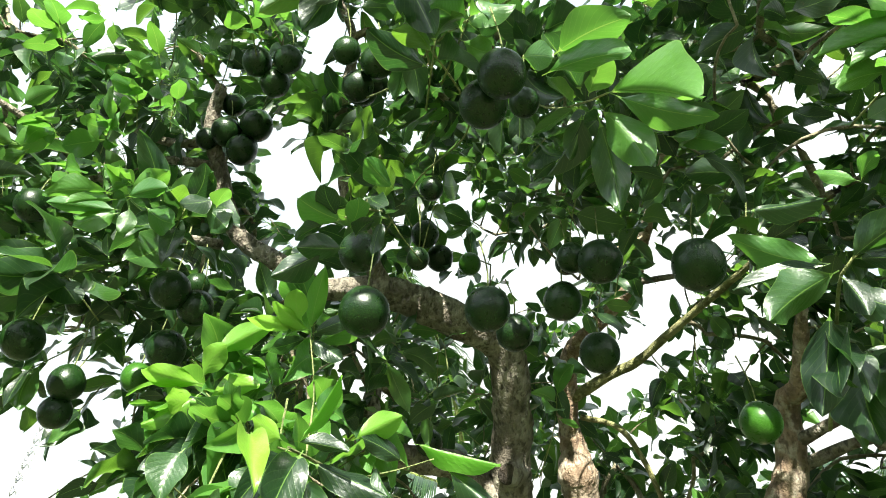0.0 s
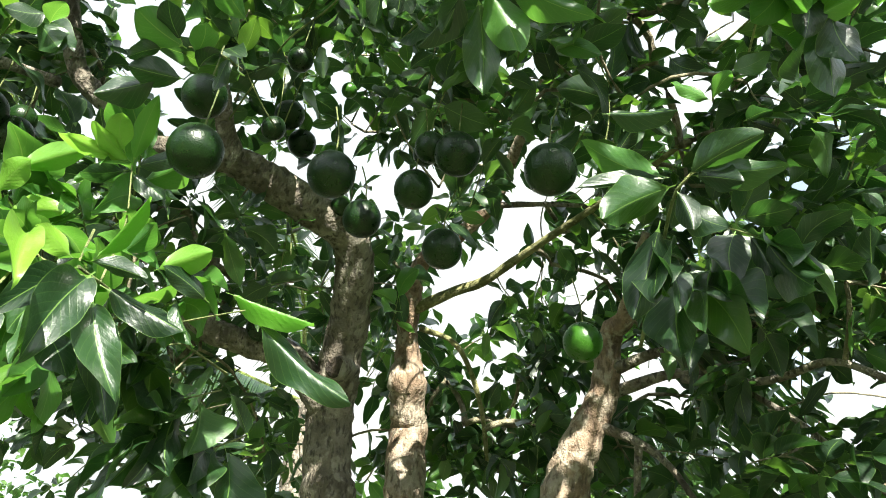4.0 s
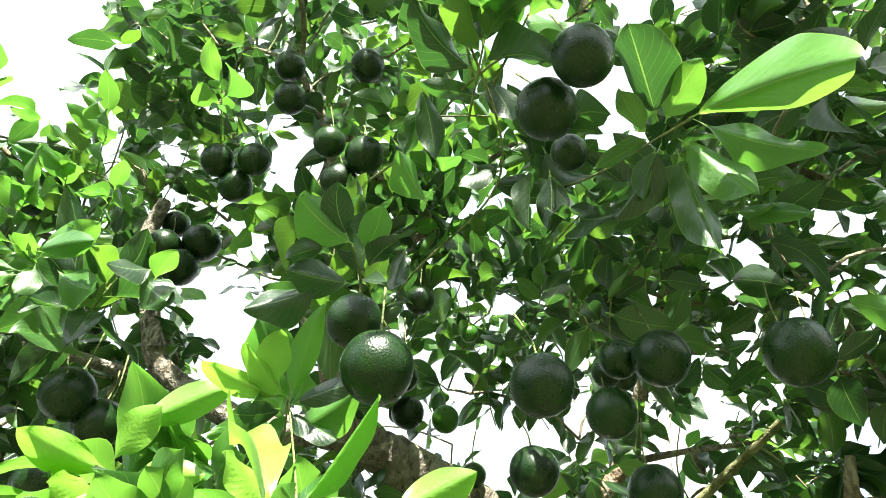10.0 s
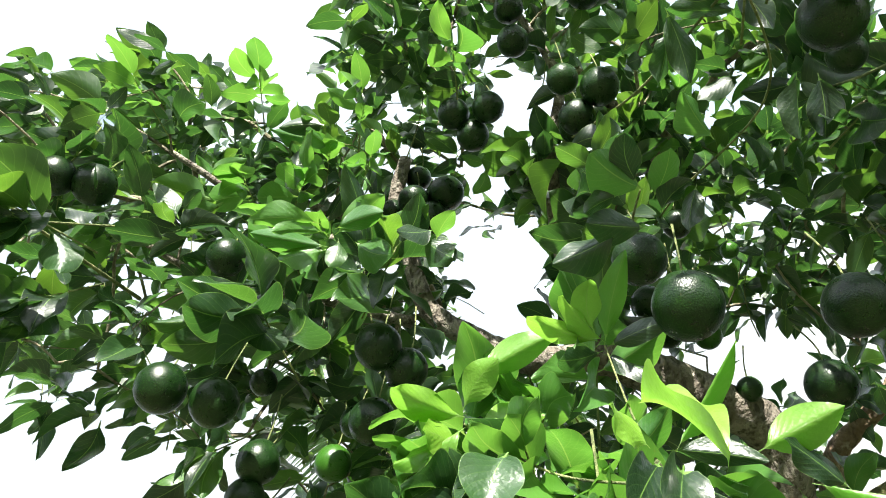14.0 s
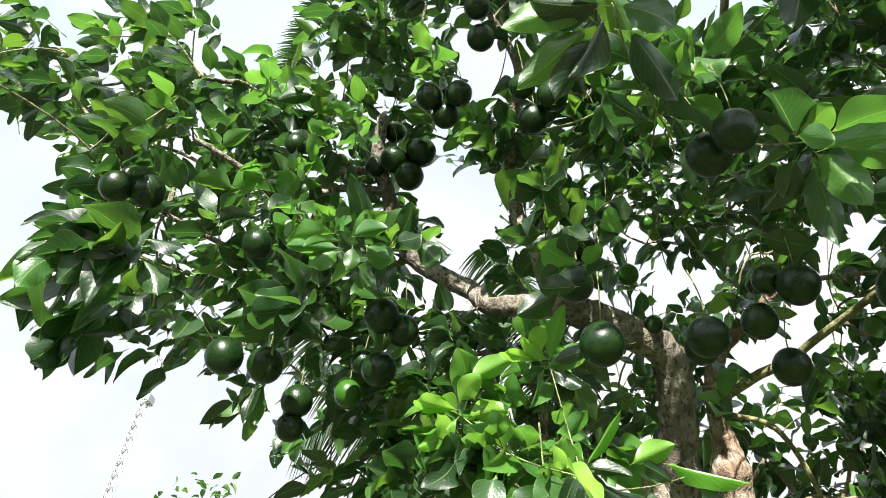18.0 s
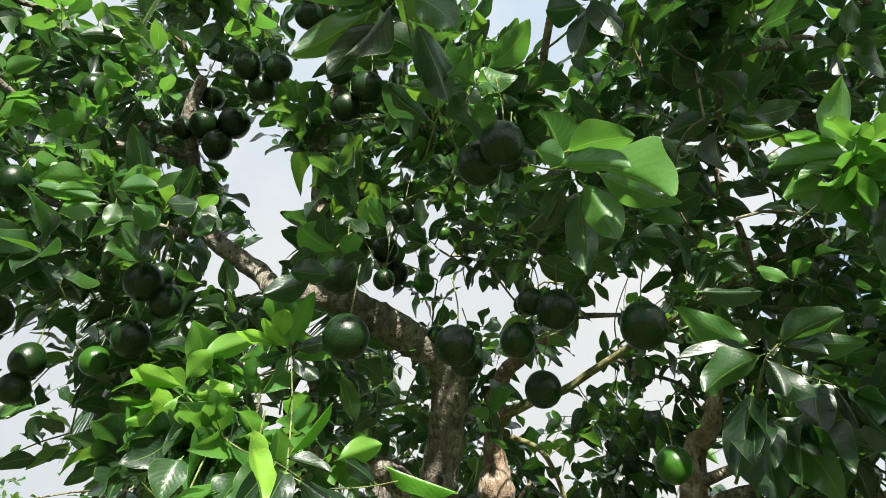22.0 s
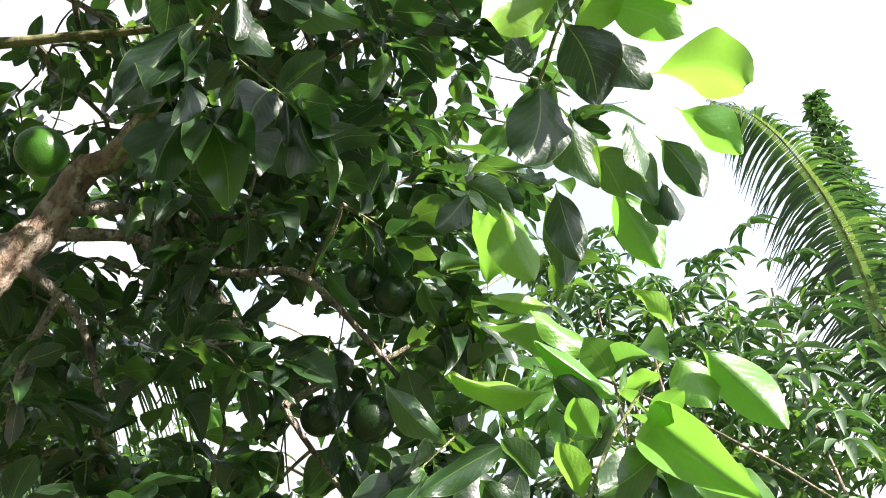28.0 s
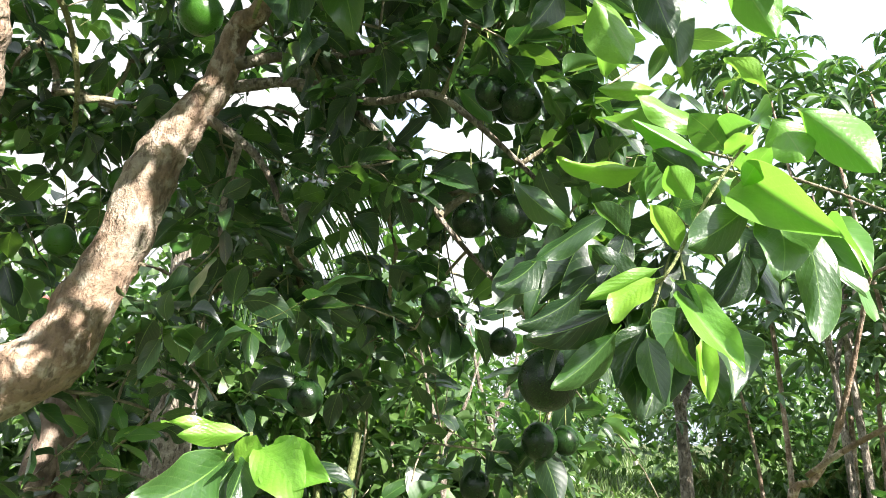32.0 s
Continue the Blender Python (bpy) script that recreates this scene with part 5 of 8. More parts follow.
clump(1.264, 1.444, 2.683)
clump(1.480, 1.633, 2.549)
clump(1.351, 2.137, 2.792)
clump(1.736, 1.828, 2.865)
clump(1.306, 1.855, 2.655)
clump(0.556, 2.082, 3.306)
clump(1.065, 2.192, 3.778)
clump(0.740, 2.039, 3.663)
clump(0.278, 1.965, 3.334)
clump(0.402, 2.062, 3.457)
clump(0.987, 2.065, 3.689)
clump(0.633, 2.047, 3.685)
clump(0.374, 2.710, 3.505)
clump(0.304, 1.814, 3.459)
clump(0.596, 1.841, 3.495)
clump(0.770, 2.266, 3.705)
clump(1.043, 2.476, 2.993)
clump(0.822, 2.519, 3.036)
clump(0.732, 2.032, 3.654)
clump(0.710, 3.048, 3.809)
clump(0.608, 2.807, 3.673)
clump(0.679, 2.683, 3.491)
clump(0.700, 2.793, 3.733)
# unseen clumps overhead, added to dapple the trunks and fruit with shade
clump(0.102, 0.392, 3.687)
clump(0.187, 0.231, 3.345)
clump(0.163, 0.557, 3.836)
clump(0.147, 0.362, 3.479)
clump(0.897, 0.423, 3.420)
clump(0.824, 0.369, 3.329)
clump(-0.142, 0.033, 3.020)
clump(0.069, 0.136, 3.038)
clump(0.222, 0.206, 3.344)
clump(0.342, 0.238, 3.268)
clump(0.533, 0.234, 3.193)
clump(0.356, 0.301, 3.299)
clump(0.085, -0.040, 3.067)
clump(0.024, 0.088, 3.088)
clump(-0.272, 0.265, 3.164)
# more filling of the visible crown
clump(-0.055, 1.528, 3.434)
clump(0.552, 1.903, 4.161)
clump(0.664, 1.743, 4.020)
clump(-0.032, 1.434, 3.998)
clump(-0.026, 1.613, 3.604)
clump(0.584, 1.556, 4.153)
clump(0.176, 1.341, 3.606)
clump(0.720, 1.701, 4.450)
clump(-0.993, 2.047, 2.633)
clump(-1.214, 1.865, 2.547)
clump(-1.015, 2.179, 2.467)
clump(-0.635, 2.064, 2.594)
clump(-0.771, 1.836, 2.651)
clump(-0.813, 2.234, 2.672)
clump(-0.795, 2.243, 2.850)
clump(-0.797, 2.098, 2.572)
clump(-0.906, 2.561, 2.556)
clump(-0.970, 2.462, 2.513)
clump(-0.677, 2.343, 2.806)
clump(-0.691, 1.918, 2.493)
clump(-0.747, 1.972, 2.655)
clump(-0.650, 2.320, 2.761)
clump(-0.824, 2.005, 2.702)
clump(1.196, 2.364, 3.512)
clump(1.300, 2.827, 3.140)
clump(0.355, 2.246, 2.820)
clump(1.338, 2.164, 3.136)
clump(0.456, 2.417, 3.365)
clump(0.660, 2.341, 3.519)
clump(0.399, 1.989, 3.075)
clump(1.455, 2.576, 3.099)
clump(0.916, 2.358, 3.130)
clump(-1.216, 1.885, 2.942)
clump(-1.109, 1.980, 2.913)
clump(-0.953, 1.751, 2.799)
clump(-0.958, 1.899, 2.840)
clump(0.309, 0.943, 3.602)
clump(0.285, 1.229, 3.331)
clump(0.098, 1.447, 3.679)
clump(0.191, 1.105, 3.195)
clump(0.110, 1.210, 3.462)
clump(0.209, 1.148, 3.156)
clump(0.238, 1.418, 3.695)
clump(1.012, 2.437, 3.371, 1)
clump(0.938, 2.520, 3.371, 1)
clump(0.299, 2.808, 3.162)
clump(0.436, 2.868, 3.128)
clump(1.076, 2.590, 3.588)
clump(1.386, 2.698, 3.517)
clump(1.431, 2.604, 3.236)
clump(1.609, 2.629, 3.504)
clump(0.720, 2.438, 3.554)
clump(0.934, 2.480, 3.553)
clump(1.003, 2.550, 3.368)
clump(1.262, 2.540, 3.580)
clump(1.368, 2.402, 3.622)
clump(1.397, 2.745, 3.366)
clump(1.500, 2.420, 3.531)
clump(1.619, 2.760, 3.236)
clump(0.979, 2.400, 3.692)
clump(1.355, 1.805, 3.507)
clump(1.425, 1.737, 3.565)
clump(1.296, 1.690, 3.609)


# ---- the fruit ----
def fruit_mesh(seed, skin):
    bm = bmesh.new()
    bmesh.ops.create_uvsphere(bm, u_segments=28, v_segments=18, radius=0.5)
    for v in bm.verts:
        c = v.co
        neck = max(0.0, c.z) * 2
        c.x *= 1 - 0.10 * neck ** 2
        c.y *= 1 - 0.10 * neck ** 2
        c.z *= 1.04 + 0.05 * neck
        c += c.normalized() * 0.012 * noise.noise(c * 3 + Vector((seed, 0, 0)))
    for f in bm.faces:
        f.smooth = True
    me = bpy.data.meshes.new("fruit")
    bm.to_mesh(me)
    bm.free()
    me.materials.append(skin)
    return me


FRUIT = [fruit_mesh(s, M_FRUIT) for s in range(4)]
UNRIPE = [fruit_mesh(s, M_UNRIPE) for s in range(4, 6)]
fruit_dice = random.Random(3)


def avocado(x, y, z, d=0.092, stalk=0.12, label="round dark green avocado hanging from the tree", young=False):
    top = tagged(new("avocado"), label, "avocado", "avocados hanging in the tree")
    top.location = (x, y, z)
    body = part("fruit", UNRIPE[fruit_dice.randrange(2)] if young else FRUIT[fruit_dice.randrange(4)], None, top)
    body.scale = (d, d, d)
    body.rotation_euler = (fruit_dice.uniform(-0.2, 0.2), fruit_dice.uniform(-0.2, 0.2), fruit_dice.uniform(0, 6.28))
    dx, dy = fruit_dice.uniform(-0.014, 0.014), fruit_dice.uniform(-0.014, 0.014)
    path = smooth_path([(0, 0, d * 0.5, 0.0026), (dx * 0.1, dy * 0.1, d * 0.5 + stalk * 0.4, 0.0017), (dx, dy, d * 0.5 + stalk * 0.8, 0.0017), (dx * 2.4, dy * 2.4, d * 0.5 + stalk * 1.25, 0.0022)], 0.03)
    part("stalk", tube(path, 6), M_SHOOT, top, "thin green stalk")
    return top


# fruit
avocado(-0.141, 1.167, 2.307, 0.097)
avocado(0.091, 1.228, 2.368, 0.092)
avocado(0.165, 1.627, 2.594, 0.098)
avocado(0.267, 1.424, 2.544, 0.091)
avocado(0.344, 1.326, 2.585, 0.102)
avocado(0.528, 1.236, 2.506, 0.112)
avocado(0.029, 2.028, 3.164, 0.080, 0.12, "small light green avocado hanging from the tree", True)
avocado(0.366, 1.561, 2.497, 0.099)
avocado(-0.665, 1.405, 3.464, 0.095)
avocado(-0.741, 1.554, 2.644, 0.105)
avocado(0.814, 1.814, 2.466, 0.109, 0.12, "small light green avocado hanging from the tree", True)
avocado(0.105, 0.808, 2.560, 0.087)
avocado(-0.560, 1.391, 3.457, 0.093)
avocado(-0.478, 1.240, 3.555, 0.093)
avocado(-0.243, 1.283, 3.290, 0.100)
avocado(-0.191, 1.261, 2.537, 0.092)
avocado(-1.145, 1.476, 2.452, 0.106)
avocado(-1.037, 1.514, 2.447, 0.102)
avocado(-0.686, 1.611, 2.629, 0.096)
avocado(-0.756, 1.671, 2.534, 0.104)
avocado(1.441, 1.587, 1.840, 0.075)
avocado(1.318, 1.938, 1.613, 0.094)
avocado(1.242, 1.056, 1.564, 0.098)
avocado(1.361, 1.244, 2.226, 0.091)
avocado(1.514, 1.528, 2.189, 0.081)
avocado(1.449, 1.346, 2.006, 0.100)
avocado(1.807, 1.709, 1.829, 0.082)
avocado(-0.809, 1.788, 3.492, 0.108)
avocado(-0.081, 2.051, 3.207, 0.098)
avocado(-0.742, 1.700, 3.505, 0.116)
avocado(-0.336, 1.268, 3.323, 0.083)
avocado(-0.612, 1.465, 3.435, 0.096)
avocado(-0.858, 1.735, 3.515, 0.099)
avocado(-0.771, 1.763, 3.597, 0.105)
avocado(-0.866, 1.725, 3.654, 0.089)
avocado(-0.942, 1.756, 3.595, 0.085)
avocado(-0.843, 1.699, 3.467, 0.105)
avocado(-0.781, 1.733, 3.410, 0.110)
avocado(-0.923, 1.738, 3.472, 0.081)
avocado(-0.303, 1.345, 3.256, 0.094)
avocado(-0.262, 1.382, 3.333, 0.075)
avocado(-0.490, 1.170, 3.630, 0.088)
avocado(-0.276, 1.168, 3.694, 0.101)
avocado(-0.102, 1.588, 2.803, 0.064)
avocado(-0.078, 1.535, 3.027, 0.070)
avocado(0.060, 1.679, 3.106, 0.047, 0.12, "small light green avocado hanging from the tree", True)
avocado(0.283, 1.430, 2.666, 0.058)
avocado(0.330, 1.465, 2.702, 0.058)
avocado(0.096, 1.981, 2.911, 0.066)
avocado(0.074, 0.898, 2.593, 0.093)
avocado(0.159, 1.034, 2.779, 0.067)
avocado(-0.810, 1.818, 2.867, 0.081)
avocado(0.288, 1.373, 2.635, 0.073)
avocado(-0.132, 1.955, 3.234, 0.100)
avocado(-0.984, 1.673, 2.423, 0.093)
avocado(-0.998, 1.701, 2.354, 0.083)
avocado(-1.129, 1.778, 2.753, 0.072)
avocado(-0.087, 2.304, 2.615, 0.090)
avocado(-1.457, 1.160, 2.806, 0.092)
avocado(-1.386, 1.201, 2.824, 0.099)
avocado(-1.115, 1.402, 2.795, 0.092)
avocado(-0.878, 1.801, 2.521, 0.085, 0.12, "small light green avocado hanging from the tree", True)
avocado(-0.836, 1.765, 2.612, 0.078)
avocado(-1.035, 1.923, 3.363, 0.069)
avocado(-1.171, 1.543, 3.394, 0.086)
avocado(-0.307, 1.409, 3.323, 0.096)
avocado(1.335, 1.315, 2.270, 0.078)
avocado(1.457, 1.501, 2.040, 0.087)
avocado(0.781, 2.513, 2.030, 0.093, 0.12, "small light green avocado hanging from the tree", True)
avocado(0.934, 2.597, 2.300, 0.092, 0.12, "small light green avocado hanging from the tree", True)
avocado(0.887, 2.581, 2.079, 0.081, 0.12, "small light green avocado hanging from the tree", True)
avocado(1.777, 1.768, 1.432, 0.084)
avocado(1.856, 1.519, 1.552, 0.074)
avocado(1.799, 1.557, 1.544, 0.095)
avocado(1.520, 1.436, 2.367, 0.091)

# large leaves, shoot by shoot
tree_leaf(-0.224, 0.956, 1.944, -0.177, 0.879, 1.829, (0.24, -0.76, 0.60), 0.046, 2, 8)
tree_leaf(-0.212, 1.069, 1.989, -0.247, 1.012, 1.991, (-0.85, 0.52, 0.05), 0.047, 2, 7)
tree_leaf(-0.182, 1.084, 1.982, -0.199, 1.026, 1.814, (0.54, -0.81, 0.23), 0.071, 0, 9)
tree_leaf(-0.173, 1.094, 1.969, -0.048, 1.108, 1.926, (-0.14, 0.99, -0.08), 0.057, 0, 8)
tree_leaf(-0.177, 1.101, 1.952, -0.100, 1.093, 1.810, (0.06, -0.99, 0.09), 0.060, 0, 9)
tree_leaf(-0.197, 1.074, 1.991, -0.111, 1.068, 1.976, (0.17, 0.64, 0.75), 0.027, 0, 1)
tree_leaf(-0.111, 1.093, 2.006, -0.036, 1.056, 2.030, (0.19, 0.78, 0.59), 0.046, 2, 2)
tree_leaf(-0.188, 1.077, 1.992, -0.128, 1.009, 2.068, (0.37, 0.82, 0.44), 0.022, 2, 0)
tree_leaf(-0.203, 1.077, 1.981, -0.240, 0.996, 1.848, (0.59, -0.75, 0.30), 0.046, 0, 6)
tree_leaf(-0.167, 1.114, 1.932, -0.095, 1.095, 1.865, (-0.59, -0.68, -0.45), 0.055, 0, 9)
tree_leaf(-0.194, 1.107, 1.926, -0.113, 1.143, 1.797, (0.03, 0.96, 0.28), 0.046, 0, 9)
tree_leaf(-0.079, 1.114, 1.982, -0.032, 1.118, 1.911, (-0.51, 0.81, -0.29), 0.036, 0, 8)
tree_leaf(-0.032, 1.234, 2.076, 0.116, 1.214, 2.035, (0.08, 0.98, -0.21), 0.040, 2, 0)
tree_leaf(0.014, 1.253, 2.054, 0.195, 1.242, 1.925, (-0.03, 0.99, -0.12), 0.063, 0, 3)
tree_leaf(-0.030, 1.122, 1.986, -0.092, 1.063, 1.996, (-0.59, 0.69, 0.42), 0.036, 0, 7)
tree_leaf(-0.278, 1.083, 1.907, -0.265, 0.985, 1.751, (0.72, -0.56, 0.41), 0.068, 0, 9)
tree_leaf(-0.340, 1.031, 1.952, -0.349, 1.022, 1.871, (0.07, -0.99, 0.10), 0.060, 0, 8)
tree_leaf(-0.237, 1.099, 1.910, -0.172, 1.112, 1.837, (-0.37, 0.92, -0.16), 0.064, 0, 4)
tree_leaf(-0.291, 1.116, 1.805, -0.296, 1.091, 1.751, (0.54, -0.78, 0.32), 0.036, 2, 1)
tree_leaf(-0.274, 1.129, 1.788, -0.251, 1.088, 1.821, (-0.10, 0.59, 0.80), 0.031, 2, 4)
tree_leaf(-0.445, 1.266, 2.196, -0.526, 1.177, 2.169, (-0.69, 0.47, 0.55), 0.050, 2, 8)
tree_leaf(-0.446, 1.273, 2.185, -0.519, 1.230, 2.089, (-0.20, 0.94, -0.27), 0.047, 2, 1)
tree_leaf(-0.450, 1.289, 2.154, -0.488, 1.222, 2.135, (-0.88, 0.47, 0.10), 0.061, 2, 5)
tree_leaf(-0.438, 1.282, 2.176, -0.338, 1.261, 2.194, (-0.04, 0.51, 0.86), 0.047, 2, 8)
tree_leaf(-0.421, 1.287, 2.181, -0.332, 1.291, 2.148, (-0.02, 1.00, 0.06), 0.052, 2, 1)
tree_leaf(-0.438, 1.240, 2.242, -0.319, 1.201, 2.294, (-0.12, 0.64, 0.76), 0.050, 2, 1)
tree_leaf(-0.450, 1.259, 2.203, -0.397, 1.201, 2.243, (0.02, 0.58, 0.82), 0.052, 2, 4)
tree_leaf(-0.458, 1.294, 2.138, -0.495, 1.261, 2.058, (-0.79, 0.61, 0.11), 0.059, 0, 0)
tree_leaf(-0.473, 1.296, 2.120, -0.495, 1.281, 2.015, (-0.11, 0.99, -0.11), 0.064, 0, 0)
tree_leaf(-0.416, 1.307, 2.151, -0.421, 1.301, 2.054, (0.78, -0.62, 0.00), 0.052, 0, 0)
tree_leaf(-0.253, 1.230, 2.298, -0.219, 1.123, 2.374, (-0.16, 0.54, 0.83), 0.041, 2, 6)
tree_leaf(-0.261, 1.225, 2.301, -0.351, 1.150, 2.272, (-0.61, 0.50, 0.61), 0.034, 2, 9)
tree_leaf(-0.266, 1.216, 2.310, -0.268, 1.139, 2.333, (-0.53, 0.25, 0.81), 0.048, 2, 4)
tree_leaf(-0.255, 1.234, 2.291, -0.313, 1.195, 2.235, (-0.76, 0.48, 0.45), 0.039, 0, 4)
tree_leaf(-0.250, 1.232, 2.297, -0.159, 1.194, 2.312, (0.25, 0.81, 0.53), 0.039, 0, 6)
tree_leaf(-0.251, 1.229, 2.301, -0.307, 1.144, 2.306, (-0.77, 0.53, 0.34), 0.034, 2, 1)
tree_leaf(-0.254, 1.237, 2.287, -0.181, 1.237, 2.243, (-0.06, 0.99, -0.11), 0.046, 0, 1)
tree_leaf(0.306, 0.913, 2.652, 0.397, 0.749, 2.420, (0.83, -0.24, 0.50), 0.099, 1, 0)
tree_leaf(0.313, 0.912, 2.650, 0.507, 0.930, 2.606, (0.07, 0.79, 0.61), 0.062, 1, 7)
tree_leaf(0.296, 0.944, 2.646, 0.380, 0.970, 2.513, (0.41, 0.81, 0.42), 0.087, 1, 8)
tree_leaf(0.295, 0.958, 2.641, 0.335, 1.049, 2.474, (0.08, 0.87, 0.49), 0.079, 0, 8)
tree_leaf(0.264, 0.925, 2.662, 0.179, 0.778, 2.633, (0.39, -0.38, 0.84), 0.106, 0, 2)
tree_leaf(0.274, 0.926, 2.658, 0.298, 0.818, 2.640, (0.48, -0.04, 0.88), 0.075, 1, 6)
tree_leaf(0.257, 0.948, 2.656, 0.169, 0.996, 2.621, (-0.34, 0.04, 0.94), 0.043, 0, 6)
tree_leaf(0.273, 0.956, 2.649, 0.209, 1.062, 2.585, (0.68, 0.63, 0.37), 0.057, 0, 0)
tree_leaf(0.252, 0.945, 2.658, 0.191, 0.877, 2.655, (0.21, -0.24, 0.95), 0.047, 0, 9)
tree_leaf(0.265, 0.963, 2.649, 0.246, 1.028, 2.590, (-0.08, 0.66, 0.75), 0.053, 0, 0)
tree_leaf(0.482, 1.129, 2.788, 0.587, 1.078, 2.706, (0.65, 0.61, 0.45), 0.050, 1, 6)
tree_leaf(0.487, 1.085, 2.804, 0.555, 1.031, 2.742, (0.37, -0.46, 0.81), 0.046, 0, 9)
tree_leaf(0.151, 1.116, 2.890, 0.153, 1.202, 2.803, (0.36, 0.65, 0.66), 0.068, 0, 1)
tree_leaf(0.116, 1.113, 2.896, 0.115, 1.205, 2.807, (-0.52, 0.59, 0.62), 0.057, 0, 2)
tree_leaf(0.009, 0.960, 2.955, 0.064, 1.022, 2.888, (-0.05, 0.76, 0.65), 0.071, 0, 4)
tree_leaf(-0.027, 0.997, 2.946, -0.020, 0.915, 2.923, (0.71, -0.13, 0.69), 0.064, 1, 9)
tree_leaf(-0.116, 0.982, 2.949, -0.077, 1.102, 2.864, (-0.19, 0.61, 0.77), 0.066, 0, 4)
tree_leaf(0.017, 0.999, 2.944, -0.115, 0.970, 2.907, (-0.28, 0.06, 0.96), 0.046, 0, 1)
tree_leaf(-0.110, 1.021, 2.938, -0.136, 1.101, 2.862, (-0.67, 0.39, 0.64), 0.064, 0, 9)
tree_leaf(-0.188, 1.067, 2.446, -0.259, 0.996, 2.433, (-0.51, 0.37, 0.78), 0.074, 1, 0)
tree_leaf(-0.176, 1.080, 2.441, -0.153, 1.004, 2.447, (-0.14, 0.05, 0.99), 0.050, 1, 5)
tree_leaf(-0.186, 1.114, 2.419, -0.268, 1.080, 2.387, (-0.49, 0.56, 0.67), 0.059, 0, 2)
tree_leaf(-0.115, 1.068, 2.453, -0.130, 1.106, 2.395, (0.46, 0.79, 0.39), 0.042, 0, 7)
tree_leaf(-0.090, 1.014, 2.481, -0.134, 0.937, 2.478, (-0.60, 0.31, 0.73), 0.050, 1, 2)
tree_leaf(-0.225, 1.115, 2.412, -0.317, 1.119, 2.348, (-0.22, 0.90, 0.37), 0.063, 0, 2)
tree_leaf(-0.195, 1.060, 2.448, -0.212, 0.978, 2.451, (-0.41, 0.11, 0.91), 0.048, 0, 4)
tree_leaf(-0.167, 1.098, 2.431, -0.126, 1.046, 2.429, (-0.24, -0.23, 0.94), 0.040, 0, 9)
tree_leaf(-0.223, 1.069, 2.439, -0.270, 1.067, 2.394, (-0.68, 0.19, 0.71), 0.037, 0, 3)
tree_leaf(0.777, 0.723, 2.628, 0.706, 0.683, 2.636, (0.24, -0.22, 0.95), 0.053, 1, 8)
tree_leaf(0.785, 0.720, 2.626, 0.773, 0.662, 2.608, (0.80, -0.32, 0.50), 0.037, 1, 6)
tree_leaf(0.800, 0.717, 2.618, 0.835, 0.620, 2.589, (0.26, -0.18, 0.95), 0.060, 1, 9)
tree_leaf(0.796, 0.732, 2.612, 0.641, 0.796, 2.602, (-0.02, 0.09, 1.00), 0.046, 1, 0)
tree_leaf(0.791, 0.742, 2.608, 0.689, 0.798, 2.575, (-0.15, 0.29, 0.94), 0.042, 1, 0)
tree_leaf(0.788, 0.762, 2.598, 0.742, 0.819, 2.527, (0.32, 0.83, 0.46), 0.065, 1, 4)
tree_leaf(0.805, 0.756, 2.590, 0.829, 0.718, 2.537, (0.89, 0.45, 0.08), 0.035, 1, 6)
tree_leaf(0.817, 0.738, 2.594, 0.857, 0.670, 2.545, (0.90, 0.33, 0.29), 0.046, 1, 9)
tree_leaf(0.817, 0.830, 2.530, 0.872, 0.714, 2.507, (0.72, 0.20, 0.66), 0.046, 1, 8)
tree_leaf(0.847, 0.785, 2.542, 0.878, 0.842, 2.405, (0.21, 0.88, 0.42), 0.076, 0, 1)
tree_leaf(0.860, 0.773, 2.539, 0.894, 0.788, 2.435, (0.31, 0.92, 0.23), 0.069, 0, 7)
tree_leaf(0.815, 0.764, 2.578, 0.819, 0.801, 2.487, (0.66, 0.69, 0.31), 0.058, 0, 9)
tree_leaf(0.672, 1.028, 2.336, 0.555, 1.114, 2.471, (0.73, 0.64, 0.22), 0.067, 1, 4)
tree_leaf(0.685, 1.031, 2.324, 0.550, 1.034, 2.218, (-0.42, 0.71, 0.56), 0.090, 0, 3)
tree_leaf(0.695, 1.019, 2.331, 0.770, 0.895, 2.340, (0.34, 0.27, 0.90), 0.067, 0, 1)
tree_leaf(0.701, 1.003, 2.344, 0.812, 0.910, 2.294, (0.69, 0.67, 0.28), 0.050, 0, 7)
tree_leaf(0.673, 1.027, 2.335, 0.518, 1.068, 2.305, (-0.02, 0.54, 0.84), 0.034, 0, 0)
tree_leaf(0.695, 1.045, 2.303, 0.755, 1.010, 2.231, (0.51, 0.86, 0.01), 0.056, 0, 5)
tree_leaf(0.673, 1.078, 2.278, 0.643, 1.154, 2.118, (0.38, 0.86, 0.33), 0.086, 0, 2)
tree_leaf(0.542, 0.999, 2.428, 0.641, 0.926, 2.391, (0.62, 0.77, 0.13), 0.050, 0, 2)
tree_leaf(0.706, 0.916, 2.422, 0.625, 0.899, 2.422, (-0.19, 0.91, 0.37), 0.037, 1, 5)
tree_leaf(0.706, 0.916, 2.422, 0.706, 0.851, 2.418, (0.31, -0.07, 0.95), 0.032, 1, 8)
tree_leaf(0.706, 1.010, 2.333, 0.760, 0.956, 2.287, (0.78, 0.34, 0.52), 0.054, 0, 2)
tree_leaf(0.686, 1.036, 2.318, 0.708, 1.036, 2.236, (0.69, 0.70, 0.18), 0.050, 0, 0)
tree_leaf(-0.129, 0.623, 2.719, -0.333, 0.623, 2.664, (-0.21, 0.56, 0.80), 0.073, 1, 5)
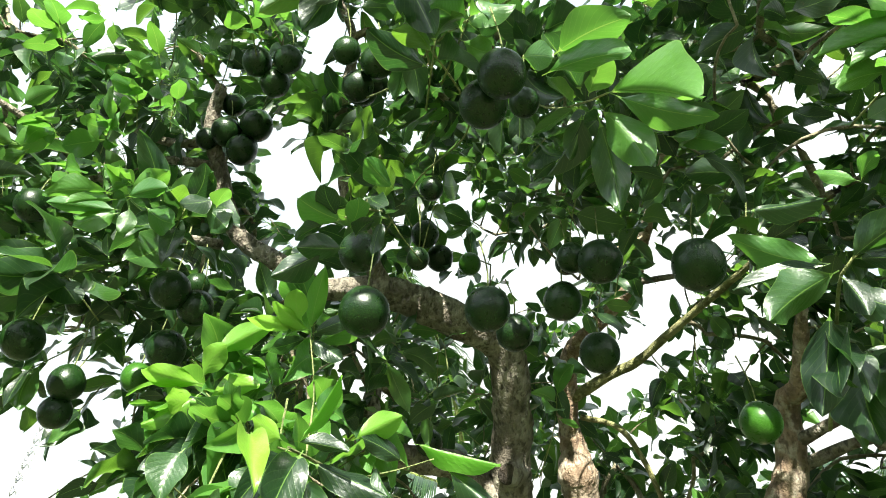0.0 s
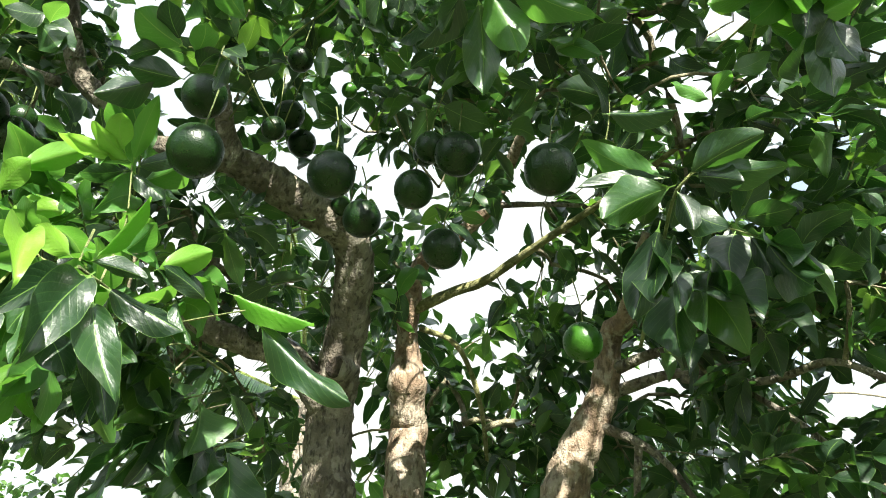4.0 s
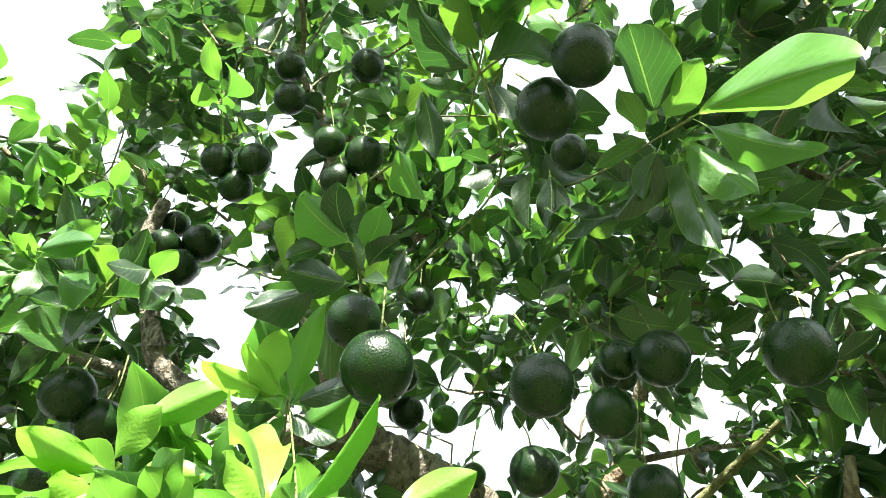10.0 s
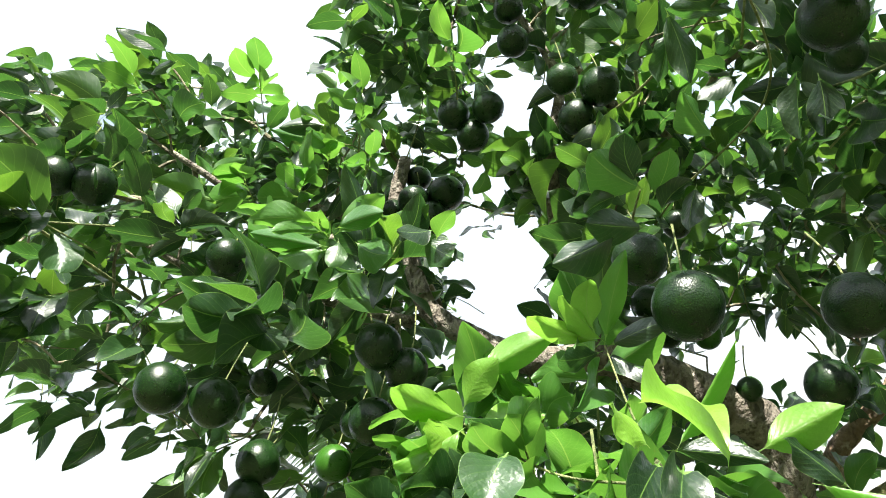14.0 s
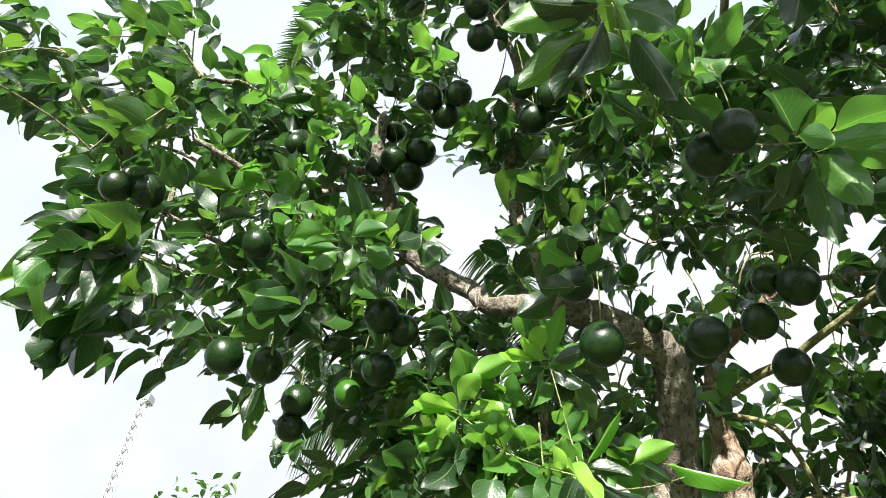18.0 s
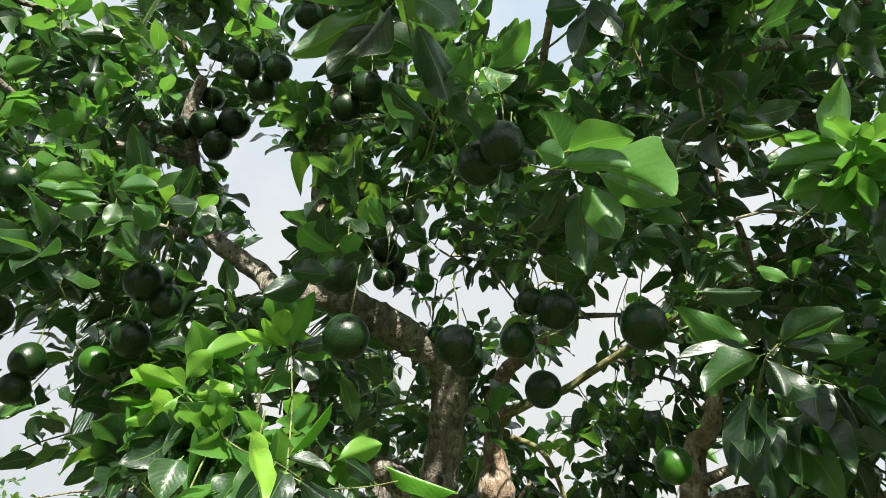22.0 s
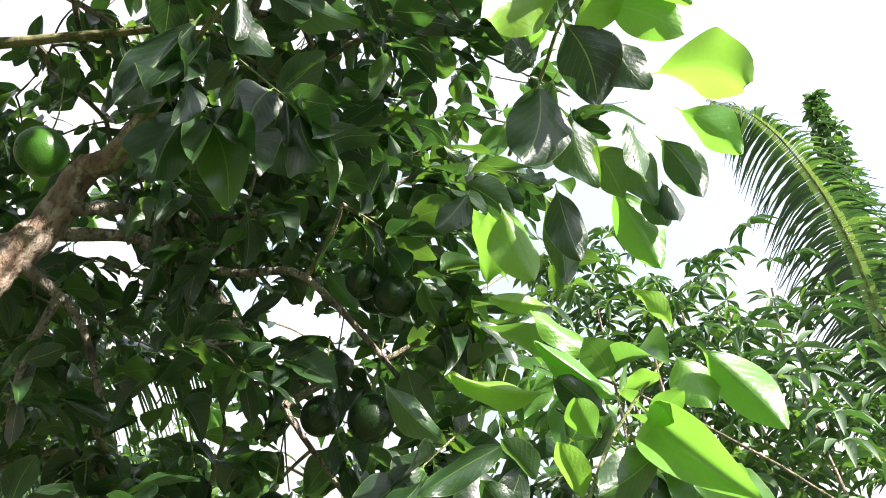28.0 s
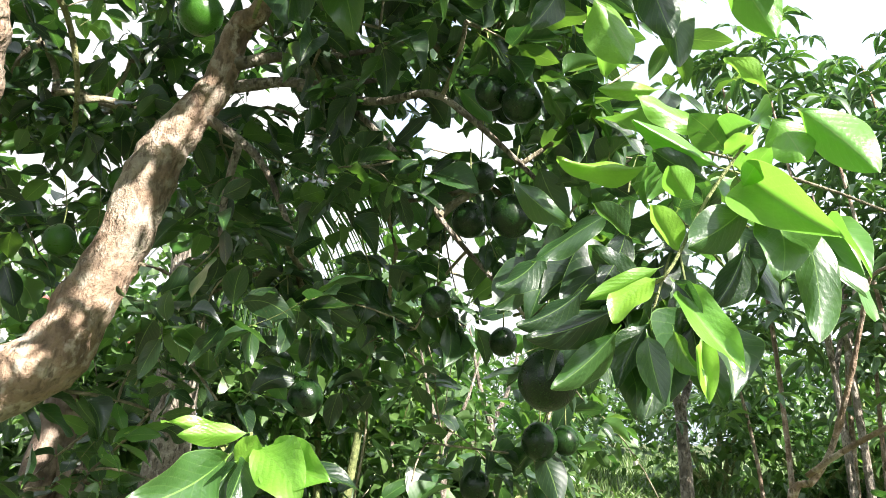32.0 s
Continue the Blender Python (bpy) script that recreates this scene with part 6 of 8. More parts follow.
tree_leaf(-0.138, 0.618, 2.723, -0.277, 0.587, 2.692, (-0.30, 0.74, 0.60), 0.082, 0, 0)
tree_leaf(-0.126, 0.601, 2.734, -0.029, 0.475, 2.745, (0.70, 0.58, 0.42), 0.075, 1, 1)
tree_leaf(-0.120, 0.623, 2.719, -0.020, 0.627, 2.643, (0.43, 0.66, 0.62), 0.075, 0, 4)
tree_leaf(-0.167, 0.649, 2.703, -0.307, 0.714, 2.594, (-0.35, 0.54, 0.76), 0.068, 0, 1)
tree_leaf(-0.155, 0.663, 2.692, -0.236, 0.738, 2.575, (-0.60, 0.42, 0.68), 0.075, 0, 8)
tree_leaf(-0.100, 0.654, 2.694, -0.012, 0.728, 2.560, (0.10, 0.84, 0.53), 0.075, 0, 0)
tree_leaf(-0.137, 0.636, 2.710, -0.211, 0.701, 2.606, (0.36, 0.88, 0.29), 0.068, 0, 2)
tree_leaf(-0.133, 0.613, 2.726, -0.220, 0.559, 2.711, (-0.50, 0.65, 0.57), 0.061, 1, 5)
tree_leaf(0.267, 0.638, 2.887, 0.099, 0.582, 2.907, (0.04, 0.23, 0.97), 0.100, 1, 7)
tree_leaf(0.256, 0.638, 2.891, 0.259, 0.520, 2.895, (-0.24, 0.03, 0.97), 0.083, 1, 6)
tree_leaf(0.290, 0.594, 2.905, 0.380, 0.506, 2.854, (0.28, -0.26, 0.93), 0.086, 1, 0)
tree_leaf(0.273, 0.637, 2.886, 0.362, 0.577, 2.822, (0.52, -0.13, 0.84), 0.058, 1, 9)
tree_leaf(0.245, 0.654, 2.884, 0.308, 0.674, 2.781, (0.02, 0.98, 0.20), 0.083, 0, 6)
tree_leaf(0.242, 0.670, 2.876, 0.162, 0.672, 2.834, (-0.37, 0.54, 0.76), 0.078, 0, 0)
tree_leaf(0.251, 0.658, 2.880, 0.232, 0.727, 2.772, (0.39, 0.81, 0.44), 0.083, 0, 1)
tree_leaf(0.275, 0.635, 2.887, 0.166, 0.534, 2.916, (0.40, -0.17, 0.90), 0.069, 1, 1)
tree_leaf(0.169, 0.617, 2.331, 0.252, 0.543, 2.301, (0.30, -0.06, 0.95), 0.067, 1, 6)
tree_leaf(0.126, 0.628, 2.339, 0.164, 0.597, 2.294, (0.81, 0.24, 0.53), 0.041, 1, 6)
tree_leaf(0.154, 0.639, 2.315, 0.254, 0.573, 2.270, (0.43, 0.04, 0.90), 0.037, 1, 9)
tree_leaf(-1.400, 1.035, 2.458, -1.429, 1.005, 2.336, (-0.83, 0.56, 0.06), 0.082, 1, 7)
tree_leaf(-1.317, 1.052, 2.527, -1.240, 0.994, 2.559, (-0.39, -0.00, 0.92), 0.098, 0, 1)
tree_leaf(-1.321, 1.064, 2.507, -1.238, 1.084, 2.449, (-0.06, 0.97, 0.25), 0.101, 0, 8)
tree_leaf(-1.242, 1.092, 2.549, -1.134, 1.100, 2.524, (-0.11, 0.98, -0.14), 0.066, 0, 9)
tree_leaf(-1.342, 1.040, 2.515, -1.372, 0.971, 2.451, (-0.82, -0.16, 0.56), 0.082, 0, 0)
tree_leaf(-1.313, 1.044, 2.539, -1.315, 0.964, 2.521, (-0.53, -0.17, 0.83), 0.094, 0, 1)
tree_leaf(-1.252, 1.114, 2.511, -1.184, 1.145, 2.417, (-0.25, 0.96, 0.14), 0.079, 0, 9)
tree_leaf(-1.330, 1.072, 2.488, -1.344, 1.079, 2.338, (-0.45, 0.89, 0.08), 0.085, 0, 7)
tree_leaf(-1.351, 1.062, 2.478, -1.375, 1.069, 2.312, (-0.88, 0.45, 0.15), 0.082, 0, 0)
tree_leaf(-0.817, 1.329, 2.713, -0.940, 1.242, 2.651, (-0.63, 0.46, 0.63), 0.053, 1, 2)
tree_leaf(-0.805, 1.315, 2.735, -0.690, 1.243, 2.765, (0.00, 0.38, 0.92), 0.069, 1, 3)
tree_leaf(-0.764, 1.332, 2.732, -0.667, 1.326, 2.671, (0.29, 0.87, 0.39), 0.076, 1, 5)
tree_leaf(-0.821, 1.332, 2.707, -0.886, 1.292, 2.618, (-0.58, 0.81, 0.06), 0.069, 1, 7)
tree_leaf(-0.623, 1.352, 2.756, -0.550, 1.346, 2.681, (0.31, 0.92, 0.23), 0.079, 0, 3)
tree_leaf(-0.955, 1.403, 2.534, -1.069, 1.333, 2.431, (-0.73, 0.51, 0.47), 0.083, 0, 4)
tree_leaf(-0.957, 1.390, 2.552, -0.865, 1.398, 2.475, (-0.19, 0.97, -0.13), 0.086, 0, 6)
tree_leaf(-1.189, 1.544, 3.665, -1.298, 1.449, 3.569, (-0.73, 0.65, 0.19), 0.061, 1, 3)
tree_leaf(-0.601, 1.342, 2.775, -0.658, 1.297, 2.712, (-0.50, 0.85, -0.16), 0.066, 0, 6)
tree_leaf(-0.818, 1.272, 2.715, -0.929, 1.204, 2.640, (-0.56, 0.02, 0.83), 0.054, 1, 5)
tree_leaf(-0.812, 1.286, 2.708, -0.890, 1.236, 2.642, (-0.64, -0.01, 0.77), 0.038, 1, 2)
tree_leaf(-0.793, 1.287, 2.716, -0.684, 1.256, 2.722, (0.07, 0.45, 0.89), 0.052, 1, 0)
tree_leaf(-0.787, 1.305, 2.707, -0.792, 1.321, 2.634, (-0.19, 0.95, 0.23), 0.047, 0, 4)
tree_leaf(-0.970, 1.372, 2.554, -1.089, 1.301, 2.453, (-0.61, 0.77, 0.18), 0.050, 0, 1)
tree_leaf(-0.966, 1.364, 2.564, -0.895, 1.362, 2.546, (0.18, 0.76, 0.63), 0.071, 0, 4)
tree_leaf(-0.591, 1.347, 2.746, -0.543, 1.280, 2.747, (-0.35, -0.24, 0.91), 0.054, 1, 6)
tree_leaf(-0.602, 1.365, 2.731, -0.549, 1.363, 2.689, (0.35, 0.85, 0.40), 0.052, 0, 8)
tree_leaf(0.911, 0.623, 2.273, 0.814, 0.699, 2.173, (0.16, 0.85, 0.50), 0.102, 2, 5)
tree_leaf(0.922, 0.646, 2.255, 0.999, 0.634, 2.155, (0.80, 0.00, 0.60), 0.092, 0, 9)
tree_leaf(0.886, 0.641, 2.282, 0.779, 0.590, 2.322, (0.29, 0.14, 0.95), 0.061, 2, 1)
tree_leaf(0.904, 0.614, 2.280, 0.840, 0.525, 2.309, (-0.02, 0.32, 0.95), 0.078, 2, 4)
tree_leaf(0.910, 0.599, 2.281, 0.968, 0.489, 2.231, (0.30, -0.27, 0.92), 0.070, 2, 0)
tree_leaf(0.923, 0.601, 2.272, 0.912, 0.492, 2.272, (0.31, -0.03, 0.95), 0.068, 2, 4)
tree_leaf(0.935, 0.597, 2.265, 0.990, 0.510, 2.207, (0.70, -0.03, 0.71), 0.068, 2, 4)
tree_leaf(0.958, 0.699, 2.203, 0.963, 0.727, 2.066, (0.88, 0.45, 0.12), 0.095, 0, 9)
tree_leaf(0.938, 0.652, 2.241, 0.834, 0.696, 2.249, (0.02, -0.14, 0.99), 0.051, 0, 2)
tree_leaf(1.056, 0.726, 2.097, 1.101, 0.715, 1.994, (0.80, 0.51, 0.30), 0.061, 0, 3)
tree_leaf(1.049, 0.614, 2.163, 1.086, 0.610, 2.076, (0.51, 0.84, 0.17), 0.056, 0, 4)
tree_leaf(1.029, 0.799, 2.073, 1.083, 0.775, 1.971, (0.67, 0.72, 0.18), 0.078, 2, 2)
tree_leaf(0.996, 0.827, 2.086, 0.975, 0.866, 2.019, (0.84, 0.54, 0.05), 0.048, 0, 1)
tree_leaf(0.941, 0.641, 2.244, 0.926, 0.561, 2.242, (0.60, -0.13, 0.79), 0.051, 2, 8)
tree_leaf(0.949, 0.699, 2.210, 0.889, 0.714, 2.203, (0.12, 0.76, 0.64), 0.056, 0, 5)
tree_leaf(1.046, 0.666, 2.141, 1.085, 0.643, 2.061, (0.79, -0.37, 0.49), 0.068, 0, 3)
tree_leaf(0.968, 0.593, 2.241, 1.017, 0.568, 2.166, (0.77, 0.57, 0.30), 0.065, 0, 7)
tree_leaf(1.136, 0.696, 2.478, 1.198, 0.700, 2.369, (0.70, 0.57, 0.42), 0.089, 0, 0)
tree_leaf(1.228, 0.617, 2.421, 1.185, 0.469, 2.276, (0.50, -0.68, 0.54), 0.115, 2, 8)
tree_leaf(1.279, 0.596, 2.376, 1.330, 0.518, 2.273, (0.75, -0.30, 0.60), 0.076, 2, 2)
tree_leaf(1.273, 0.669, 2.364, 1.336, 0.669, 2.230, (0.74, 0.58, 0.35), 0.070, 0, 5)
tree_leaf(1.298, 0.641, 2.346, 1.353, 0.595, 2.230, (0.90, 0.02, 0.43), 0.070, 0, 8)
tree_leaf(1.315, 0.739, 2.294, 1.393, 0.692, 2.142, (0.90, 0.18, 0.40), 0.087, 2, 2)
tree_leaf(1.159, 0.759, 2.439, 1.188, 0.853, 2.314, (0.59, 0.57, 0.57), 0.087, 0, 3)
tree_leaf(1.440, 1.014, 2.234, 1.301, 1.015, 2.327, (0.55, -0.15, 0.82), 0.085, 2, 6)
tree_leaf(1.208, 0.758, 2.397, 1.283, 0.747, 2.264, (0.63, 0.72, 0.30), 0.085, 0, 7)
tree_leaf(1.347, 0.656, 2.285, 1.363, 0.642, 2.203, (0.84, 0.54, 0.07), 0.059, 0, 0)
tree_leaf(1.345, 0.698, 2.275, 1.362, 0.662, 2.198, (0.97, 0.19, 0.13), 0.053, 0, 9)
tree_leaf(1.274, 0.851, 2.288, 1.345, 0.847, 2.131, (0.91, 0.13, 0.40), 0.070, 0, 8)
tree_leaf(1.020, 0.824, 2.516, 1.076, 0.744, 2.456, (0.51, -0.26, 0.82), 0.096, 2, 5)
tree_leaf(1.092, 0.729, 2.501, 1.057, 0.800, 2.449, (0.40, 0.66, 0.63), 0.074, 2, 3)
tree_leaf(1.089, 0.730, 1.637, 1.091, 0.646, 1.511, (-0.75, -0.56, 0.35), 0.053, 2, 1)
tree_leaf(1.083, 0.734, 1.651, 1.021, 0.805, 1.604, (0.49, 0.73, 0.47), 0.031, 2, 6)
tree_leaf(1.086, 0.736, 1.639, 1.040, 0.781, 1.578, (-0.84, -0.16, 0.51), 0.051, 2, 4)
tree_leaf(1.090, 0.728, 1.636, 1.090, 0.690, 1.579, (-1.00, -0.06, 0.04), 0.031, 0, 5)
tree_leaf(1.153, 0.750, 1.689, 1.096, 0.757, 1.745, (0.70, 0.05, 0.71), 0.046, 2, 0)
tree_leaf(1.188, 0.661, 1.755, 1.129, 0.723, 1.688, (0.61, 0.77, 0.19), 0.068, 0, 1)
tree_leaf(1.210, 0.655, 1.759, 1.172, 0.629, 1.637, (-0.63, -0.70, 0.34), 0.077, 0, 5)
tree_leaf(1.222, 0.621, 1.749, 1.232, 0.617, 1.571, (0.99, 0.11, 0.06), 0.050, 0, 4)
tree_leaf(1.214, 0.695, 1.828, 1.191, 0.563, 1.681, (-0.99, 0.16, 0.01), 0.075, 2, 0)
tree_leaf(1.219, 0.643, 1.889, 1.229, 0.608, 1.811, (0.92, 0.40, -0.05), 0.070, 2, 1)
tree_leaf(1.213, 0.610, 1.891, 1.244, 0.529, 1.776, (0.97, 0.09, 0.21), 0.068, 2, 0)
tree_leaf(1.199, 0.630, 1.908, 1.132, 0.657, 1.945, (0.45, -0.10, 0.89), 0.026, 2, 5)
tree_leaf(1.220, 0.712, 1.829, 1.117, 0.792, 1.896, (0.71, 0.61, 0.36), 0.040, 2, 2)
tree_leaf(1.221, 0.731, 1.815, 1.146, 0.781, 1.855, (0.64, 0.46, 0.62), 0.051, 0, 8)
tree_leaf(1.181, 0.794, 1.850, 1.083, 0.904, 1.859, (0.74, 0.67, -0.09), 0.035, 2, 8)
tree_leaf(1.210, 0.714, 1.849, 1.188, 0.656, 1.852, (0.45, -0.13, 0.88), 0.035, 2, 7)
tree_leaf(1.310, 0.785, 1.950, 1.209, 0.847, 2.002, (0.56, 0.82, 0.10), 0.059, 2, 7)
tree_leaf(1.287, 0.844, 2.052, 1.206, 0.918, 2.047, (0.59, 0.67, 0.46), 0.035, 2, 1)
tree_leaf(1.122, 0.831, 1.768, 1.062, 0.931, 1.693, (0.88, 0.47, -0.07), 0.049, 0, 7)
tree_leaf(1.150, 0.829, 1.760, 1.133, 0.870, 1.662, (0.86, 0.51, 0.06), 0.047, 0, 4)
tree_leaf(1.048, 0.824, 1.635, 0.993, 0.894, 1.579, (0.85, 0.45, -0.28), 0.041, 0, 8)
tree_leaf(1.073, 0.789, 1.608, 1.003, 0.885, 1.563, (0.81, 0.58, -0.03), 0.049, 0, 8)
tree_leaf(1.077, 0.794, 1.583, 1.028, 0.865, 1.501, (0.81, 0.59, 0.01), 0.045, 0, 8)
tree_leaf(1.091, 0.767, 1.576, 1.088, 0.745, 1.481, (-0.77, -0.62, 0.17), 0.042, 0, 6)
tree_leaf(1.102, 0.737, 1.580, 1.099, 0.701, 1.514, (-0.90, 0.40, -0.18), 0.036, 0, 9)
tree_leaf(1.115, 0.708, 1.567, 1.105, 0.697, 1.482, (-0.74, -0.65, 0.17), 0.029, 2, 2)
tree_leaf(1.137, 0.972, 1.750, 1.087, 1.027, 1.681, (0.87, 0.32, -0.37), 0.064, 0, 8)
tree_leaf(1.229, 1.150, 1.969, 1.301, 1.057, 1.860, (0.80, 0.60, 0.01), 0.053, 0, 7)
tree_leaf(1.372, 1.023, 2.182, 1.268, 0.960, 2.275, (0.70, -0.12, 0.71), 0.089, 2, 8)
tree_leaf(1.058, 0.762, 1.687, 1.003, 0.781, 1.722, (0.55, 0.02, 0.84), 0.041, 0, 0)
tree_leaf(1.219, 0.691, 1.712, 1.201, 0.731, 1.627, (0.95, 0.30, -0.06), 0.055, 0, 0)
tree_leaf(1.180, 0.741, 1.773, 1.126, 0.745, 1.809, (0.53, 0.43, 0.73), 0.047, 2, 0)
tree_leaf(1.195, 0.681, 1.778, 1.162, 0.621, 1.809, (0.77, -0.10, 0.64), 0.039, 2, 6)
tree_leaf(1.187, 0.824, 1.668, 1.112, 0.870, 1.719, (0.66, 0.61, 0.43), 0.052, 0, 9)
tree_leaf(1.178, 0.843, 1.669, 1.118, 0.911, 1.636, (0.40, 0.66, 0.63), 0.052, 0, 1)
tree_leaf(1.157, 0.800, 1.613, 1.128, 0.838, 1.517, (-0.94, -0.28, 0.17), 0.045, 0, 1)
tree_leaf(1.168, 0.890, 1.628, 1.128, 0.930, 1.552, (-0.91, -0.14, 0.39), 0.047, 0, 7)
tree_leaf(0.626, 0.864, 1.398, 0.564, 0.871, 1.389, (0.09, 0.98, 0.17), 0.022, 2, 6)
tree_leaf(0.615, 0.872, 1.381, 0.517, 0.828, 1.329, (0.38, -0.92, 0.07), 0.053, 0, 7)
tree_leaf(0.615, 0.872, 1.368, 0.620, 0.845, 1.394, (0.63, 0.58, 0.51), 0.025, 2, 5)
tree_leaf(0.628, 0.864, 1.387, 0.639, 0.792, 1.343, (-0.76, -0.41, 0.51), 0.049, 2, 7)
tree_leaf(0.638, 0.859, 1.388, 0.655, 0.781, 1.360, (-0.94, -0.28, 0.21), 0.049, 2, 1)
tree_leaf(0.656, 0.928, 1.399, 0.575, 0.939, 1.405, (0.15, 0.83, 0.54), 0.021, 2, 9)
tree_leaf(0.643, 0.857, 1.383, 0.701, 0.797, 1.355, (-0.39, -0.68, 0.62), 0.032, 0, 4)
tree_leaf(0.623, 0.868, 1.377, 0.582, 0.866, 1.320, (0.16, -0.98, -0.08), 0.043, 0, 0)
tree_leaf(0.626, 0.866, 1.382, 0.608, 0.854, 1.335, (0.29, -0.95, 0.12), 0.037, 0, 2)

# shoots that carry them
twig((1.733, 1.598, 1.874, 0.0132), (1.428, 1.088, 1.772, 0.0094), (1.192, 0.848, 1.690, 0.0071), (1.111, 0.752, 1.646, 0.0062), (1.184, 0.722, 1.777, 0.0069), (1.219, 0.657, 1.882, 0.0049))
twig((-0.080, 1.832, 2.214, 0.0088), (-0.132, 1.343, 2.047, 0.0065), (-0.206, 1.085, 1.986, 0.0072))
twig((-0.191, 1.142, 2.001, 0.0047), (-0.319, 1.222, 2.073, 0.0042), (-0.448, 1.270, 2.188, 0.0035))
twig((-0.191, 1.142, 2.001, 0.0047), (-0.222, 1.227, 2.169, 0.0043), (-0.253, 1.230, 2.298, 0.0034))
twig((-0.123, 1.339, 2.058, 0.0054), (-0.051, 1.252, 2.036, 0.0040), (0.006, 1.232, 2.048, 0.0030))
twig((0.159, 1.316, 3.187, 0.0069), (0.224, 1.121, 2.874, 0.0067), (0.272, 0.979, 2.707, 0.0058), (0.310, 0.912, 2.651, 0.0056))
twig((0.804, 1.460, 2.258, 0.0118), (0.715, 1.164, 2.281, 0.0101), (0.688, 1.035, 2.318, 0.0084), (0.720, 0.991, 2.344, 0.0053))
twig((-0.277, 1.795, 2.978, 0.0080), (-0.110, 1.420, 2.930, 0.0065), (0.042, 1.085, 2.775, 0.0059), (-0.075, 0.773, 2.700, 0.0062), (-0.127, 0.619, 2.721, 0.0071))
twig((-0.391, 1.503, 3.369, 0.0090), (-0.170, 1.220, 3.090, 0.0080), (-0.009, 0.947, 2.912, 0.0073), (0.120, 0.822, 2.829, 0.0069), (0.223, 0.724, 2.858, 0.0068), (0.269, 0.631, 2.891, 0.0068))
twig((1.273, 0.919, 2.408, 0.0104), (0.994, 0.703, 2.269, 0.0080), (0.930, 0.646, 2.263, 0.0067), (0.913, 0.574, 2.288, 0.0050))
twig((0.679, 0.993, 1.257, 0.0057), (0.641, 0.905, 1.354, 0.0044), (0.626, 0.864, 1.398, 0.0031))
twig((-1.336, 1.464, 2.727, 0.0130), (-1.303, 1.183, 2.564, 0.0097), (-1.323, 1.053, 2.519, 0.0077))
twig((-0.201, 1.479, 2.876, 0.0099), (-0.194, 1.255, 2.662, 0.0070), (-0.192, 1.084, 2.471, 0.0040))
shoot(1.226, 0.887, 1.739, (-0.76, 0.51, -0.39), 7, 0.170)
shoot(1.199, 0.834, 1.612, (-0.44, 0.02, -0.90), 7, 0.160)
shoot(1.222, 0.944, 1.664, (-0.68, 0.46, -0.57), 7, 0.170)
shoot(1.202, 0.767, 1.618, (-0.31, -0.29, -0.91), 6, 0.160)
shoot(1.317, 0.730, 1.775, (-0.19, -0.74, -0.65), 6, 0.170)
shoot(1.272, 0.824, 1.809, (-0.93, 0.04, 0.36), 6, 0.160)
shoot(1.440, 0.952, 2.033, (-0.91, 0.41, 0.05), 6, 0.160, True)
shoot(1.319, 1.136, 1.817, (-0.63, 0.26, -0.73), 7, 0.170)
shoot(-0.256, 1.204, 1.968, (0.09, -0.23, -0.97), 7, 0.160)
shoot(-0.453, 1.315, 2.104, (-0.41, -0.77, -0.49), 7, 0.150)
shoot(-0.223, 1.266, 2.146, (0.41, -0.80, 0.45), 6, 0.140, True)
shoot(-0.357, 1.165, 1.876, (-0.01, -0.36, -0.93), 7, 0.160)
shoot(-0.154, 1.387, 2.176, (0.67, -0.72, 0.19), 6, 0.140)
shoot(-0.419, 1.345, 2.293, (0.14, -0.93, 0.33), 6, 0.140, True)
tuft(-0.354, 1.234, 2.113, (-0.20, -0.96, 0.18), 7, 0.140)
tuft(-0.243, 1.253, 2.046, (-0.16, -0.95, 0.28), 7, 0.140)
tuft(-0.221, 1.354, 2.201, (0.34, -0.87, 0.36), 7, 0.130)
tuft(-0.111, 1.358, 2.139, (0.74, -0.65, 0.20), 7, 0.140)
tuft(-0.353, 1.324, 2.272, (-0.11, -0.96, 0.26), 7, 0.130)
tuft(-0.317, 1.202, 1.971, (-0.36, -0.74, -0.57), 7, 0.140)
tuft(-0.496, 1.327, 2.155, (-0.40, -0.88, -0.27), 7, 0.130)
tuft(-0.237, 1.167, 1.853, (-0.02, -0.43, -0.90), 7, 0.140)
tuft(-1.317, 1.040, 3.027, (-0.06, -0.99, -0.13), 6, 0.130)
tuft(-1.100, 1.137, 3.216, (0.23, -0.97, -0.01), 6, 0.130)
tuft(-0.818, 1.188, 3.155, (0.28, -0.96, 0.05), 6, 0.130)
tuft(-0.614, 1.161, 3.361, (0.08, -1.00, -0.06), 6, 0.130)
tuft(1.369, 0.786, 1.949, (-0.88, -0.13, 0.46), 6, 0.150)
tuft(1.326, 0.632, 1.755, (-0.40, -0.69, -0.61), 6, 0.160)
tuft(-1.162, 1.347, 3.072, (0.12, -0.95, -0.28), 6, 0.130)
tuft(-1.000, 1.373, 3.092, (0.57, -0.81, -0.14), 7, 0.140)
tuft(-0.991, 1.389, 3.275, (0.36, -0.93, -0.08), 6, 0.130)
tuft(-0.886, 1.435, 3.299, (0.48, -0.87, -0.10), 6, 0.130)
tuft(-0.921, 1.459, 2.953, (0.29, -0.94, -0.20), 7, 0.140)
tuft(-1.007, 1.357, 2.889, (0.13, -0.98, -0.14), 6, 0.130)

shoot(-0.206, 1.508, 2.086, (-0.30, -0.60, -0.45), 7, 0.190)
shoot(-0.128, 1.607, 2.035, (-0.30, -0.60, -0.45), 7, 0.190)
shoot(-0.153, 1.564, 1.939, (-0.30, -0.60, -0.45), 7, 0.190)
shoot(-0.060, 1.710, 1.982, (-0.30, -0.60, -0.45), 7, 0.190)

